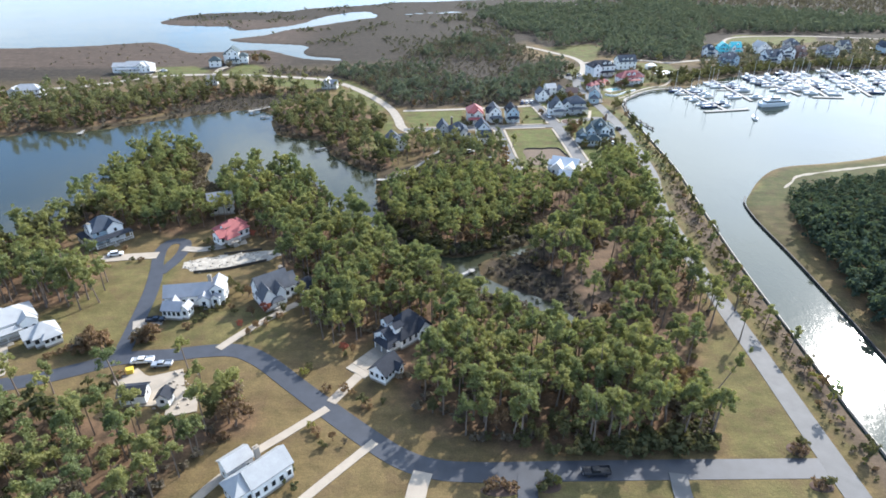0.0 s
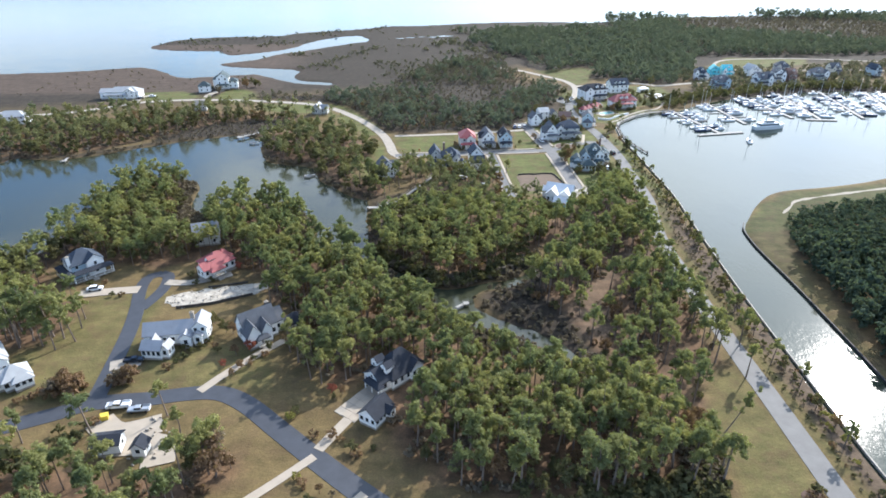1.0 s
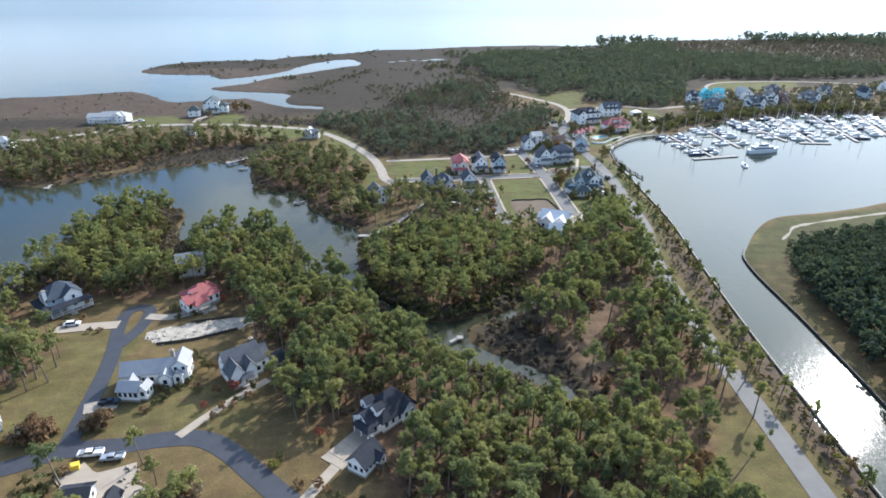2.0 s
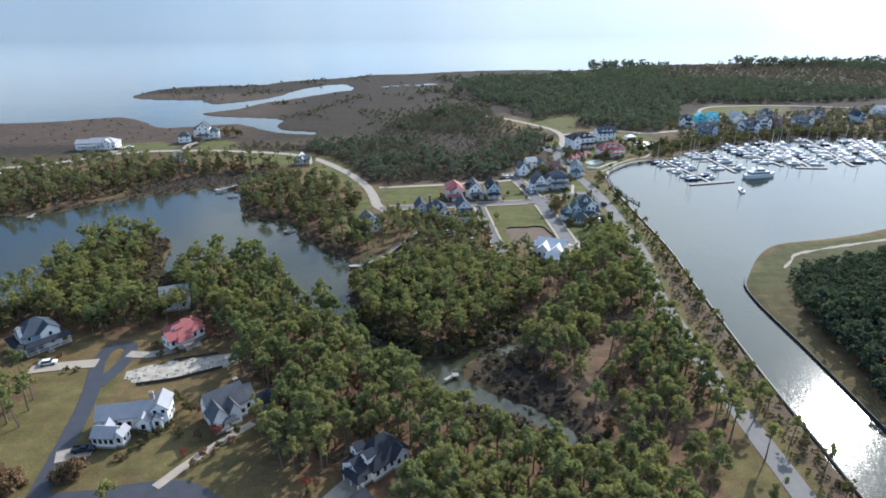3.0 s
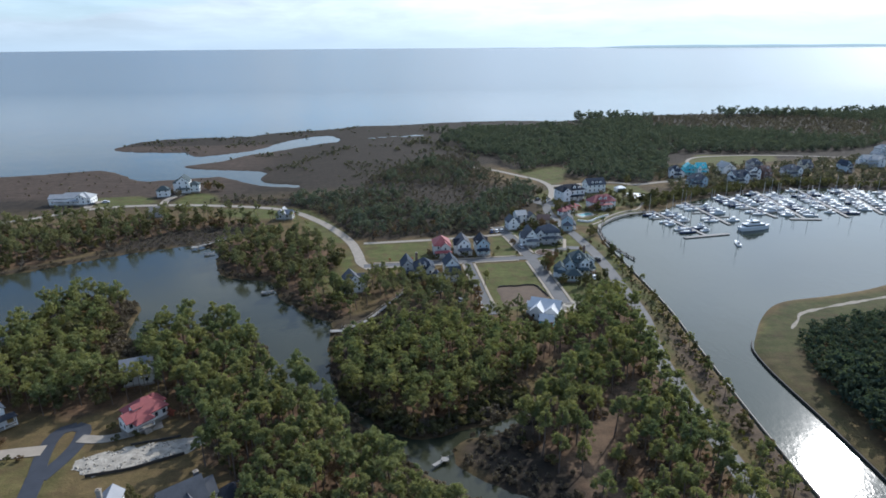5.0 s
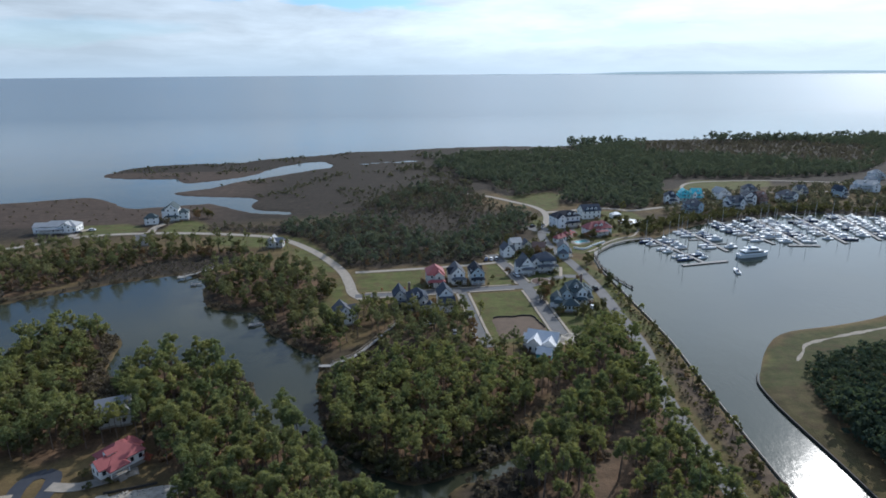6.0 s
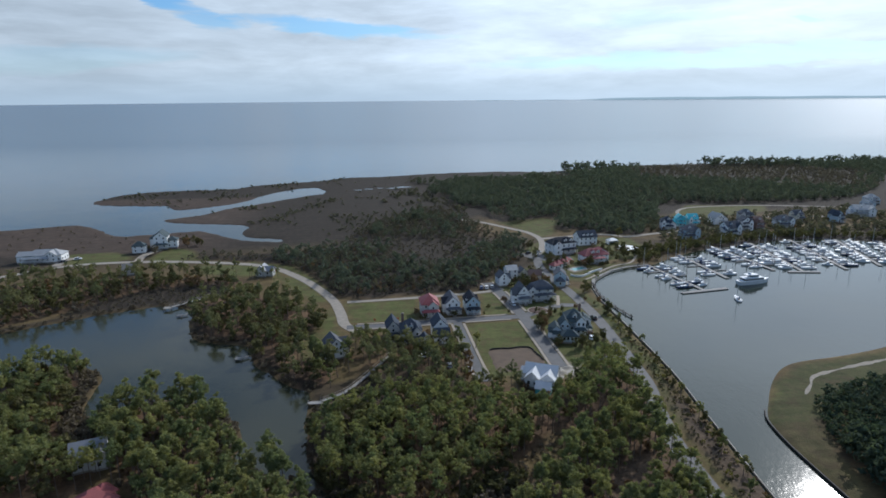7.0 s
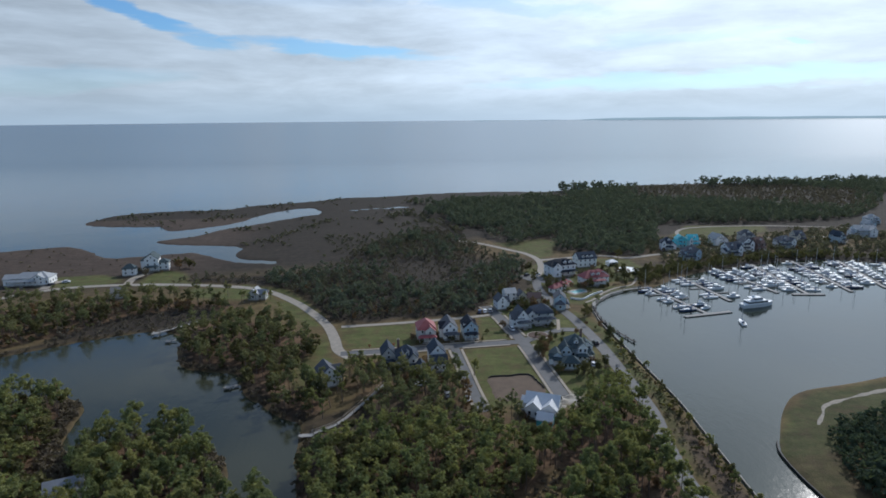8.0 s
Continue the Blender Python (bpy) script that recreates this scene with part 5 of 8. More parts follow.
house("small white garage with a dark gabled roof", 15.6, 285.6, 4, [(0, 0, 4.6, 3.8, 3.8, "gable", 2.0, True)], WHITE, BLUE_ROOF, group=VILLAGE, clear=5, category="garage", front=False)
house("tall narrow white house with slate roofs in two steps", 22.6, 295.0, 4, [(0, 1.8, 8.6, 6.2, 6.0, "gable", 3.2, True), (0, -4.6, 6.6, 5.2, 3.6, "gable", 2.4, False)], WHITE, BLUE_ROOF, group=VILLAGE, clear=8.5, front=False)
house("new white house with bright metal cross-gabled roofs", 55.6, 250.4, -26, [(0, 0.6, 11.4, 6.6, 3.6, "gable", 2.6, False), (-2.2, -3.2, 5.6, 4.6, 3.4, "gable", 2.1, True), (3.2, -3.0, 4.8, 4.6, 3.4, "gable", 1.9, True), (-5.8, 1.0, 3.0, 4.4, 2.8, "gable", 1.3, False)], WHITE, WHITE_ROOF, porches=[(0.4, -5.2, 2.8, 1.4, 2.3, False)], group=VILLAGE, clear=7.5, gap=1.9)
house("unfinished annexe wrapped in turquoise sheathing", 54.0, 240.8, -26, [(0, 0, 5.0, 4.4, 2.7, "gable", 1.5, False, WRAP)], WRAP, WHITE_ROOF, group=VILLAGE, clear=5.0, front=False, category="annexe")
house("large pale teal house with green roofs and white verandas", 81.5, 297.5, -8, [(0, 1.4, 7.6, 7.4, 6.2, "hip", 3.0, False), (-4.4, -2.4, 6.4, 4.2, 4.4, "gable", 2.4, True), (2.4, -3.2, 4.4, 3.8, 5.8, "gable", 2.0, True, WHITE), (4.6, 2.0, 4.0, 5.6, 4.6, "gable", 2.0, True, WHITE)], TEAL, GREEN_ROOF, porches=[(6.4, -0.6, 7.6, 2.0, 2.6, True), (2.2, -6.2, 4.6, 1.8, 2.6, False), (-1.2, -3.8, 3.0, 2.0, 5.4, False)], dormers=[(-4.4, -3.2, 4.8, 1.6, 0.9, 270), (0, -1.6, 7.2, 1.6, 0.9, 0)], chimneys=[(3.0, 4.0, 11.2, BRICK)], group=VILLAGE, clear=8, gap=1.9)
house("low green-roofed pale teal wing with white trim", 72.2, 292.6, -8, [(0, 0, 6.4, 4.6, 3.2, "gable", 2.0, True), (-1.6, -2.0, 3.2, 3.0, 2.8, "gable", 1.3, False, WHITE)], TEAL, GREEN_ROOF, porches=[(0.4, -4.0, 4.0, 1.6, 2.4, False)], group=VILLAGE, clear=5, category="annexe", gap=1.8)
house("pale teal garage with a green hipped roof", 76.4, 286.2, -8, [(0, 0, 6.4, 4.8, 2.8, "hip", 1.9, False)], TEAL, GREEN_ROOF, group=VILLAGE, clear=5.5, category="garage", gap=1.6)
house("white inn with a navy roof and arcaded porch", 78.6, 342.0, 4, [(0, 1.4, 9.0, 8.0, 6.4, "hip", 2.6, False), (-5.4, 0.6, 5.0, 4.4, 4.6, "gable", 2.2, True)], WHITE, BLUE_ROOF, porches=[(0.4, -4.2, 10.4, 2.6, 3.0, False, GREY_ROOF), (0.2, -3.8, 8.6, 1.8, 5.9, False)], group=VILLAGE, clear=8)
house("white steep-gabled house joined to the inn", 67.6, 340.5, 4, [(0, 0, 9.4, 5.6, 5.0, "gable", 3.4, True), (-2.6, -2.2, 6.2, 4.4, 4.4, "gable", 2.6, False)], WHITE, GREY_ROOF, porches=[(0.4, -5.8, 6.4, 2.0, 2.6, False)], group=VILLAGE, clear=8)
house("white cottage with grey gables near the car park", 62.8, 368.0, 8, [(0, 0, 7.4, 5.4, 4.4, "gable", 2.8, True), (1.5, -1.0, 5.0, 4.2, 4.0, "gable", 2.0, False)], WHITE, GREY_ROOF, group=VILLAGE, clear=7)
house("white flat-fronted cottage with a metal roof", 70.0, 380.0, 8, [(0, 0, 6.4, 6.0, 4.8, "gable", 2.0, False)], WHITE, METAL_ROOF, group=VILLAGE, clear=6)
house("small grey-roofed cottage among shrubs", 76.2, 378.2, 8, [(0, 0, 6.0, 4.6, 3.8, "gable", 2.2, True)], CREAM, GREY_ROOF, group=VILLAGE, clear=6)
house("brown-roofed cottage behind the inn", 82.0, 372.0, -10, [(0, 0, 7.0, 5.0, 4.0, "gable", 2.2, False)], CREAM, BRICK, group=VILLAGE, clear=6)
house("pale blue cottage with white porches by the quay road", 94.5, 366.0, -12, [(0, 0, 9.0, 6.0, 5.4, "gable", 2.6, True), (0, -3.0, 4.4, 7.6, 3.0, "hip", 1.6, False)], PALE_BLUE, GREY_ROOF, porches=[(3.8, 0, 8.0, 1.8, 2.6, True)], group=VILLAGE, clear=7)
house("large white clubhouse with dark roof and dormers", 113.5, 432.5, 14, [(0, 0, 18.0, 9.0, 7.0, "hip", 3.0, False), (-5.0, -2.0, 9.0, 6.0, 6.6, "gable", 2.4, True)], WHITE, SLATE, porches=[(3.0, -5.8, 12.0, 2.4, 3.0, False)], dormers=[(1.5, -2.5, 8.4, 1.8, 1.0, 0), (5.5, -2.5, 8.4, 1.8, 1.0, 0)], group=VILLAGE, clear=12, category="clubhouse")
house("white hall with a blue slate roof", 136.8, 453.5, 10, [(0, 0, 13.5, 9.0, 5.6, "gable", 3.6, False)], WHITE, BLUE_ROOF, dormers=[(-3, -2.6, 7.0, 1.6, 0.9, 0), (0, -2.6, 7.0, 1.6, 0.9, 0), (3, -2.6, 7.0, 1.6, 0.9, 0)], group=VILLAGE, clear=10, category="hall")
house("white pavilion with a pinkish red hipped roof", 127.8, 409.0, 12, [(0, 0, 16.5, 8.4, 4.6, "hip", 3.4, False), (5.4, 1.0, 5.4, 8.8, 4.8, "gable", 2.8, True)], WHITE, RED_ROOF, porches=[(-1.5, -5.6, 13.0, 2.6, 3.0, False, RED_ROOF)], dormers=[(-2.5, -2.4, 6.4, 1.8, 1.0, 0), (1.0, -2.4, 6.4, 1.8, 1.0, 0)], group=VILLAGE, clear=11, category="pavilion")
house("row of poolside cabanas with red roofs", 102.0, 396.0, 28, [(0, 0, 4.0, 4.0, 2.8, "hip", 1.8, False), (5.0, 1.6, 4.0, 4.0, 2.8, "hip", 1.8, False), (-4.6, -1.4, 4.0, 4.0, 2.8, "hip", 1.8, False)], WHITE, RED_ROOF, group=VILLAGE, clear=8, category="cabanas")

house("white house half hidden behind the lagoon pines", -21.0, 282.5, 20, [(0, 0, 9.0, 6.5, 5.0, "gable", 2.8, True), (3.0, 1.0, 6.0, 5.0, 4.0, "gable", 2.2, False)], WHITE, GREY_ROOF, porches=[(-3.9, 0, 7.0, 1.8, 2.6, True)], group=VILLAGE, clear=5, front=False)

# houses behind the marina and along the sound
FAR = "houses behind the marina"
for i, (hx, hy, w, d, h, wm, rm, tint) in enumerate((
        (214.6, 496, 10, 9, 6, WHITE, BLUE_ROOF, "white house with a blue-grey roof"), (229, 504, 9, 8, 6, WRAP, WRAP, "unfinished house in turquoise sheathing"), (239, 504.5, 9, 8, 6, WHITE, WRAP, "white house under a turquoise roof membrane"),
        (216.6, 463, 13, 9, 6.4, PALE_BLUE, GREY_ROOF, "broad pale blue house facing the marina"), (262, 509, 13, 9, 5.4, WHITE, METAL_ROOF, "white house with a bright metal roof"), (251.6, 471, 14, 9, 6.4, WHITE, BLUE_ROOF, "white house with long verandas facing the docks"),
        (291, 518, 12, 9, 6, PALE_GREY, GREY_ROOF, "grey house with a hipped roof"), (271, 485, 10, 9, 6.8, WHITE, GREY_ROOF, "tall white house with porches"), (281, 486, 8, 9, 6.4, BRICK, BRICK, "brown-red house beside a white one"),
        (307, 493, 14, 10, 5.6, WHITE, GREY_ROOF, "wide white house with a grey hipped roof"), (359, 504, 9, 9, 6, TEAL, BLUE_ROOF, "blue house on a green lawn"), (397.6, 524, 19, 11, 6, WHITE, METAL_ROOF, "long white hall with metal roof"),
        (452, 581, 12, 9, 5, WHITE, METAL_ROOF, "white shed-like house with a metal roof"), (425, 552, 10, 8, 5, PALE_BLUE, METAL_ROOF, "pale blue house with a metal roof"), (331, 512, 10, 8, 5.5, CREAM, GREY_ROOF, "cream cottage with a grey roof"))):
    k = 1 if i % 2 else -1
    house(tint, hx, hy, (i * 37 % 31) - 15, [(0, 0, w * 0.86, d * 0.8, h, "hip" if i % 3 == 0 else "gable", 2.9, i % 3 == 1), (k * w * 0.26, -d * 0.34, d * 0.6, w * 0.32, h * 0.92, "gable", 2.2, True), (-k * w * 0.42, -d * 0.1, w * 0.34, d * 0.6, h * 0.6, "gable", 1.8, i % 2 == 0)], wm, rm,
          porches=[(-k * w * 0.16, -d / 2 - 0.8, w * 0.6, 2.0, 2.7, False), (-k * w * 0.1, -d / 2 - 0.4, w * 0.45, 1.8, 5.4, False)], dormers=[(-k * w * 0.12, -d * 0.16, h + 1.3, 1.6, 1.0, 0)], group=FAR, clear=9, gap=3.4)
house("low white beach house with pale metal roofs", -219, 450.5, 2, [(2, 0, 22.0, 10.0, 4.2, "hip", 2.6, False), (-9.0, -1.0, 9.0, 8.0, 4.0, "gable", 2.0, False), (7.0, -2.0, 8.0, 7.0, 4.4, "gable", 2.2, True)], WHITE, METAL_ROOF, porches=[(-2.0, -6.2, 16.0, 2.4, 2.6, False)], clear=14, lift=1.0)
house("tall white shore house with teal gables and balconies", -155.5, 479.0, 10, [(0, 0, 11.0, 8.6, 8.0, "gable", 3.2, True), (7.0, -0.5, 7.0, 7.0, 5.0, "hip", 2.0, False), (-4.0, 1.0, 6.0, 7.0, 6.6, "hip", 2.2, False)], WHITE, GREEN_ROOF, porches=[(0, -6.6, 9.0, 2.4, 2.8, False)], clear=12, lift=1.0)
house("small white guest house beside the shore house", -166.0, 467.0, 10, [(0, 0, 8.0, 6.0, 4.6, "hip", 2.4, False)], WHITE, GREEN_ROOF, clear=8, category="guest house")
house("grey shed with a brown roof by the lagoon road", -151.0, 413.0, 8, [(0, 0, 7.6, 6.0, 3.4, "gable", 2.4, False)], PALE_GREY, TIMBER, clear=8, category="shed")
house("pale house with steep white gables by the bend", -72.0, 401.5, -10, [(0, 0, 7.0, 5.6, 3.4, "gable", 2.6, True), (3.6, 0, 6.0, 4.4, 3.0, "gable", 2.0, False)], PALE_GREY, PALE_ROOF, clear=8)
house("white house with a pale metal roof beyond the marsh road", -256, 384, 5, [(0, 0, 17.0, 9.0, 4.6, "hip", 2.6, False), (-7.5, -1, 7.0, 6.0, 4.0, "gable", 2.0, True)], WHITE, METAL_ROOF, clear=12)

# ---- cars ----
CAR_GLASS = surface("car_glass", (0.015, 0.018, 0.022), 0.05, 0.1, 1.0, 3.0)
ALLOY_GREY = surface("dull_alloy", (0.25, 0.26, 0.27), 0.5, 0.2, 1.0, 6.0)
RUBBER = surface("rubber", (0.02, 0.02, 0.02), 0.8, 0.2, 3.0, 20.0)
PAINTS = {"white": surface("white_paint", (0.75, 0.76, 0.77), 0.3, 0.04, 1.0, 5.0), "silver": surface("silver_paint", (0.42, 0.44, 0.46), 0.3, 0.05, 1.0, 5.0, metal=0.4), "black": surface("black_paint", (0.018, 0.020, 0.026), 0.25, 0.1, 1.0, 5.0), "blue": surface("blue_paint", (0.05, 0.09, 0.2), 0.3, 0.1, 1.0, 5.0)}


def bevelled(mesh, width=0.08):
    bm = bmesh.new()
    bm.from_mesh(mesh)
    bmesh.ops.bevel(bm, geom=bm.edges[:], offset=width, segments=1, affect="EDGES")
    bm.to_mesh(mesh)
    bm.free()
    return mesh


def car(x, y, turn, paint, label, style="car", size=1.0):
    ob = thing("pickup_truck" if style == "pickup" else "car", pose(x, y, 0.08, 0, 0, turn) @ Matrix.Scale(size, 4), label, "pickup truck" if style == "pickup" else "car")
    mat = PAINTS[paint]
    long = 5.7 if style == "pickup" else 4.7
    if style == "pickup":
        m = Mesh().box(0, 0, 0.45, long, 1.95, 0.55)
        m.box(-1.75, 0.92, 1.0, 2.1, 0.1, 0.35).box(-1.75, -0.92, 1.0, 2.1, 0.1, 0.35).box(-2.78, 0, 1.0, 0.1, 1.9, 0.35).box(1.95, 0, 1.0, 1.7, 1.85, 0.18)
        cab, roof = (0.2, 1.9), (0.2, 1.3)
    else:
        m = Mesh().box(0, 0, 0.35, long, 1.82, 0.5).box(-0.1, 0, 0.85, long * 0.96, 1.76, 0.12)
        cab, roof = (-0.3, 2.7), (-0.35, 1.9)
    part("body", bevelled(m.data("body", mat)), None, ob)
    part("cabin_glass", Mesh().box(cab[0], 0, 0.95, cab[1], 1.66, 0.62, 0.0, 0.82), CAR_GLASS, ob, "dark tinted cabin windows")
    part("cabin_roof", bevelled(Mesh().box(roof[0], 0, 1.54, cab[1] * 0.8, 1.36, 0.08).data("cabin_roof", mat), 0.03), None, ob)
    for a in (-1, 1):
        for b in (-1, 1):
            wheel = Mesh()
            wheel.v = [(a * long * 0.31 + r * math.cos(k * math.pi / 6), b * (0.88 + s), 0.34 + r * math.sin(k * math.pi / 6)) for s in (-0.12, 0.12) for r in (0.34,) for k in range(12)]
            wheel.f = [(k, (k + 1) % 12, 12 + (k + 1) % 12, 12 + k) for k in range(12)] + [tuple(range(11, -1, -1)), tuple(range(12, 24))]
            part("wheel", wheel, RUBBER, ob)
    for b in (-0.65, 0.65):
        part("headlight", Mesh().box(long / 2 + 0.01, b, 0.68, 0.06, 0.36, 0.16), TRIM, ob)
        part("tail_light", Mesh().box(-long / 2 - 0.01, b, 0.72, 0.06, 0.3, 0.18), RED_ROOF, ob)
    return ob


car(-75.4, 122.6, 186, "white", "white work truck with a loaded bed parked on the lane", "pickup", 0.98)
rack = thing("tool_cargo", pose(-77.0, 122.3, 0.85, 0, 0, 186), "grey tools and timber loaded on a truck bed", "cargo")
part("tool_box", Mesh().box(0.0, 0.0, 0.0, 0.9, 1.6, 0.6), ALLOY_GREY, rack)
part("timber_crate", Mesh().box(-0.9, 0.1, 0.0, 1.2, 1.2, 0.45, 0.1), TIMBER, rack)
car(-69.9, 121.2, 186, "silver", "silver pickup truck parked by the building site", "pickup", 0.9)
car(-79.4, 140.6, 8, "black", "dark pickup truck parked on a gravel bay", "pickup", 0.9)
car(-108.0, 178.6, 14, "white", "white car parked on a concrete apron")
car(31.8, 86.2, 182, "black", "black pickup truck driving on the lane", "pickup")
for px, py, a, c in ((50.6, 361.5, 80, "blue"), (53.4, 361.8, 80, "white"), (56.4, 362.3, 80, "silver"), (61.9, 333.6, 100, "white"), (95.4, 311.0, 92, "black"), (69.5, 356.5, 20, "white"), (72.5, 361.0, 20, "black"), (-199, 452, 10, "white"), (-205, 446, 60, "black"), (-208, 452, 30, "silver"),
                     (15.0, 276.5, 20, "white"), (24, 266.5, 90, "silver"), (31.0, 262.0, 80, "white"), (86.5, 287.5, 75, "white"), (96, 425, 60, "silver"), (99, 433, 40, "white"), (92.0, 432, 40, "black")):
    car(px, py, a, c, {"blue": "dark blue car parked by the lane", "white": "white car parked on pale paving", "silver": "silver car parked on pale paving", "black": "black car on the village road"}[c])

# ---- marina ----
DECK = surface("dock_boards", (0.27, 0.255, 0.235), 0.85, 0.2, 0.8, 6.0)
HULL = surface("white_gelcoat", (0.70, 0.71, 0.71), 0.3, 0.05, 0.5, 3.0)
NAVY = surface("navy_gelcoat", (0.03, 0.05, 0.11), 0.25, 0.1, 0.5, 3.0)
CANVAS = surface("blue_canvas", (0.05, 0.10, 0.20), 0.8, 0.15, 0.5, 3.0)
ALLOY = surface("mast_alloy", (0.55, 0.56, 0.57), 0.35, 0.05, 0.5, 3.0, metal=0.6)


def hull_mesh(L, B, free, draft=0.5):
    """A boat hull: pointed flared bow, square stern, with a flat deck."""
    m = Mesh()
    stations = [(-0.5, 0.82), (-0.25, 1.0), (0.05, 1.0), (0.28, 0.74), (0.42, 0.36), (0.5, 0.02)]
    for s, b in stations:
        sheer = free * (1 + 0.35 * max(0, s + 0.1))
        m.v += [(s * L, -b * B / 2, sheer), (s * L * 0.96, -b * B / 2 * 0.78, -draft), (s * L * 0.96, b * B / 2 * 0.78, -draft), (s * L, b * B / 2, sheer)]
    for i in range(len(stations) - 1):
        for k in range(4):
            m.f.append((4 * i + k, 4 * i + 4 + k, 4 * i + 4 + (k + 1) % 4, 4 * i + (k + 1) % 4))
    e = 4 * (len(stations) - 1)
    m.f += [(0, 1, 2, 3), (e, e + 3, e + 2, e + 1)]
    return m


def motor_boat(L, label, group, hull=HULL):
    B = L * 0.31
    ob = thing("motor_boat", pose(0, 0, 0), label, "motor boat", group)
    part("hull", hull_mesh(L, B, L * 0.1), hull, ob)
    part("deck", Mesh().box(-0.02 * L, 0, L * 0.1 - 0.02, L * 0.72, B * 0.8, 0.06), TRIM, ob)
    part("cabin", Mesh().box(0.04 * L, 0, L * 0.1, L * 0.42, B * 0.7, L * 0.1, 0, 0.88), HULL, ob)
    part("window_band", Mesh().box(0.04 * L, 0, L * 0.1 + L * 0.05, L * 0.4, B * 0.69, L * 0.032, 0, 0.98), GLASS, ob, "dark band of cabin windows")
    part("flybridge", Mesh().box(-0.02 * L, 0, L * 0.2, L * 0.24, B * 0.58, L * 0.05, 0, 0.9), HULL, ob)
    part("canopy", Mesh().box(-0.06 * L, 0, L * 0.31, L * 0.22, B * 0.6, 0.08), CANVAS if hull is NAVY else TRIM, ob)
    for a in (-1, 1):
        for b in (-1, 1):
            part("canopy_post", Mesh().box(-0.06 * L + a * L * 0.09, b * B * 0.26, L * 0.2, 0.06, 0.06, L * 0.11), ALLOY, ob)
    bow = Mesh()
    w, t = B * 0.26, 0.05
    bow.v = [(px, py, L * 0.16 + h) for h in (0, t) for px, py in ((0.18 * L, w), (0.42 * L, w), (0.42 * L, -w), (0.18 * L, -w), (0.18 * L, -w + t), (0.42 * L - t, -w + t), (0.42 * L - t, w - t), (0.18 * L, w - t))]
    bow.f = [(0, 1, 6, 7), (1, 2, 5, 6), (2, 3, 4, 5), (15, 14, 9, 8), (14, 13, 10, 9), (13, 12, 11, 10)] + [(k, k + 8, (k + 1) % 8 + 8, (k + 1) % 8) for k in range(8)]
    part("rail", bow, ALLOY, ob)
    return ob


def sail_boat(L, label, group, hull=HULL):
    B = L * 0.28
    ob = thing("sailing_boat", pose(0, 0, 0), label, "sailing boat", group)
    part("hull", hull_mesh(L, B, L * 0.085), hull, ob)
    part("coach_roof", Mesh().box(0.04 * L, 0, L * 0.085, L * 0.42, B * 0.5, L * 0.035, 0, 0.9), TRIM, ob)
    part("cockpit", Mesh().box(-0.32 * L, 0, L * 0.085, L * 0.2, B * 0.45, 0.1), TIMBER, ob)
    part("mast", Mesh().tube([(0.08 * L, 0, 0.3, 0.14), (0.08 * L, 0, L * 1.3, 0.1)], 6), ALLOY, ob, "tall pale alloy mast")
    part("boom", Mesh().box(-0.14 * L, 0, L * 0.2, L * 0.44, 0.16, 0.16), ALLOY, ob)
    part("furled_sail", Mesh().box(-0.14 * L, 0, L * 0.2 + 0.16, L * 0.42, 0.26, 0.22), CANVAS, ob, "sail furled under blue cover")
    part("spray_hood", Mesh().box(-0.2 * L, 0, L * 0.12, L * 0.1, B * 0.5, L * 0.05, 0, 0.75), CANVAS, ob)
    return ob


BERTHS = "boats in the marina"
fleet = [motor_boat(8.2, "white motor cruiser moored at a floating dock", BERTHS), motor_boat(10.5, "white flybridge motor yacht moored at a dock", BERTHS), sail_boat(9.0, "white sailing boat with bare mast at its berth", BERTHS),
         motor_boat(6.6,"small white cabin boat moored at a dock", BERTHS), sail_boat(10.5, "dark-hulled sailing yacht with furled sail", BERTHS, NAVY), motor_boat(9.0, "dark-hulled motor boat moored at a dock", BERTHS, NAVY)]
fresh = set(range(len(fleet)))


def moor(i, x, y, turn):
    """Puts boat i on the water; the first use takes the boat itself."""
    m = pose(x, y, LEVEL, 0, 0, turn)
    if i in fresh:
        fresh.discard(i)
        fleet[i].matrix_world = m
        return fleet[i]
    return copy_thing(fleet[i], m)


PILE = Mesh().tube([(0, 0, -2.2, 0.16), (0, 0, 2.9, 0.15), (0, 0, 3.15, 0.03)], 6).data("pile", TIMBER)


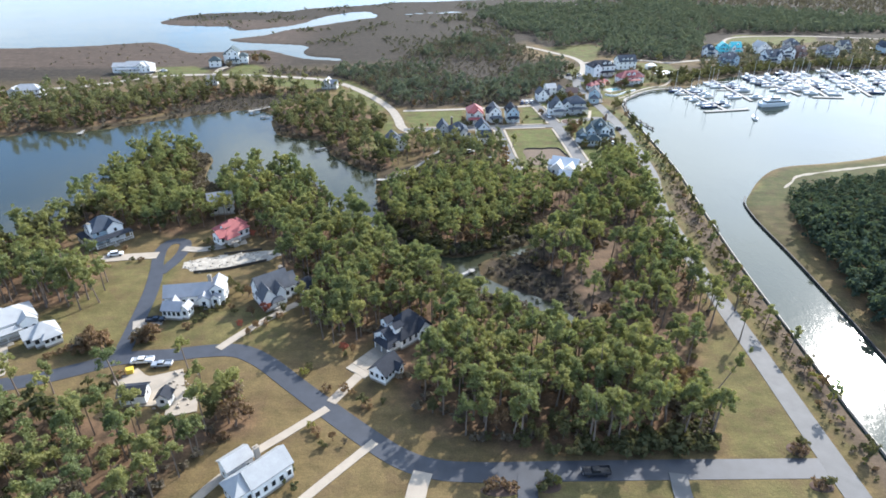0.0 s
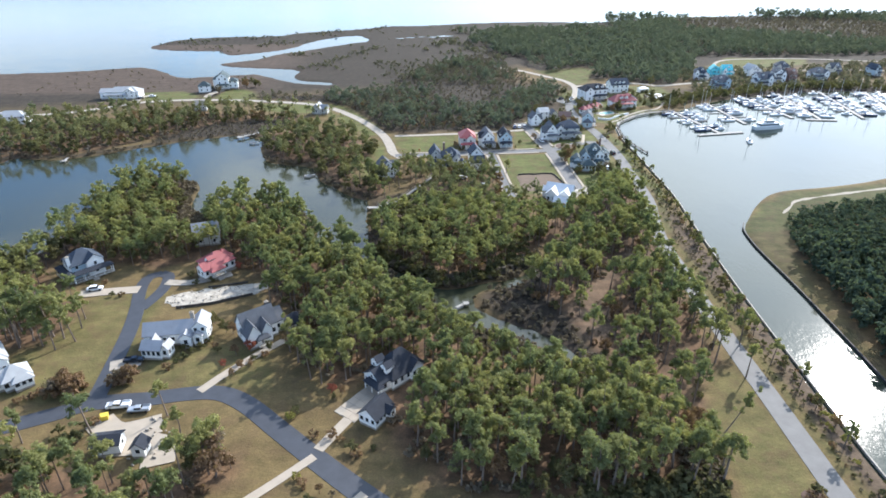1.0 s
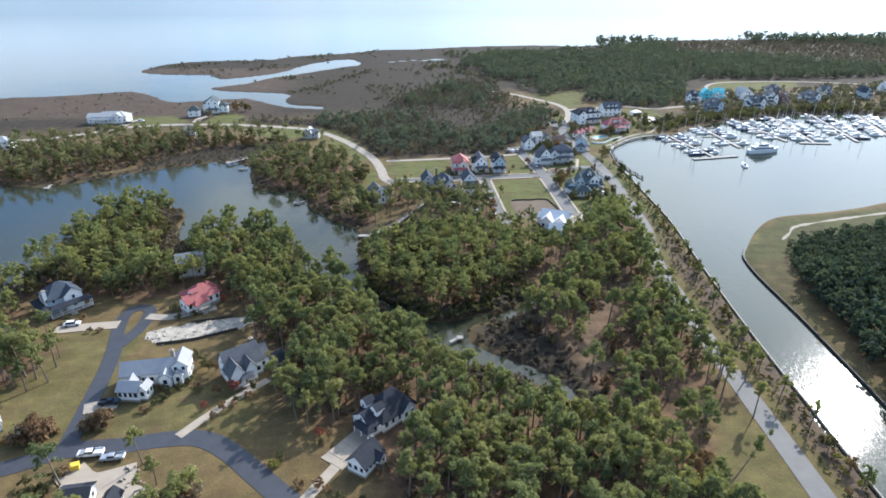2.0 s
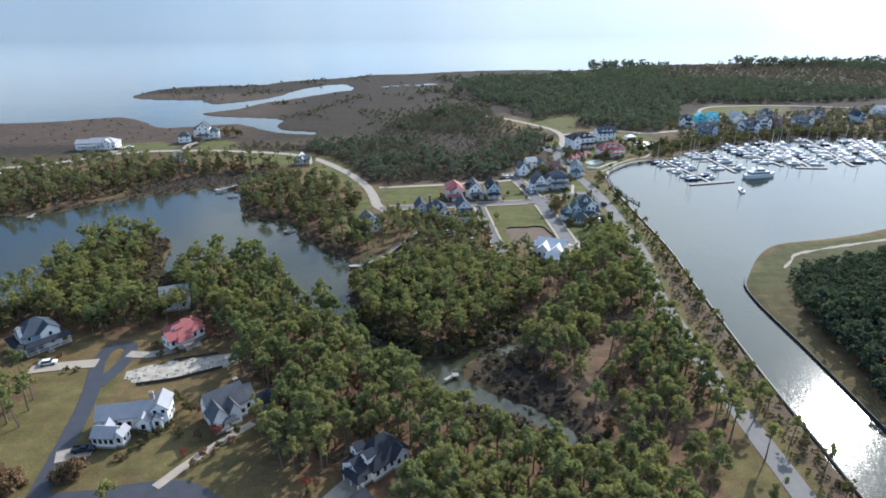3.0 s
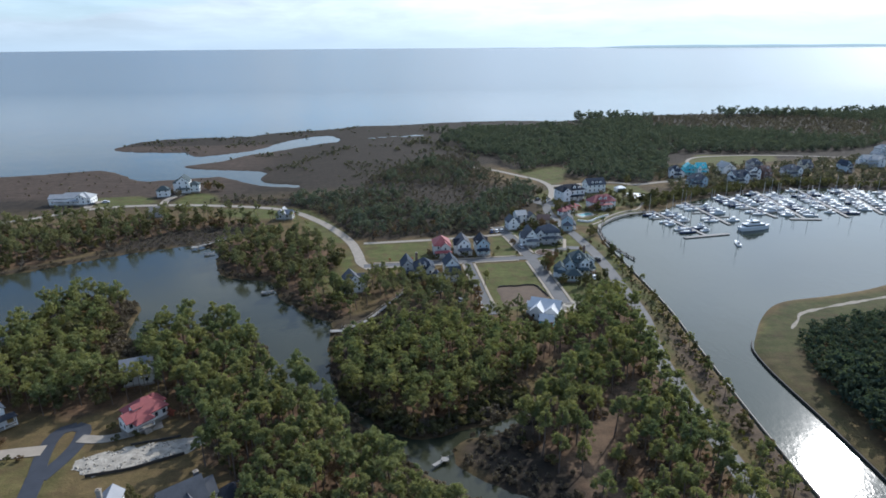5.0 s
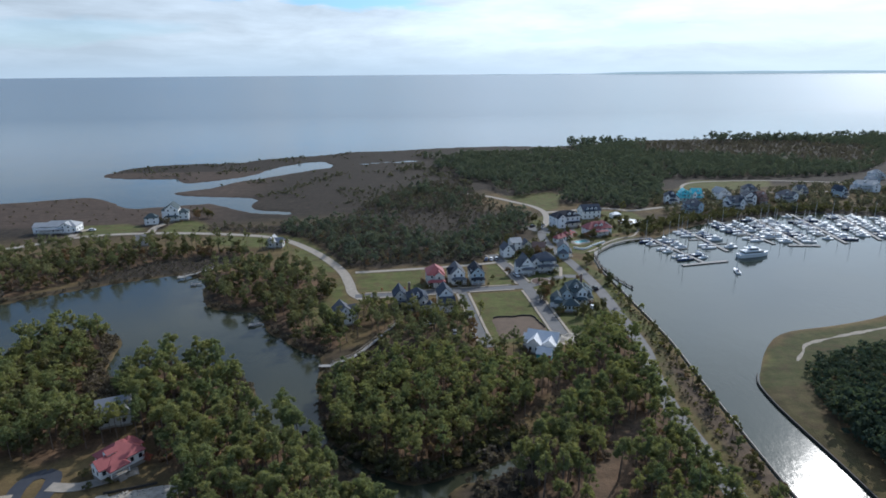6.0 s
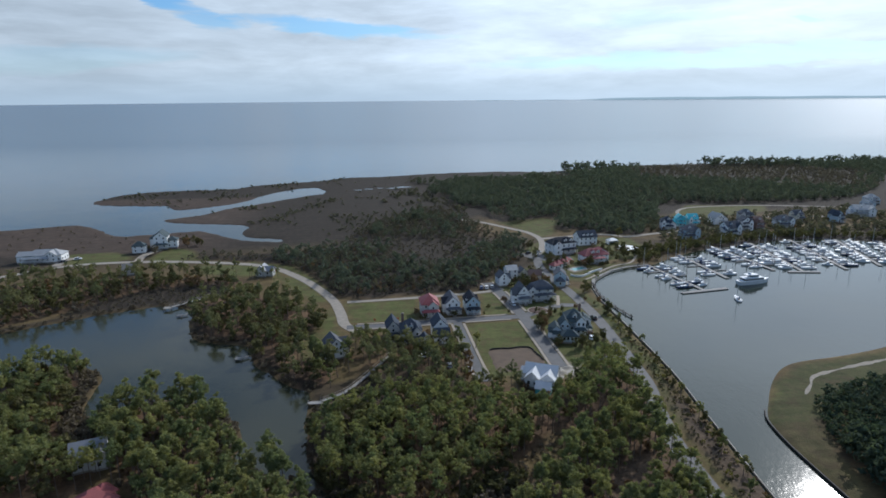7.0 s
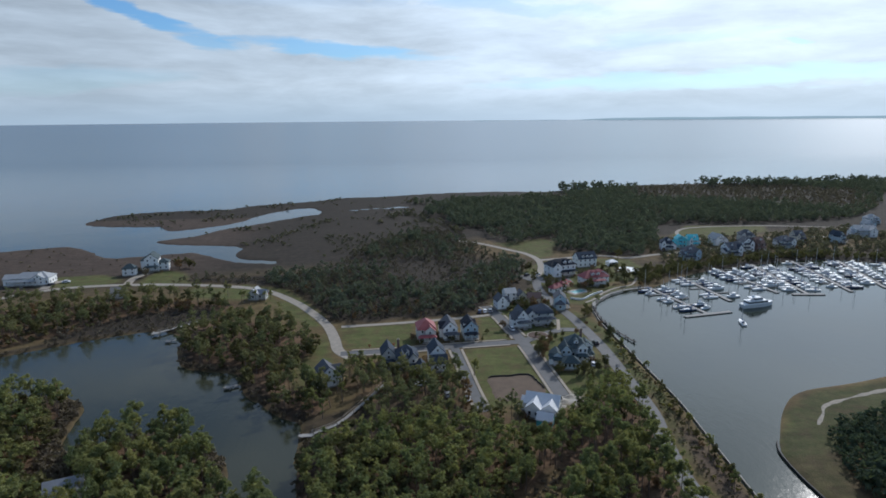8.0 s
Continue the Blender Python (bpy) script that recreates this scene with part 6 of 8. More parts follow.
def dock(label, a, b, wide=2.2, fingers=True, head=0.0, berths=(1, 1), step=5.3, first=6.0):
    """A floating walkway from a to b with finger piers, piles and boats on both sides."""
    a, b = Vector((*a, 0)), Vector((*b, 0))
    way = (b - a).normalized()
    side = Vector((-way.y, way.x, 0))
    angle = math.degrees(math.atan2(way.y, way.x))
    ob = thing("floating_dock", pose(a.x, a.y, LEVEL, 0, 0, angle), label, "dock", "docks of the marina")
    length = (b - a).length
    part("walkway", Mesh().box(length / 2, 0, 0.15, length, wide, 0.35), DECK, ob)
    if head:
        part("t_head", Mesh().box(length, 0, 0.152, 2.4, head, 0.35), DECK, ob)
    n = int((length - first) / step)
    for k in range(n):
        u = first + k * step
        for s, on in ((1, berths[0]), (-1, berths[1])):
            if not on:
                continue
            if fingers and k % 2 == 0:
                part("finger_pier", Mesh().box(u - step / 2, s * (wide / 2 + 4.0), 0.16, 0.9, 8.0, 0.28), DECK, ob)
                p = part("mooring_post", PILE, None, ob)
                p.matrix_local = pose(u - step / 2, s * (wide / 2 + 8.2), 0)
            if rng.uniform() < 0.76:
                p = a + way * (u + rng.uniform(-0.4, 0.4)) + side * s * (wide / 2 + 5.0 + rng.uniform(-0.5, 0.8))
                pick = int(rng.choice(6, p=(0.17, 0.10, 0.34, 0.15, 0.16, 0.08)))
                moor(pick, p.x, p.y, angle + 90 * s + (180 if rng.uniform() < 0.4 else 0) + rng.normal() * 2)
    return ob


dock("long floating dock with finger piers and a T-head", (157.5, 399), (167.3, 346), head=28.0, first=8)
dock("floating dock lined with motor boats", (188, 419), (191, 366), first=8)
dock("floating dock packed with motor yachts", (221, 435), (226.5, 378), first=6)
dock("long floating dock with a short T-head", (251, 444), (241.5, 373), head=18, first=9, step=4.9)
dock("outer floating dock crowded with boats", (284, 450), (269.5, 375), first=8)
dock("floating dock near the marina's far end", (316, 447), (295, 380), first=8)
dock("short floating pontoon with cruisers", (342, 438), (322, 384), first=8)
for i in fresh.copy():
    moor(i, 300 + 8 * i, 372, 20)
yacht = thing("motor_yacht", pose(200.5, 356.6, LEVEL, 0, 0, 10), "large white three-deck motor yacht at the dock's end", "motor yacht")
part("hull", hull_mesh(20, 5.2, 2.0), HULL, yacht)
part("main_deck_house", Mesh().box(-1.0, 0, 1.95, 12.5, 4.2, 1.6, 0, 0.93), HULL, yacht)
part("saloon_window_band", Mesh().box(-1.0, 0, 2.5, 12.2, 4.22, 0.65, 0, 0.985), GLASS, yacht, "dark band of saloon windows")
part("upper_deck", Mesh().box(-2.0, 0, 3.55, 11.0, 4.4, 0.16), HULL, yacht)
part("pilot_house", Mesh().box(-0.5, 0, 3.7, 5.0, 3.3, 1.5, 0, 0.85), HULL, yacht)
part("pilot_window_band", Mesh().box(-0.5, 0, 4.2, 4.9, 3.25, 0.6, 0, 0.95), GLASS, yacht)
part("hard_top", Mesh().box(-2.5, 0, 5.25, 6.0, 3.4, 0.14), HULL, yacht)
part("radar_arch", Mesh().box(-3.0, 0, 5.39, 0.6, 2.2, 0.9, 0, 0.6), HULL, yacht)
part("bow_rail", Mesh().box(6.0, 1.6, 3.2, 6.0, 0.05, 0.05, -0.25).box(6.0, -1.6, 3.2, 6.0, 0.05, 0.05, 0.25), ALLOY, yacht)
lone = sail_boat(9, "small white sailing boat anchored alone in the harbour", "")
lone.matrix_world = pose(176.9, 331.5, LEVEL, 0, 0, 75)

# ---- piers and boardwalks ----


def pier(label, pts, wide=1.8, top=0.75, name="pier", platform=None, rails=True, boards=None):
    line = smooth_line(pts, 4)
    ob = thing(name, pose(0, 0, 0), label, "pier")
    part("deck", ribbon(line, wide, top, 0.18), boards or DECK, ob)
    for s in (-1, 1) if rails else ():
        d = np.gradient(line, axis=0)
        d /= np.linalg.norm(d, axis=1, keepdims=True)
        rail = line + np.stack((-d[:, 1], d[:, 0]), 1) * s * (wide / 2 - 0.08)
        part("handrail", ribbon(rail, 0.1, top + 1.0, 0.1), TIMBER, ob)
        for p in rail[::2]:
            part("post", Mesh().box(p[0], p[1], -1.8, 0.2, 0.2, top + 2.8), TIMBER, ob)
    if platform:
        x, y, sx, sy = platform
        part("platform", Mesh().box(x, y, top - 0.16, sx, sy, 0.2), DECK, ob)
        for a in (-0.45, 0.45):
            for b in (-0.45, 0.45):
                part("post", Mesh().box(x + a * sx, y + b * sy, -1.8, 0.2, 0.2, top + 2.2), TIMBER, ob)
    return ob


pier("long weathered timber pier reaching into the lagoon", [(-106.5, 348), (-98, 356), (-89, 365)], platform=(-107.5, 347, 3.5, 3.0))
pier("grey boardwalk from the village to the lagoon dock", [(-22, 243), (-15, 248), (-10, 256), (-2, 272), (2, 280)], 1.2, platform=(-24, 242, 5.0, 2.0))
pier("small timber jetty on the creek", [(7.5, 164.5), (10, 166.5)], 1.0, 0.3, platform=(10.6, 166.8, 2.0, 1.7), rails=False)
pier("short private jetty at the wooded point", [(-55, 285), (-58, 283)], 1.2, 0.2, platform=(-58.6, 283, 2.6, 2.2), rails=False)
pier("little jetty under the lagoon trees", [(-95, 338), (-98, 337)], 1.2, 0.2, platform=(-98.6, 337, 2.4, 2.2), rails=False)
pier("small jetty on the lagoon's north shore", [(-188, 316), (-187, 310)], 1.2, 0.2, platform=(-187, 309.5, 2.6, 2.2), rails=False)
pier("curved timber promenade round the harbour's corner", [(112.5, 362.5), (114.5, 369), (121, 377), (131, 386.5), (143, 393.3), (157, 396)], 1.7, 0.4, "boardwalk")
breakwater = pier("low harbour breakwater of dark timber beside the quay", [(113, 363), (110.5, 352), (110, 340), (111, 326), (114, 311)], 1.0, 0.2, "breakwater", rails=False, boards=DARK_TIMBER)
for k, p in enumerate(smooth_line([(113, 363), (110.5, 352), (110, 340), (111, 326), (114, 311)], 3.0)):
    part("post", Mesh().box(p[0] + (0.5 if k % 2 else -0.5), p[1], -1.8, 0.35, 0.35, 2.6), DARK_TIMBER, breakwater)

# ---- pool and garden things of the club ----
POOL_WATER = surface("pool_water", (0.17, 0.42, 0.41), 0.08, 0.1, 0.5, 2.0)
pool = thing("swimming_pool", pose(113.5, 393.5, 0, 0, 0, 25), "turquoise swimming pool with pale paved edge", "swimming pool")
part("pool_deck", Mesh().box(0, 0, -0.1, 14, 9, 0.2), CONCRETE, pool)
part("pool_edge", Mesh().box(0, 0, 0.1, 9.4, 4.9, 0.08), TRIM, pool)
part("pool_water", Mesh().box(0, 0, 0.14, 8.8, 4.3, 0.06), POOL_WATER, pool)
tent = thing("round_plaza", pose(161.5, 440, 0), "round white paved plaza beside the marina", "plaza")
part("paving", Mesh().tube([(0, 0, -0.2, 7.6), (0, 0, 0.12, 7.6), (0, 0, 0.14, 7.3)], 28), TRIM, tent)
part("kerb", Mesh().tube([(0, 0, 0.14, 1.6), (0, 0, 0.6, 1.5), (0, 0, 0.62, 1.2)], 16), CONCRETE, tent)
RED_CLOTH = surface("red_canvas", (0.36, 0.055, 0.05), 0.85, 0.15, 1.0, 6.0)
for k, (px, py) in enumerate(((103.5, 404.0), (106.0, 406.6), (108.6, 409.2), (111.2, 411.6), (106.8, 402.6), (109.6, 405.2), (112.4, 408.0), (119.6, 403.4), (121.6, 401.0))):
    shade = thing("parasol", pose(px, py, 0.1, 0, 0, 17 * k), "red canvas parasol beside the swimming pool", "parasol", "parasols by the pool")
    part("pole", Mesh().tube([(0, 0, 0, 0.05), (0, 0, 2.6, 0.04)], 6), TRIM, shade)
    part("canopy", Mesh().tube([(0, 0, 2.05, 1.5), (0, 0, 2.1, 1.5), (0, 0, 2.7, 0.05)], 8), RED_CLOTH, shade)
    part("base", Mesh().tube([(0, 0, 0, 0.3), (0, 0, 0.1, 0.28)], 8), CONCRETE, shade)
deck = thing("pool_terrace", pose(107.5, 407.0, 0, 0, 0, 47), "reddish brick-paved terrace beside the pool", "terrace")
part("paving", Mesh().box(0, 0, -0.1, 15, 9, 0.18), surface("red_paving", (0.24, 0.15, 0.12), 0.9, 0.2, 0.8, 5.0), deck)
part("kerb", Mesh().box(0, -4.6, -0.1, 15.2, 0.25, 0.28), CONCRETE, deck)
single("garden_wall", ribbon(smooth_line([(105.0, 380.5), (107.5, 378), (111.5, 377.8), (118, 384.2), (123, 388.2), (127, 390.4)], 1.0), 0.35, 0.95, 1.1), WHITE, "low curved white garden wall above the harbour", "wall", kind="structure")
marquee = thing("marquee", pose(156.0, 453.5, 0, 0, 0, 15), "small white canvas marquee on the club lawn", "tent")
part("canopy", hip(7.0, 4.6, 2.4, 1.4, 0.1), TRIM, marquee)
part("side_wall", Mesh().box(0, 2.2, 0, 6.8, 0.08, 2.4).box(-3.4, 0, 0, 0.08, 4.4, 2.4).box(3.4, 0, 0, 0.08, 4.4, 2.4), TRIM, marquee)
MULCH = surface("bark_mulch", (0.085, 0.052, 0.038), 0.95, 0.3, 1.2, 8.0, bump=0.05)
for px, py, rx, ry in ((12.0, 82.4, 4.0, 1.5), (21.6, 83.2, 2.6, 1.6), (76.2, 92.2, 2.4, 1.8), (76.0, 82.6, 2.4, 1.5)):
    bed = thing("planting_bed", pose(px, py, 0) @ Matrix.Diagonal((rx, ry, 1, 1)), "mulched planting bed beside the lane", "flower bed", "mulched beds along the lane")
    part("mulch", Mesh().tube([(0, 0, -0.2, 1.0), (0, 0, 0.02, 1.0), (0, 0, 0.12, 0.8)], 20), MULCH, bed)
skip = thing("site_container", pose(-76.9, 118.6, 0, 0, 0, 20), "small yellow site container beside the lane", "container")
YELLOW = surface("yellow_paint", (0.65, 0.47, 0.05), 0.6, 0.15, 1.0, 5.0)
part("tub", Mesh().box(0, 0, 0.15, 1.6, 1.3, 1.2, 0, 1.1), YELLOW, skip)
part("rim", Mesh().box(0, 0, 1.35, 1.85, 1.5, 0.1), YELLOW, skip)
part("skid", Mesh().box(0, 0.5, 0, 1.6, 0.15, 0.16).box(0, -0.5, 0, 1.6, 0.15, 0.16), DARK_TIMBER, skip)

fence = thing("garden_fence", pose(87.6, 267.6, 0, 0, 0, 12), "white picket fence behind the teal house", "fence")
for k in range(6):
    part("post", Mesh().box(-6.5 + 2.6 * k, 0, -0.1, 0.16, 0.16, 1.35), TRIM, fence)
for k in range(5):
    panel = Mesh().box(-5.2 + 2.6 * k, 0, 0.95, 2.44, 0.05, 0.1).box(-5.2 + 2.6 * k, 0, 0.25, 2.44, 0.05, 0.1)
    for j in range(9):
        panel.box(-6.24 + 2.6 * k + 0.26 * j, 0.04, 0.1, 0.11, 0.03, 1.05)
    part("panel", panel, TRIM, fence)
island_bed = thing("planted_island", pose(72.5, 324.5, 0, 0, 0, 8), "planted traffic island with a pale kerb and red shrubs", "flower bed")
part("kerb", Mesh().tube([(0, 0, -0.1, 5.2), (0, 0, 0.2, 5.2), (0, 0, 0.22, 4.9)], 28), CONCRETE, island_bed)
part("mulch", Mesh().tube([(0, 0, 0.1, 4.7), (0, 0, 0.26, 4.6), (0, 0, 0.3, 3.6)], 28), MULCH, island_bed)

# ---- paved yard of the dark-roofed house: concrete slabs with open joints ----
yard = tagged(new("driveway_pad", Mesh().box(0, 0, 0.0, 10.7, 6.6, 0.10).data("driveway_pad", GRAVEL)), "pale concrete slab yard between house and garage", "driveway", kind="structure")
yard.matrix_world = pose(-17.6, 122.0, 0.0, 0, 0, 52)
SLAB = bevelled(Mesh().box(0, 0, 0, 2.0, 2.02, 0.09).data("slab", CONCRETE), 0.02)
for i in range(5):
    for j in range(3):
        if (i, j) != (0, 2):
            part("slab", SLAB, None, yard).matrix_local = pose(-4.24 + i * 2.12, -2.14 + j * 2.14, 0.08)

def sand_heap(x, y, rx, ry, high):
    m = Mesh()
    m.v.append((0, 0, high))
    for f, z in ((0.35, 0.82), (0.7, 0.35), (1.0, 0.0)):
        m.v += [(rx * f * math.cos(a) * (1 + 0.15 * math.sin(3 * a + f)), ry * f * math.sin(a) * (1 + 0.12 * math.cos(2 * a)), high * z - 0.05) for a in np.linspace(0, 2 * math.pi, 14, endpoint=False)]
    for i in range(14):
        j = (i + 1) % 14
        m.f += [(0, 1 + i, 1 + j), (1 + i, 15 + i, 15 + j, 1 + j), (15 + i, 29 + i, 29 + j, 15 + j)]
    ob = single("sand_heap", m, SAND, "low heap of pale building sand on bare ground", "sand heap", "sand heaps by the new house")
    ob.matrix_world = pose(x, y, 0, 0, 0, 30)


for place in ((64.6, 257.6, 3.0, 2.0, 0.9), (68.4, 261.2, 2.6, 1.7, 0.7), (63.6, 253.6, 1.6, 1.2, 0.5), (49.2, 257.6, 2.2, 1.0, 0.4)):
    sand_heap(*place)

# ---- rubble and boards on the building site ----
RUBBLE = [bevelled(Mesh().box(0, 0, 0, 0.6 + 0.3 * k, 0.45, 0.25 + 0.1 * k, 0.3 * k, 0.7).data("rubble", (CONCRETE, GRAVEL, TIMBER)[k]), 0.08) for k in range(3)]
for k in range(28):
    ob = new("rubble_block", RUBBLE[k % 3])
    ob.matrix_world = pose(rng.uniform(-66, -57.5), rng.uniform(104, 119), 0.2, rng.uniform(-6, 6), rng.uniform(-6, 6), rng.uniform(0, 180))
    tagged(ob, "broken pale building rubble on concrete", "rubble", "rubble on the building site")

# ---- planting: single trees and bushes in gardens and along the canal ----
GARDEN = "garden shrubs"
for px, py, s in ((-62.7, 119.5, 0.8), (-77.8, 114.0, 0.85), (-57.4, 113.4, 0.6), (84.2, 152.6, 0.8), (84.8, 143.5, 0.75), (91.0, 151.5, 0.5), (89.0, 134.6, 0.55), (91.5, 125.4, 0.55), (90.5, 159.5, 0.5), (92.5, 180.6, 0.5), (95.5, 200.0, 0.45), (97.5, 217.4, 0.5), (80.0, 129.5, 0.75),
                  (36.4, 283.0, 0.6), (30.0, 279.5, 0.6), (-100.0, 111.0, 0.8), (-107.0, 110.5, 0.75), (104.0, 303.1, 0.4), (113.0, 360.5, 0.55), (100.5, 291, 0.4), (-92, 111.5, 0.7)):
    plant("pine", px, py, s, "lone pine standing on open grass")
for px, py, s in ((95.1, 423.8, 0.7), (81.1, 379.0, 0.85), (98.2, 407.4, 0.6), (152.4, 424.3, 0.9), (166.8, 422.6, 0.85), (151.2, 414.8, 0.8), (167.9, 472.0, 0.8), (103.7, 350.5, 0.7), (105.2, 318.4, 0.55), (69.8, 307.3, 0.8), (66.4, 299.5, 0.75), (158.0, 418.0, 0.8), (172.0, 428.0, 0.8), (140.0, 421.0, 0.6), (123.5, 399.5, 0.5)):
    plant("oak", px, py, s * 1.25)
for px, py, s in ((-24.5, 272.5, 0.7), (-20, 271, 0.75), (-27.5, 276, 0.7), (-16.5, 273.5, 0.65), (-29, 281, 0.7), (-14.5, 277.5, 0.6), (-22, 268, 0.65), (-18, 262, 0.6), (-24, 259, 0.6), (-14, 266, 0.55), (-27, 264, 0.6), (-20, 254, 0.55), (-76.5, 394, 0.5), (-70, 393, 0.55), (-66, 396, 0.5), (-79, 398, 0.5), (-73, 391, 0.5), (-63, 398.5, 0.45)):
    plant("pine", px, py, s, "pine shading a house by the lagoon")
for px, py, s in ((-101.5, 157, 0.85), (-100, 150.5, 0.8), (-104, 152, 0.9), (-106, 157.5, 0.85), (-108, 148.5, 0.9), (-110, 154, 0.9), (-115, 150, 0.85), (-103.5, 146.5, 0.8), (-118, 156, 0.95), (-121, 163, 0.95), (-112, 158, 0.85), (-103, 162, 0.7)):
    plant("pine", px, py, s, "tall pine at the edge of the lawn")
lean = plant("pine", 64.2, 108.5, 0.62, "slender leaning pine on the open lawn", 3)
lean.matrix_world = pose(64.2, 108.5, -0.1, 0, 38, 25) @ Matrix.Diagonal((0.6, 0.6, 0.9, 1))
for px, py, s, kind in ((-88.2, 129.6, 0.72, "rust"), (-90.8, 128.4, 0.85, "rust"), (-93.8, 127.2, 0.8, "bare"), (-88.9, 126.8, 0.66, "rust"), (-92.0, 130.8, 0.75, "rust"), (-77.0, 132.2, 0.78, "rust"), (-79.8, 131.0, 0.7, "bare"), (-78.4, 133.4, 0.6, "rust"), (-49.4, 144.2, 0.62, "red"), (-53.0, 142.8, 0.5, "rust"), (-54.8, 137.4, 0.34, "red"), (-50.0, 136.4, 0.34, "rust"), (-51.6, 133.8, 0.36, "rust"), (-56.6, 152.7, 0.6, "rust"), (-58.8, 153.6, 0.5, "oak"), (-48.0, 137.8, 0.3, "rust"), (-39.8, 146.6, 0.55, "rust"), (-36.5, 143.0, 0.6, "rust"), (-33.5, 137.5, 0.6, "bare"), (-24.6, 126.0, 0.45, "red"), (-44.5, 144.5, 0.5, "oak"),
                        (-22.2, 126.2, 0.40, "rust"), (-24.0, 124.0, 0.35, "oak"), (-47.4, 104.4, 0.8, "bare"), (-43.0, 102.8, 0.5, "rust"), (-45.5, 100.5, 1.3, "rust"), (-50.5, 102.5, 1.25, "oak"), (-47.0, 106.5, 1.1, "bare"), (-48.8, 106.0, 0.8, "rust"), (-52.6, 105.6, 0.75, "oak"), (-65.5, 191.0, 0.5, "red"), (-63.5, 158.0, 0.55, "oak"), (-61.0, 155.6, 0.5, "oak"), (-23.1, 95.8, 0.36, "rust"), (-20.4, 94.6, 0.3, "bare"),
                        (93.0, 107.0, 0.42, "gold"), (92.0, 111.5, 0.5, "rust"), (95.0, 165.0, 0.45, "rust"), (94.0, 173.0, 0.5, "oak"), (97.5, 190.0, 0.5, "oak"), (98.5, 207.0, 0.5, "rust"), (99.5, 228.0, 0.5, "oak"), (101.5, 243.0, 0.45, "oak"), (103.0, 259.0, 0.5, "oak"), (104.0, 316.0, 0.5, "oak"), (104.5, 331.0, 0.5, "rust"), (107.0, 352.0, 0.6, "oak"),
                        (16.6, 319.8, 0.32, "red"), (5.1, 318.8, 0.25, "red"), (-5.6, 318.5, 0.25, "red"), (13.6, 324, 0.5, "rust"), (25.6, 327, 0.42, "rust"), (36.4, 319.8, 0.32, "oak"), (57.7, 322.4, 0.3, "oak"), (45.6, 320.5, 0.3, "oak"), (69.5, 301.0, 0.75, "rust"), (67.8, 297.0, 0.5, "rust"), (70.4, 281.0, 0.7, "oak"), (76.0, 277.0, 0.75, "oak"), (80.0, 272.0, 0.9, "oak"), (86.5, 271.0, 0.8, "oak"), (88.0, 278.5, 0.7, "bare"), (91.0, 272.5, 0.7, "oak"),
                        (83.4, 321.4, 0.5, "oak"), (79.0, 318.0, 0.55, "oak"), (73.4, 310.5, 0.5, "rust"), (71.0, 322.5, 0.4, "oak"), (102.0, 330.0, 0.3, "oak"), (98.7, 335.2, 0.4, "rust"), (88.0, 385.0, 0.6, "oak"), (85.0, 365.0, 0.6, "bare"), (88.0, 350.0, 0.5, "rust"), (92.5, 417.2, 0.7, "oak"), (100.0, 412.0, 0.6, "rust"), (118.0, 388.0, 0.5, "oak"), (133.0, 398.0, 0.6, "oak"), (142.3, 408.0, 0.7, "oak"), (145.5, 402.0, 0.6, "oak"), (150.0, 416.0, 0.6, "oak"),
                        (-13.0, 302.0, 0.6, "oak"), (-8.4, 292.0, 0.8, "oak"), (-12.0, 295.0, 0.9, "bare"), (-66.0, 405.0, 0.45, "red"), (-163, 474, 0.5, "oak"), (-137.9, 490.6, 0.8, "oak"), (-133.6, 484.5, 0.9, "oak"), (-129.4, 481.2, 0.7, "oak"), (-147, 470, 0.3, "rust")):
    plant(kind, px, py, s, group=GARDEN if s < 0.45 else "")
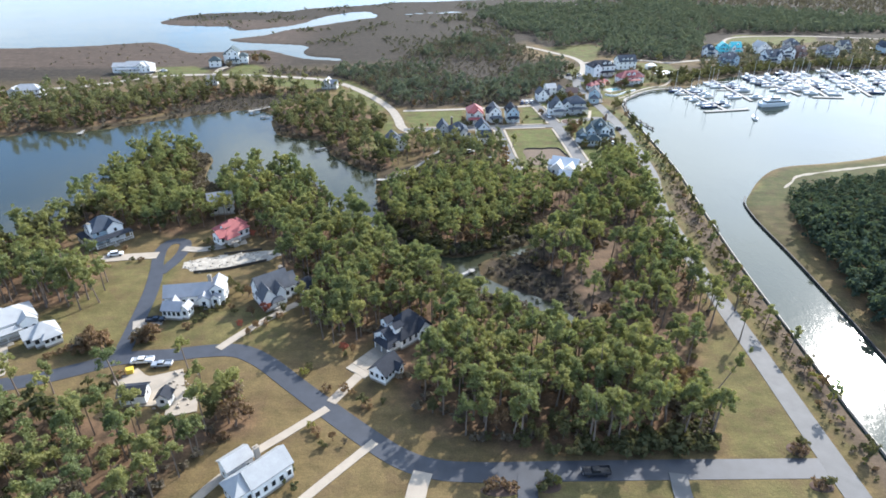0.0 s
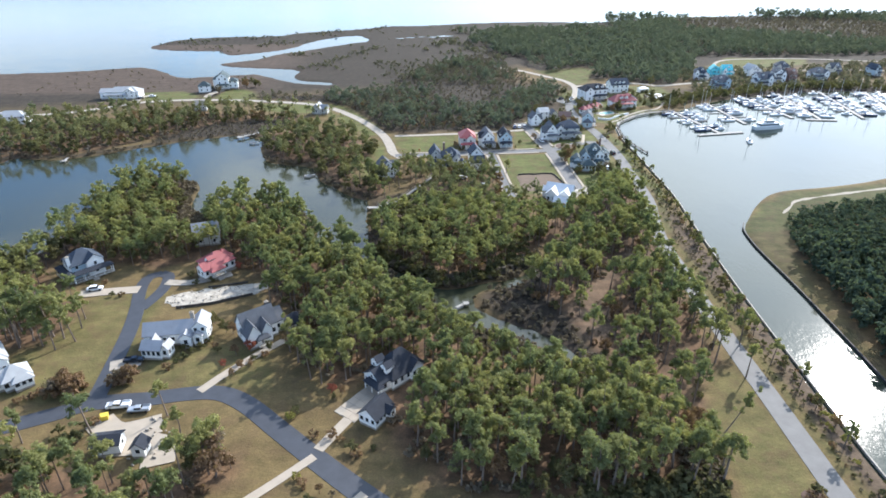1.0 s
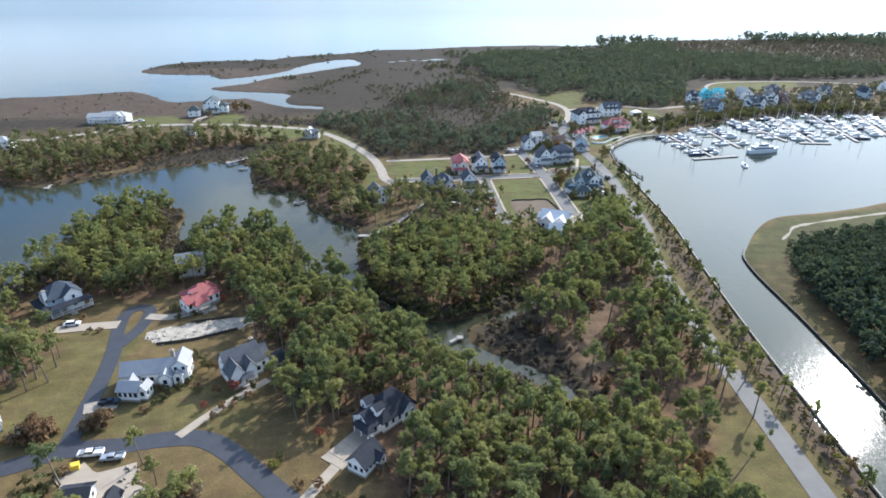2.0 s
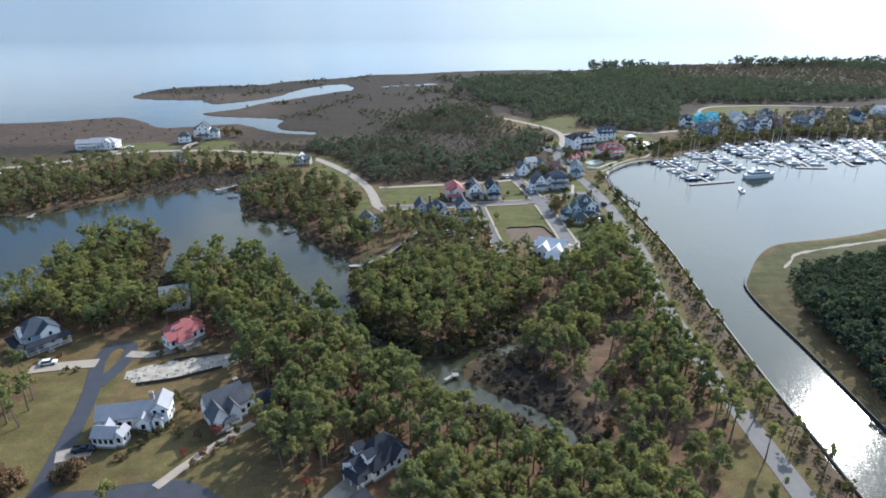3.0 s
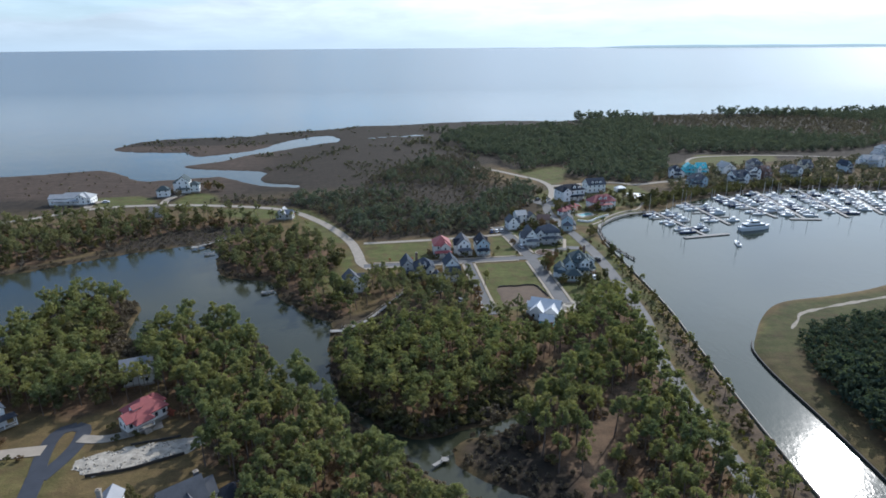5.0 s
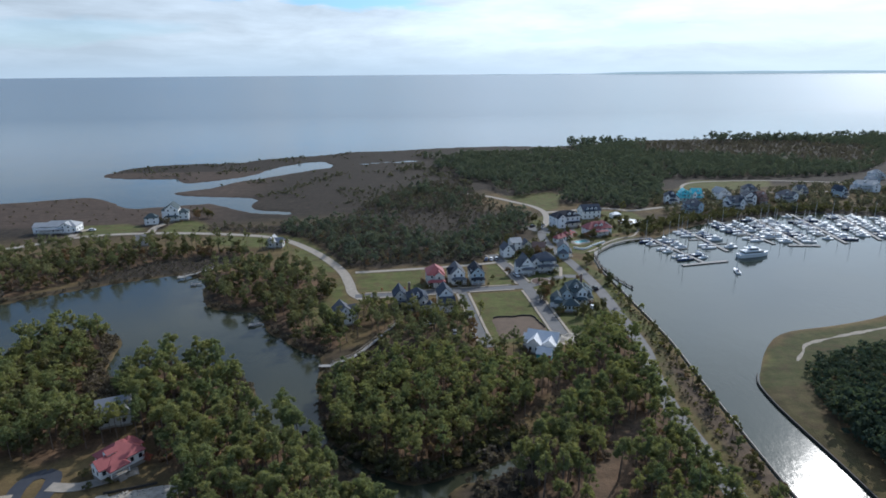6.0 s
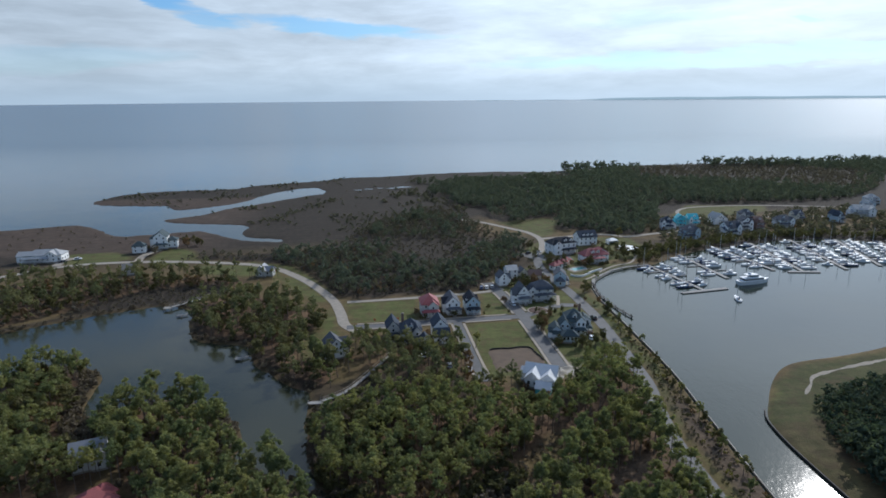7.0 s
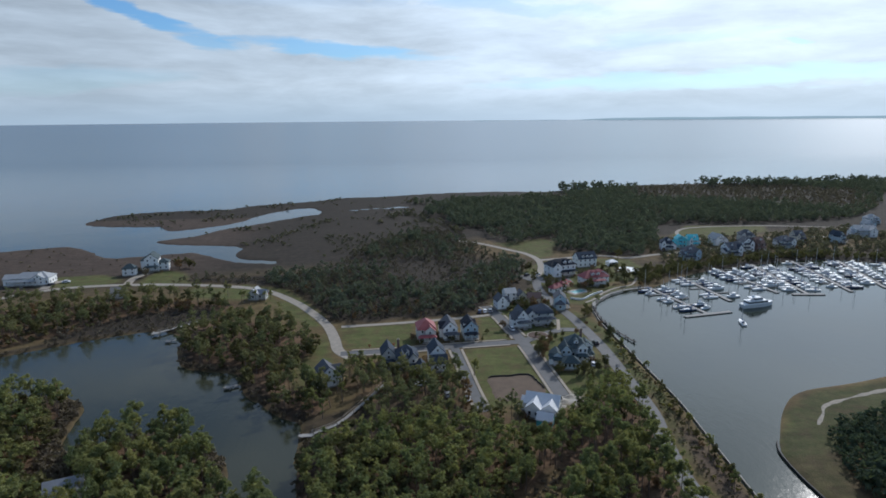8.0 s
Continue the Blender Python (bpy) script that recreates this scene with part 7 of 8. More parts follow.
for px, py, s, kind in ((9.6, 82.7, 1.0, "rust_bush"), (12.0, 83.0, 0.9, "rust_bush"), (14.2, 82.4, 0.8, "rust_bush"), (20.0, 82.2, 0.9, "bush"), (21.6, 83.6, 1.0, "bush"), (23.0, 84.0, 0.8, "gold_bush"), (76.2, 91.8, 1.0, "rust_bush"), (77.6, 93.0, 0.9, "bush"), (75.0, 90.8, 0.8, "rust_bush"), (77.0, 83.0, 0.9, "bush"), (75.2, 82.6, 0.9, "rust_bush"),
                        (-91.0, 129.2, 1.9, "rust_bush"), (-93.2, 127.6, 1.6, "rust_bush"), (-88.2, 128.8, 1.7, "rust_bush"), (-77.4, 132.4, 1.6, "rust_bush"), (-79.8, 131.4, 1.4, "rust_bush"), (-18.2, 107.1, 0.9, "bush"), (-16.5, 106.0, 0.8, "rust_bush"), (-32.2, 119.3, 0.8, "bush"), (-33.5, 117.6, 0.8, "gold_bush"), (-26.8, 112.0, 0.7, "rust_bush"), (-22.6, 111.6, 0.8, "rust_bush"), (-20.8, 110.4, 0.6, "rust_bush"), (-82.0, 112.2, 1.0, "bush"), (-83.2, 110.2, 1.0, "bush"), (-80.0, 115.6, 0.9, "bush"), (-78.6, 117.2, 0.8, "rust_bush"), (-79.6, 111.4, 1.0, "bush"), (-85.0, 113.8, 0.9, "bush"),
                        (-68.0, 139.4, 0.7, "bush"), (-66.6, 142.0, 0.7, "bush"), (-65.2, 144.4, 0.7, "bush"), (-63.8, 146.6, 0.7, "bush"), (-62.0, 148.6, 0.7, "bush"), (-60.0, 147.0, 0.6, "rust_bush"), (-58.6, 144.6, 0.6, "bush"), (-69.6, 137.0, 0.7, "rust_bush"), (-67.5, 145.4, 0.8, "bush"), (-31.7, 85.4, 0.9, "bush"), (-30.6, 87.0, 0.9, "bush"), (-29.0, 83.0, 0.7, "bush"), (-99.0, 126.5, 0.7, "rust_bush"), (-97.5, 128.2, 0.7, "rust_bush"), (-100.8, 125.0, 0.7, "rust_bush"),
                        (-110.0, 180.6, 0.9, "bush"), (-106.5, 181.6, 0.8, "rust_bush"), (-101.0, 174.6, 0.6, "bush"), (-98.0, 174.9, 0.6, "rust_bush"), (-80.0, 186.0, 0.8, "bush"), (-76.5, 181.0, 0.7, "bush"), (-72.0, 183.0, 0.7, "bush"), (-51.0, 138.6, 0.6, "rust_bush"), (-47.5, 140.4, 0.7, "bush"), (-45.0, 142.0, 0.7, "rust_bush"), (-27.0, 97.5, 0.7, "rust_bush"), (-25.0, 94.0, 0.7, "bush"), (-28.5, 99.8, 0.6, "gold_bush"), (-13.0, 107.4, 0.5, "bush")):
    plant(kind, px, py, s * 1.25, group=GARDEN)

for px, py, s, kind in ((68.7, 301.3, 0.85, "rust"), (70.8, 308.0, 0.8, "oak"), (77.0, 319.5, 0.6, "oak"), (80.4, 312.0, 0.55, "oak"), (74.6, 312.5, 0.6, "rust"), (80.0, 280.0, 0.9, "oak"), (90.4, 285.0, 0.85, "oak"), (86.0, 281.0, 0.8, "oak"), (90.2, 323.0, 0.5, "rust"), (102.0, 346.0, 0.8, "oak"), (104.0, 318.0, 0.6, "oak"), (87.0, 349.0, 0.5, "oak"), (76.0, 371.0, 0.65, "oak"), (88.0, 366.0, 0.6, "oak"), (156.0, 433.0, 0.95, "oak"), (169.0, 428.0, 0.9, "oak"), (158.6, 418.0, 0.9, "oak")):
    plant(kind, px, py, s, group="garden trees round the club" if py > 410 else "small trees round the houses")
for px, py, s in ((-31, 132, 0.8), (-35.5, 139, 0.85), (-28, 130, 0.7), (-26, 135.5, 0.85), (-38.5, 143.5, 0.75), (-31.5, 138, 0.9), (-22, 131.5, 0.75), (-24.5, 139.5, 0.85)):
    plant("pine", px, py, s, "tall pine beside the gabled house's drive")

# tufts, shrubs and saplings on the strip between the road and the canal
for k in range(120):
    py = 84 + 245 * (k + rng.uniform()) / 120
    near_edge = np.interp(py, [84, 121, 162, 207, 243, 281, 330], [84.6, 85.4, 86.2, 88.6, 95.4, 98.8, 99.8])
    far_edge = np.interp(py, [80, 119, 150, 203, 255, 330], [93.3, 94.6, 96.4, 100.6, 106, 107.4]) - 0.9
    px = near_edge + (far_edge - near_edge) * rng.uniform(0.3, 1.0)
    golden = 0.5 + 0.5 * math.sin(py * 0.13)
    kind = "gold_bush" if rng.uniform() < 0.6 * golden else "rust_bush" if rng.uniform() < 0.35 else "bush"
    plant(kind, px, py, rng.uniform(0.35, 0.8), group="shrubs on the canal bank")
    if k % 7 == 2:
        plant("oak" if k % 3 else "pine", near_edge + (far_edge - near_edge) * rng.uniform(0.45, 0.9), py + 0.8, rng.uniform(0.45, 0.75) if k % 3 else rng.uniform(0.38, 0.55), group="saplings on the canal bank")
# dark trees and shrubs round the club, the pool and the inn
for cx, cy, rx, ry, count in ((104, 402, 10, 9, 9), (118, 396, 12, 4, 6), (146, 426, 10, 10, 10), (130, 424, 8, 3, 4), (94, 392, 5, 10, 7), (152, 404, 6, 8, 5), (74, 362, 8, 6, 8), (97, 440, 6, 10, 6), (72, 390, 8, 5, 7), (58, 338, 2, 12, 3), (86, 356, 3, 8, 4), (-158, 462, 9, 5, 6), (-140, 484, 9, 5, 7)):
    for k in range(count):
        a, r = rng.uniform(0, 2 * math.pi), math.sqrt(rng.uniform())
        px, py = cx + rx * r * math.cos(a), cy + ry * r * math.sin(a)
        spot = np.array([px]), np.array([py])
        if all(away(road, *spot, most=20)[0] > width / 2 + 1.0 for road, width, *_ in road_lines) and all(abs(px - u) > p / 2 + 1.2 or abs(py - v) > q / 2 + 1.5 for u, v, p, q, _ in HOMES) and within(harbour_line, *spot)[0] < -3 and math.hypot(px - 161.5, py - 440) > 9:
            plant(("oak", "oak", "rust", "bare", "oak")[int(rng.integers(5))], px, py, rng.uniform(0.5, 0.95), group="garden trees round the club")

for px, py, r in ((-2, 268, 2.6), (-6, 262, 2.6), (-10, 255, 2.8), (-16, 247, 2.6), (-22, 241, 2.6), (-12, 248, 2.4), (-24, 236, 2.0), (-72, 105, 5.0), (-64, 104.5, 3.5), (57, 238, 4.5), (60, 246, 4.0), (51, 245, 4.0), (52.5, 235, 4.4), (47.5, 240, 3.5), (48, 250, 5.0), (55, 229, 4.2), (66, 258, 6.0), (51, 229, 3.2)):
    keep_clear(px, py, r)
for px, py, s in ((6, 279, 0.6), (12, 276, 0.65), (18, 274, 0.6), (26, 276, 0.62), (30, 268, 0.66), (24, 267, 0.7), (16, 268, 0.7), (-4, 283, 0.7), (-10, 284, 0.75), (0, 288, 0.6), (-3, 294, 0.55), (29, 285, 0.5)):
    plant("pine", px, py, s, "yard pine behind the village houses")

# hedges and small trees round the village houses
for hx, hy, L, W, group in HOMES:
    if group:
        for k in range(6):
            a = rng.uniform(0, 2 * math.pi)
            px, py = hx + (L / 2 + rng.uniform(1.5, 4.5)) * math.cos(a), hy + (W / 2 + rng.uniform(2.5, 5.5)) * math.sin(a)
            spot = np.array([px]), np.array([py])
            if all(away(road, *spot, most=20)[0] > width / 2 + 1.2 for road, width, *_ in road_lines) and all(abs(px - u) > p / 2 + 1 or abs(py - v) > q / 2 + 1 for u, v, p, q, _ in HOMES) and within(harbour_line, *spot)[0] < -2:
                if k < 1:
                    plant("oak" if rng.uniform() < 0.65 else "rust", px, py, rng.uniform(0.3, 0.6), group="small trees round the houses")
                else:
                    plant("bush" if rng.uniform() < 0.7 else "rust_bush", px, py, rng.uniform(0.7, 1.4), group="hedge bushes round the houses")

# ---- woods ----
MID_PINE = low_kind(pine_shape, 10, 30, 16, 0.47, 17.5, 3.5, 0.48)
LOW_PINE = low_kind(pine_shape, 8, 16, 7, 0.80, 11.5, 3.9, 0.2, 0.3)
LOW_ROUND = low_kind(round_shape, 8, 15, 19, 0.60, 9.5, 3.2, 0.05)
LOW_ROUND_FAR = low_kind(round_shape, 8, 12, 7, 0.82, 7.2, 3.7, 0.0, 0.3)
MID_ROUND = low_kind(round_shape, 8, 12, 12, 0.70, 9.5, 3.4, 0.05, 0.35)
FAR_THICKET = low_kind(round_shape, 6, 6, 7, 0.46, 1.9, 1.5, 0.0)
THICKET = low_kind(round_shape, 6, 9, 14, 0.34, 1.9, 1.5, 0.0)

for px, py, r in ((72, 197, 3.6), (67, 191, 3.8), (62, 184, 3.9), (57.5, 177, 4.0), (54, 169, 4.0), (50, 161, 4.0), (46, 154, 3.6), (67, 138, 4.2), (70, 147, 4.0), (62, 131, 4.0), (56, 124, 3.2)):
    keep_clear(px, py, r)
for px, py in ((-97, 236), (-95, 229), (-93, 222), (-99, 243)):
    keep_clear(px, py, 5.5)

rest = []
for name, step, size in (("near", 4.1, (0.70, 1.0)), ("straw", 5.0, (0.70, 0.98)), ("corner", 5.0, (0.85, 1.2)), ("left", 4.3, (0.8, 1.1))):
    x, y = spots(wood_lines[name], step)
    left = {"near": 110, "straw": 66, "corner": 30, "left": 22}[name]
    for px, py in zip(x, y):
        if rng.uniform() < (0.03 if name == "corner" else 0.11) and py < 170:
            plant(("rust", "oak", "rust", "bare")[int(rng.integers(4))], px, py, rng.uniform(0.6, 1.0))
        elif left > 0 and px > -150:
            plant("pine", px, py, rng.uniform(*size), group="pines of the near wood")
            left -= 1
        else:
            rest.append((px, py))
rest = np.array(rest)
k = rest[:, 0] > -78
woods("pine_wood", "tall green loblolly pines with bare trunks in the near wood", rest[k, 0], rest[k, 1], NEAR_PINE, PINE, (0.70, 0.98), 0.24, 11.0)
rest = rest[~k]
for grove in ([(38, 184), (47, 195), (58, 207), (70, 219), (82, 230), (88, 236), (84, 212), (80, 203), (70, 203), (62, 195), (52, 184), (44, 174)], [(76, 142), (80, 140), (81, 195), (78, 195), (72, 180), (69, 166), (71, 156)]):
    x, y = spots(np.array(grove, float), 4.7)
    woods("pine_wood", "dense green pines between the wet gap and the canal road", x, y, NEAR_PINE, PINE, (0.58, 0.86), 0.22, 11.0)
for name, step in (("hump", 3.8), ("island", 3.7), ("point", 4.9), ("far_shore", 5.8), ("yard", 4.2)):
    x, y = spots(wood_lines[name], step)
    if name == "hump":
        x, y = np.append(x, rest[:, 0]), np.append(y, rest[:, 1])
    pick = rng.uniform(size=len(x)) + (0.16 if name in ("point", "hump") else 0.0)
    woods("pine_wood", "dense stand of green loblolly pines by the water", x[pick < 0.72], y[pick < 0.72], MID_PINE, SHORE_PINE if name in ("far_shore", "point", "yard") else PINE, {"far_shore": (0.5, 0.78), "yard": (0.45, 0.68), "point": (0.5, 0.8), "island": (0.54, 0.78)}.get(name, (0.55, 0.8)), 0.2, 11.5)
    k = (pick >= 0.72) & (pick < 0.93 + (0.16 if name in ("point", "hump") else 0.0))
    woods("mixed_wood", "dark evergreen hardwoods between the pines", x[k], y[k], LOW_ROUND, OAK, (0.7, 1.1) if name != "yard" else (0.4, 0.7))
    k = pick >= 0.93 + (0.16 if name in ("point", "hump") else 0.0)
    woods("autumn_wood", "rusty autumn hardwoods between the pines", x[k], y[k], LOW_ROUND, RUST, (0.5, 0.9))
x, y = spots(wood_lines["spit"], 3.4)
tall = (y < 200 + 0.12 * (x - 120)) & (x < 190)
woods("dark_wood", "dense dark hardwood trees on the spit", x[tall], y[tall], MID_ROUND, PLANTATION, (0.72, 1.05))
x, y = spots(wood_lines["spit"], 2.8)
young = (y >= 196 + 0.12 * (x - 120)) | (x > 190)
woods("young_plantation", "dense dark young pine plantation on the spit", x[young], y[young], LOW_ROUND_FAR, PLANTATION, (0.5, 0.66))
belt = np.array([(-75, 452), (-47, 462), (-23, 466), (-6, 443), (9, 412), (37, 404), (66, 450), (90, 488), (101, 468), (92, 430), (78, 392), (60, 366), (27, 358), (-12, 358), (-30, 366), (-46, 402), (-66, 426)], float)
green_copse = np.array([(-45, 561), (-34, 602), (3, 626), (44, 594), (80, 536), (72, 498), (35, 475), (2, 488), (-33, 508)], float)
bog_meadow = np.array([(8, 486), (36, 488), (46, 459), (34, 418), (14, 418), (9, 442)], float)
x, y = spots(wood_lines["swamp"], 3.5)
in_belt, in_copse = inside(belt, x + rng.normal(size=len(x)) * 3, y + rng.normal(size=len(x)) * 3), inside(green_copse, x + rng.normal(size=len(x)) * 6, y + rng.normal(size=len(x)) * 6)
likely = np.where(in_belt, 0.9, np.where(in_copse, 0.8, 0.28)) * np.where(inside(bog_meadow, x, y), 0.12, 1.0) + 0.25 * ripple(x, y, 9.0, 3.0)
keep = rng.uniform(size=len(x)) < likely
x, y, in_belt, in_copse = x[keep], y[keep], in_belt[keep], in_copse[keep]
pick = rng.uniform(size=len(x)) - np.where(in_belt, 0.20, np.where(in_copse, 0.03, -0.12)) - 0.2 * ripple(x, y, 14.0, 7.0)
k = pick < 0.10
woods("swamp_pines", "scattered pines in the swamp", x[k], y[k], LOW_PINE, HAZED_PINE, (0.55, 0.85), 0.14, 6.0)
k = (pick >= 0.10) & (pick < 0.58)
woods("swamp_scrub", "brownish-green swamp scrub behind the village", x[k], y[k], MID_ROUND, HAZED_SCRUB, (0.28, 0.6))
k = (pick >= 0.58) & ~(in_belt & (pick > 0.74))
woods("bare_swamp_trees", "grey leafless swamp trees", x[k], y[k], MID_ROUND, SWAMP_BARE, (0.22, 0.5))
k = in_belt & (pick > 0.74)
woods("autumn_swamp_trees", "rusty autumn shrubs at the swamp's edge", x[k], y[k], MID_ROUND, RUST, (0.25, 0.45))
x, y = spots(wood_lines["swamp"], 4.8)
woods("swamp_undergrowth", "low grey-brown scrub on the swamp floor", x, y, FAR_THICKET, SWAMP_BARE, (0.4, 1.0))
x, y = spots(np.array([(44, 388), (66, 398), (74, 448), (60, 452), (46, 432), (38, 410)], float), 4.6)
k = ripple(x, y, 7.0, 1.0) + rng.normal(size=len(x)) * 0.35 > 0.25
woods("bleached_snags", "bleached dead shrubs standing in the swamp", x[k], y[k], FAR_THICKET, BLEACHED, (0.35, 0.8))
x, y = spots(wood_lines["forest"], 4.9)
west = away(np.array([(150, 805), (45, 790), (36, 740), (50, 660), (72, 600), (84, 556)], float), x, y)
k = (west > 42) | (ripple(x, y, 17.0, 5.0) * 26 + west > 10)
x, y = x[k], y[k]
heath = np.array([(330, 868), (416, 935), (480, 945), (640, 800), (560, 700), (491, 640), (440, 690), (372, 735), (300, 772)], float)
open_heath = inside(heath, x + rng.normal(size=len(x)) * 14, y + rng.normal(size=len(x)) * 14) | (ripple(x, y, 38.0, 2.0) + rng.normal(size=len(x)) * 0.2 > 0.85)
pick = rng.uniform(size=len(x)) + ripple(x, y, 45.0, 1.0) * 0.45
k = ~open_heath & (pick < 0.6)
woods("far_forest", "wide dark pine forest along the sound", x[k], y[k], LOW_PINE, HAZED_PINE, (0.62, 0.92))
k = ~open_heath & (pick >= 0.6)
woods("far_mixed_forest", "duller greenish hardwoods in the far forest", x[k], y[k], LOW_ROUND_FAR, HAZED_PINE, (0.55, 0.95))
k = open_heath & (rng.uniform(size=len(x)) < 0.6)
woods("bare_far_forest", "brown leafless hardwoods in the far forest", x[k], y[k], LOW_ROUND_FAR, SWAMP_BARE, (0.35, 0.75))
x, y = spots(np.array([(52, 800), (40, 740), (52, 660), (74, 590), (20, 600), (-6, 650), (4, 720), (24, 800)], float), 5.0)
k = ripple(x, y, 12.0, 2.0) + rng.normal(size=len(x)) * 0.3 > 0.25
woods("forest_edge_scrub", "low scattered scrub between marsh and forest", x[k], y[k], FAR_THICKET, HAZED_SCRUB, (0.8, 2.2))
stands = [(x_, y_) for x0, x1, y0, y1, n_ in ((235, 315, 850, 880, 44), (450, 610, 870, 915, 66), (640, 760, 885, 910, 26)) for x_, y_ in zip(rng.uniform(x0, x1, n_), rng.uniform(y0, y1, n_))]
stands = np.array(stands)
woods("tall_shore_pines", "tall pines standing out along the far shore", stands[:, 0], stands[:, 1], LOW_PINE, HAZED_PINE, (0.85, 1.35), 0.3, 8.0)

# marsh scrub, shore thickets and village hedges
CLEAR[:] = [c for c in CLEAR if c[2] != 5.5]
marsh_line = np.array([(-110, 500), (-75, 480), (-30, 470), (60, 600), (60, 850), (0, 845), (-60, 835), (-70, 735), (-100, 690), (-160, 610), (-180, 580), (-115, 560)], float)
x, y = spots(marsh_line, 4.4)
ridge = smooth_line([(-117, 556), (-102, 565), (-81, 610), (-66, 644), (-52, 670)], 4)
copse = np.array([(-52, 586), (-9, 592), (30, 600), (20, 540), (-8, 505), (-37, 514)], float)
tip = np.array([(-146, 638), (-136, 648), (-116, 621), (-132, 617)], float)
chance = np.maximum(np.maximum(np.exp(-(away(ridge, x, y) / 7.0) ** 2) * 0.9, inside(copse, x, y) * 0.45), inside(tip, x, y) * 0.8) + 0.02
k = rng.uniform(size=len(x)) < chance + 0.12 * (ripple(x, y, 22.0, 2.0) > 0.6)
woods("marsh_scrub", "low dark scrub scattered over the marsh", x[k], y[k], FAR_THICKET, HAZED_SCRUB, (0.5, 1.5))
spit_line = np.array([(-292, 690), (-270, 672), (-215, 664), (-196, 640), (-150, 680), (-126, 730), (-96, 765), (-75, 765), (-66, 740), (-50, 842), (-83, 818), (-152, 788), (-180, 762), (-270, 742)], float)
x, y = spots(spit_line, 6.0)
k = ripple(x, y, 14.0, 8.0) + rng.normal(size=len(x)) * 0.4 > 0.35
x, y = x[k], y[k]
woods("spit_scrub", "wind-clipped scrub along the outer spit", x, y, FAR_THICKET, HAZED_SCRUB, (0.6, 1.5))
reed_line = np.array([(-300, 460), (-240, 470), (-190, 480), (-140, 500), (-110, 495), (-150, 528), (-200, 520), (-250, 565), (-300, 552)], float)
x, y = spots(reed_line, 14.0)
woods("reed_clumps", "brown reed clumps on the beach marsh", x, y, FAR_THICKET, BARE, (0.4, 0.9))
fringe_x, fringe_y = [], []
for px, py in lagoon_line[lagoon_line[:, 0] > -240]:
    for _ in range(4):
        fringe_x.append(px + rng.normal() * 2.6)
        fringe_y.append(py + rng.normal() * 2.6)
fx, fy = np.array(fringe_x), np.array(fringe_y)
wet = within(lagoon_line, fx, fy) < 0.2
x, y = spots(np.array([(-160, 340), (-126, 352), (-104, 357), (-88, 362), (-84, 380), (-98, 386), (-126, 380), (-145, 362)], float), 3.2)
woods("reed_thicket", "grey-brown reeds and scrub between lagoon and pines", x, y, FAR_THICKET, SWAMP_BARE, (0.35, 0.9))
x, y = spots(wood_lines["far_shore"], 5.0)
x, y = x[x > -240], y[x > -240]
k = rng.uniform(size=len(x)) < 0.5
woods("far_undergrowth", "dark evergreen scrub beneath the lagoon pines", x[k], y[k], FAR_THICKET, OAK, (0.8, 1.8))
woods("far_brown_undergrowth", "brown scrub beneath the lagoon pines", x[~k], y[~k], FAR_THICKET, SWAMP_BARE, (0.8, 1.6))
woods("shore_thicket", "grey-brown marsh thicket along the lagoon shore", fx[wet], fy[wet], THICKET, BARE, (0.45, 1.0))
x, y = spots(np.array([(26, 183), (35, 189), (45, 199), (56, 210), (60, 215), (51, 217), (42, 206), (34, 197), (24, 190), (18, 184)], float), 2.1)
woods("wet_gap_reeds", "grey-brown reeds filling the wet gap between the woods", x, y, THICKET, SWAMP_BARE, (0.35, 0.75))
bog_line = np.array([(15, 167), (19, 174), (30, 179), (36, 183), (31, 172), (34, 161), (42, 150), (44, 138), (40, 134)], float)
x, y = spots(bog_line, 2.9)
woods("bog_thicket", "grey-brown leafless thicket in the creek bog", x, y, THICKET, BARE, (0.5, 1.1))
x, y = spots(np.array([(-14, 172), (-6, 162), (8, 147), (19, 140), (30, 133), (37, 130), (34, 142), (26, 148), (18, 152), (10, 158), (0, 170), (-10, 182)], float), 2.0)
woods("creek_thicket", "grey-brown thicket on the creek bank", x, y, THICKET, BARE, (0.5, 1.2))
x, y = spots(np.array([(-104, 246), (-98, 240), (-92, 243), (-88, 236), (-90, 220), (-97, 222), (-102, 232)], float), 2.0)
woods("cove_thicket", "grey-brown thicket round the head of the cove", x, y, THICKET, BARE, (0.6, 1.3))
for muddy in ([(-109, 279), (-104, 270), (-102, 255), (-99, 245), (-105, 244), (-108, 252), (-110, 264), (-114, 274)], [(-45, 205), (-43, 218), (-45, 229), (-56, 244), (-62, 241), (-53, 229), (-49, 218), (-49, 207)]):
    x, y = spots(np.array(muddy, float), 1.5)
    woods("mud_thicket", "grey-brown reeds and thicket on a muddy shore", x, y, THICKET, BARE, (0.5, 1.15))
x, y = spots(np.array([(52, 97), (58, 93), (62, 104), (60, 112), (55, 108)], float), 1.7)
woods("brush_pile", "pale tangled brush at the wood's edge", x, y, THICKET, BARE, (0.7, 1.2))
bank = np.array([(160, 402), (185, 422), (250, 447), (284, 456), (345, 444), (420, 432), (420, 442), (345, 458), (284, 470), (240, 458), (180, 440), (155, 420)], float)
x, y = spots(bank, 4.0)
woods("marina_bank_trees", "dark trees and shrubs along the marina bank", x, y, LOW_ROUND_FAR, OAK, (0.4, 0.9))
x, y = spots(np.array([(195, 450), (350, 462), (420, 470), (420, 560), (330, 540), (200, 520)], float), 5.8)
woods("marina_garden_trees", "garden trees between the marina houses", x, y, LOW_ROUND_FAR, HAZED_SCRUB, (0.45, 0.95))
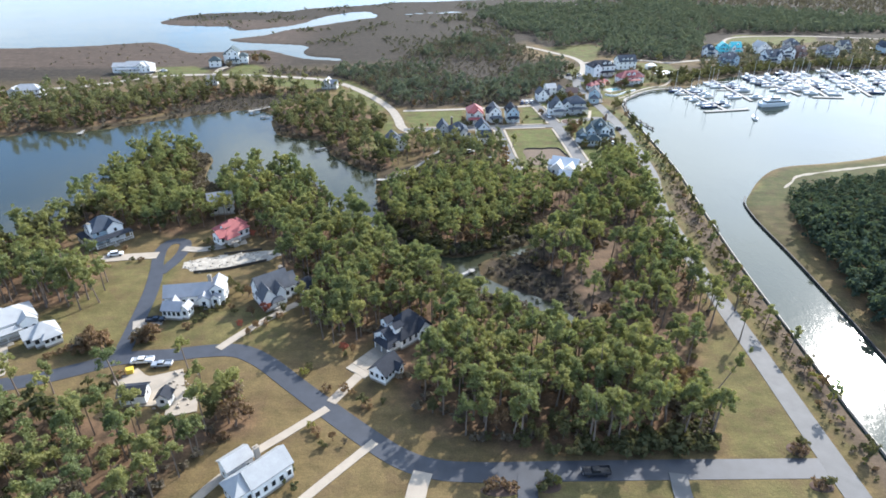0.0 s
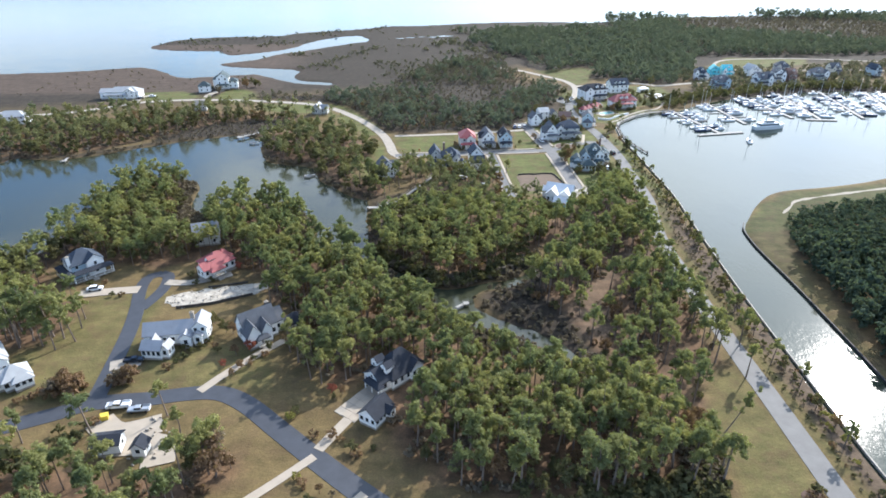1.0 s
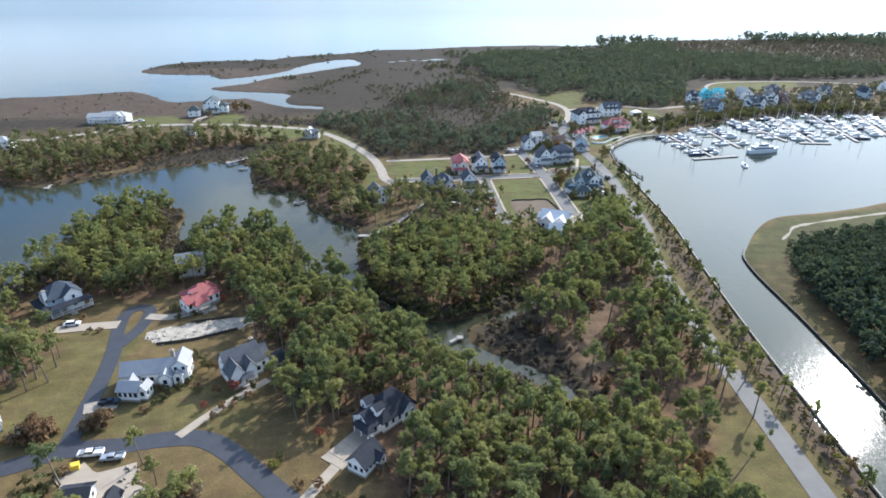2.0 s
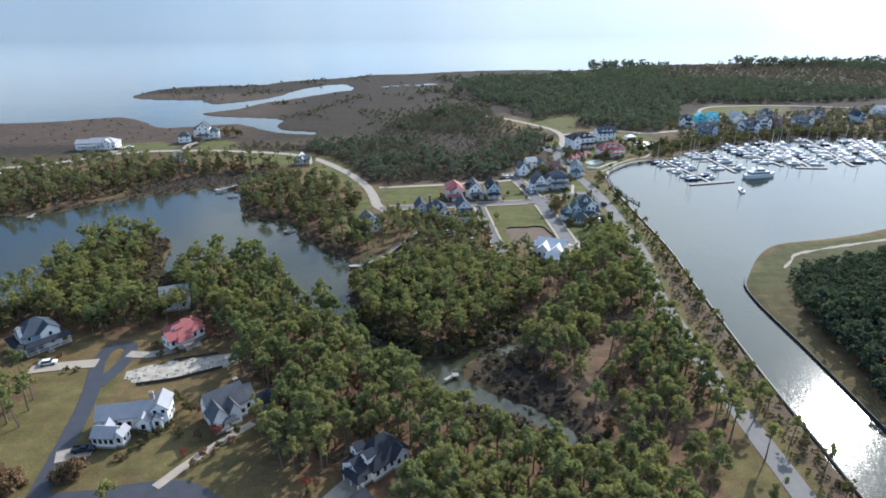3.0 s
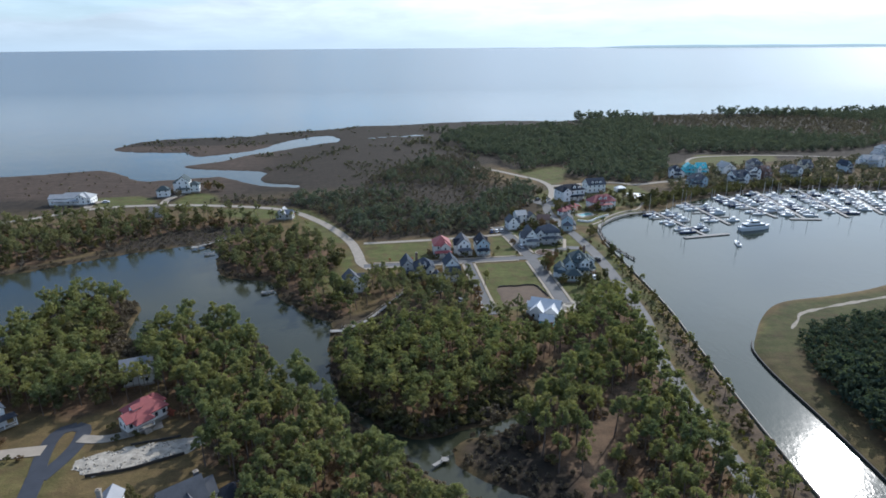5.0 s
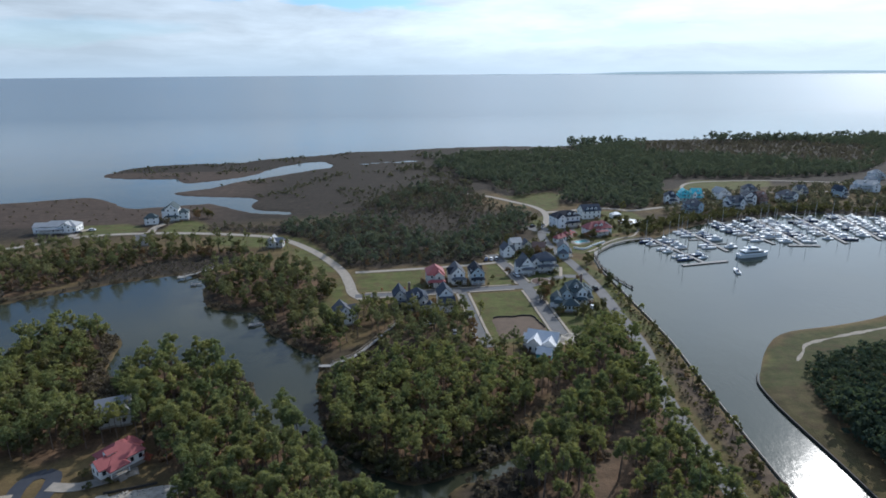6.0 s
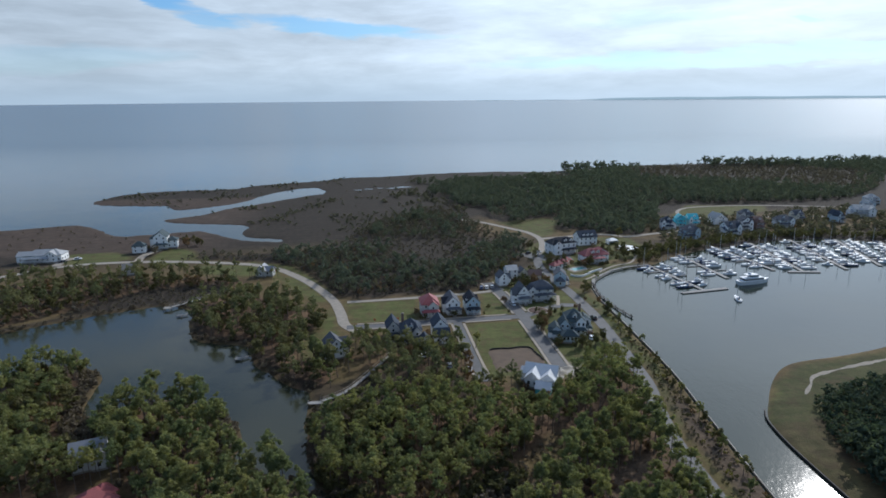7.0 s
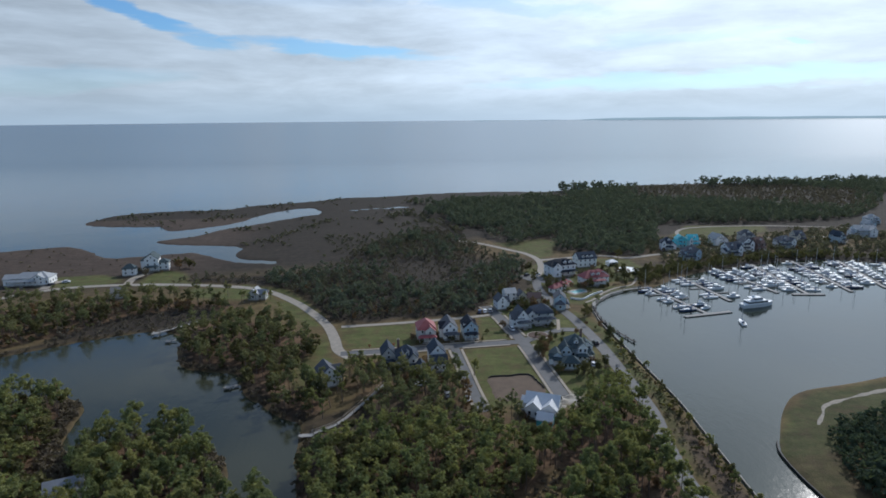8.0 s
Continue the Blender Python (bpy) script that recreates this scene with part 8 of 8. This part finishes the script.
x, y = spots(np.array([(8, 95.5), (24, 91.5), (40, 90.6), (59, 92), (61, 98), (56, 99), (40, 95), (24, 96), (10, 99)], float), 1.9, margin=1.0)
k = rng.uniform(size=len(x)) < 0.3 + 0.6 * (x > 30)
woods("edge_shrubs", "dense dark evergreen shrubs along the wood's front edge", x[k], y[k], THICKET, OAK, (0.9, 2.0))
x, y = spots(np.array([(-27, 206), (-22, 200), (-15, 192), (-6, 181), (3, 176), (11, 176), (18, 180), (27, 187), (37, 194), (35, 199), (24, 193), (10, 183), (4, 183), (-4, 189), (-13, 199), (-20, 208)], float), 1.7)
k = rng.uniform(size=len(x)) < 0.6
woods("island_thicket", "dark evergreen shrubs along the creek's wooded bank", x[k], y[k], THICKET, OAK, (0.8, 2.0))
woods("island_reeds", "grey-brown reeds along the creek's wooded bank", x[~k], y[~k], THICKET, SWAMP_BARE, (0.6, 1.3))
x, y = spots(np.array([(44, 146), (50, 168), (66, 196), (74, 198), (58, 170), (52, 150), (74, 152), (72, 138), (62, 126), (54, 122)], float), 2.6)
k = rng.uniform(size=len(x)) < 0.55
woods("straw_tufts", "thin dry tufts on the open pine straw", x[k], y[k], FAR_THICKET, BARE, (0.2, 0.5))
# grass tufts on the canal bank
x, y = spots(np.array([(86.5, 84), (93, 84), (94, 119), (96, 150), (100.4, 203), (105, 255), (106.6, 320), (101, 320), (99.5, 281), (96.5, 243), (90, 207), (87.6, 162), (86.8, 121)], float), 1.9, margin=1.0)
k = ripple(x, y, 4.0, 3.0) + rng.normal(size=len(x)) * 0.5
x, y, k = x[k > -0.35], y[k > -0.35], k[k > -0.35]
woods("bank_tufts", "low dark evergreen tufts in the mulch by the canal", x[k < 0.35], y[k < 0.35], FAR_THICKET, OAK, (0.22, 0.5))
woods("dry_bank_tufts", "low straw-brown tufts in the mulch by the canal", x[k >= 0.35], y[k >= 0.35], FAR_THICKET, BARE, (0.22, 0.5))
# undergrowth beneath the near pines
for line, dense in ((wood_lines["near"], 3.4), (wood_lines["straw"], 4.6), (wood_lines["corner"], 4.0)):
    x, y = spots(line, dense)
    pick = rng.uniform(size=len(x)) + ripple(x, y, 9.0, 4.0) * 0.25
    woods("undergrowth", "thin brown undergrowth beneath the pines", x[pick < 0.4], y[pick < 0.4], THICKET, BARE, (0.5, 1.3))
    k = (pick >= 0.4) & (pick < 0.55)
    woods("rusty_undergrowth", "rusty-red autumn shrubs beneath the pines", x[k], y[k], THICKET, RUST, (0.6, 1.5))
    woods("green_undergrowth", "dark evergreen undergrowth beneath the pines", x[pick > 0.85], y[pick > 0.85], THICKET, OAK, (0.5, 1.4))
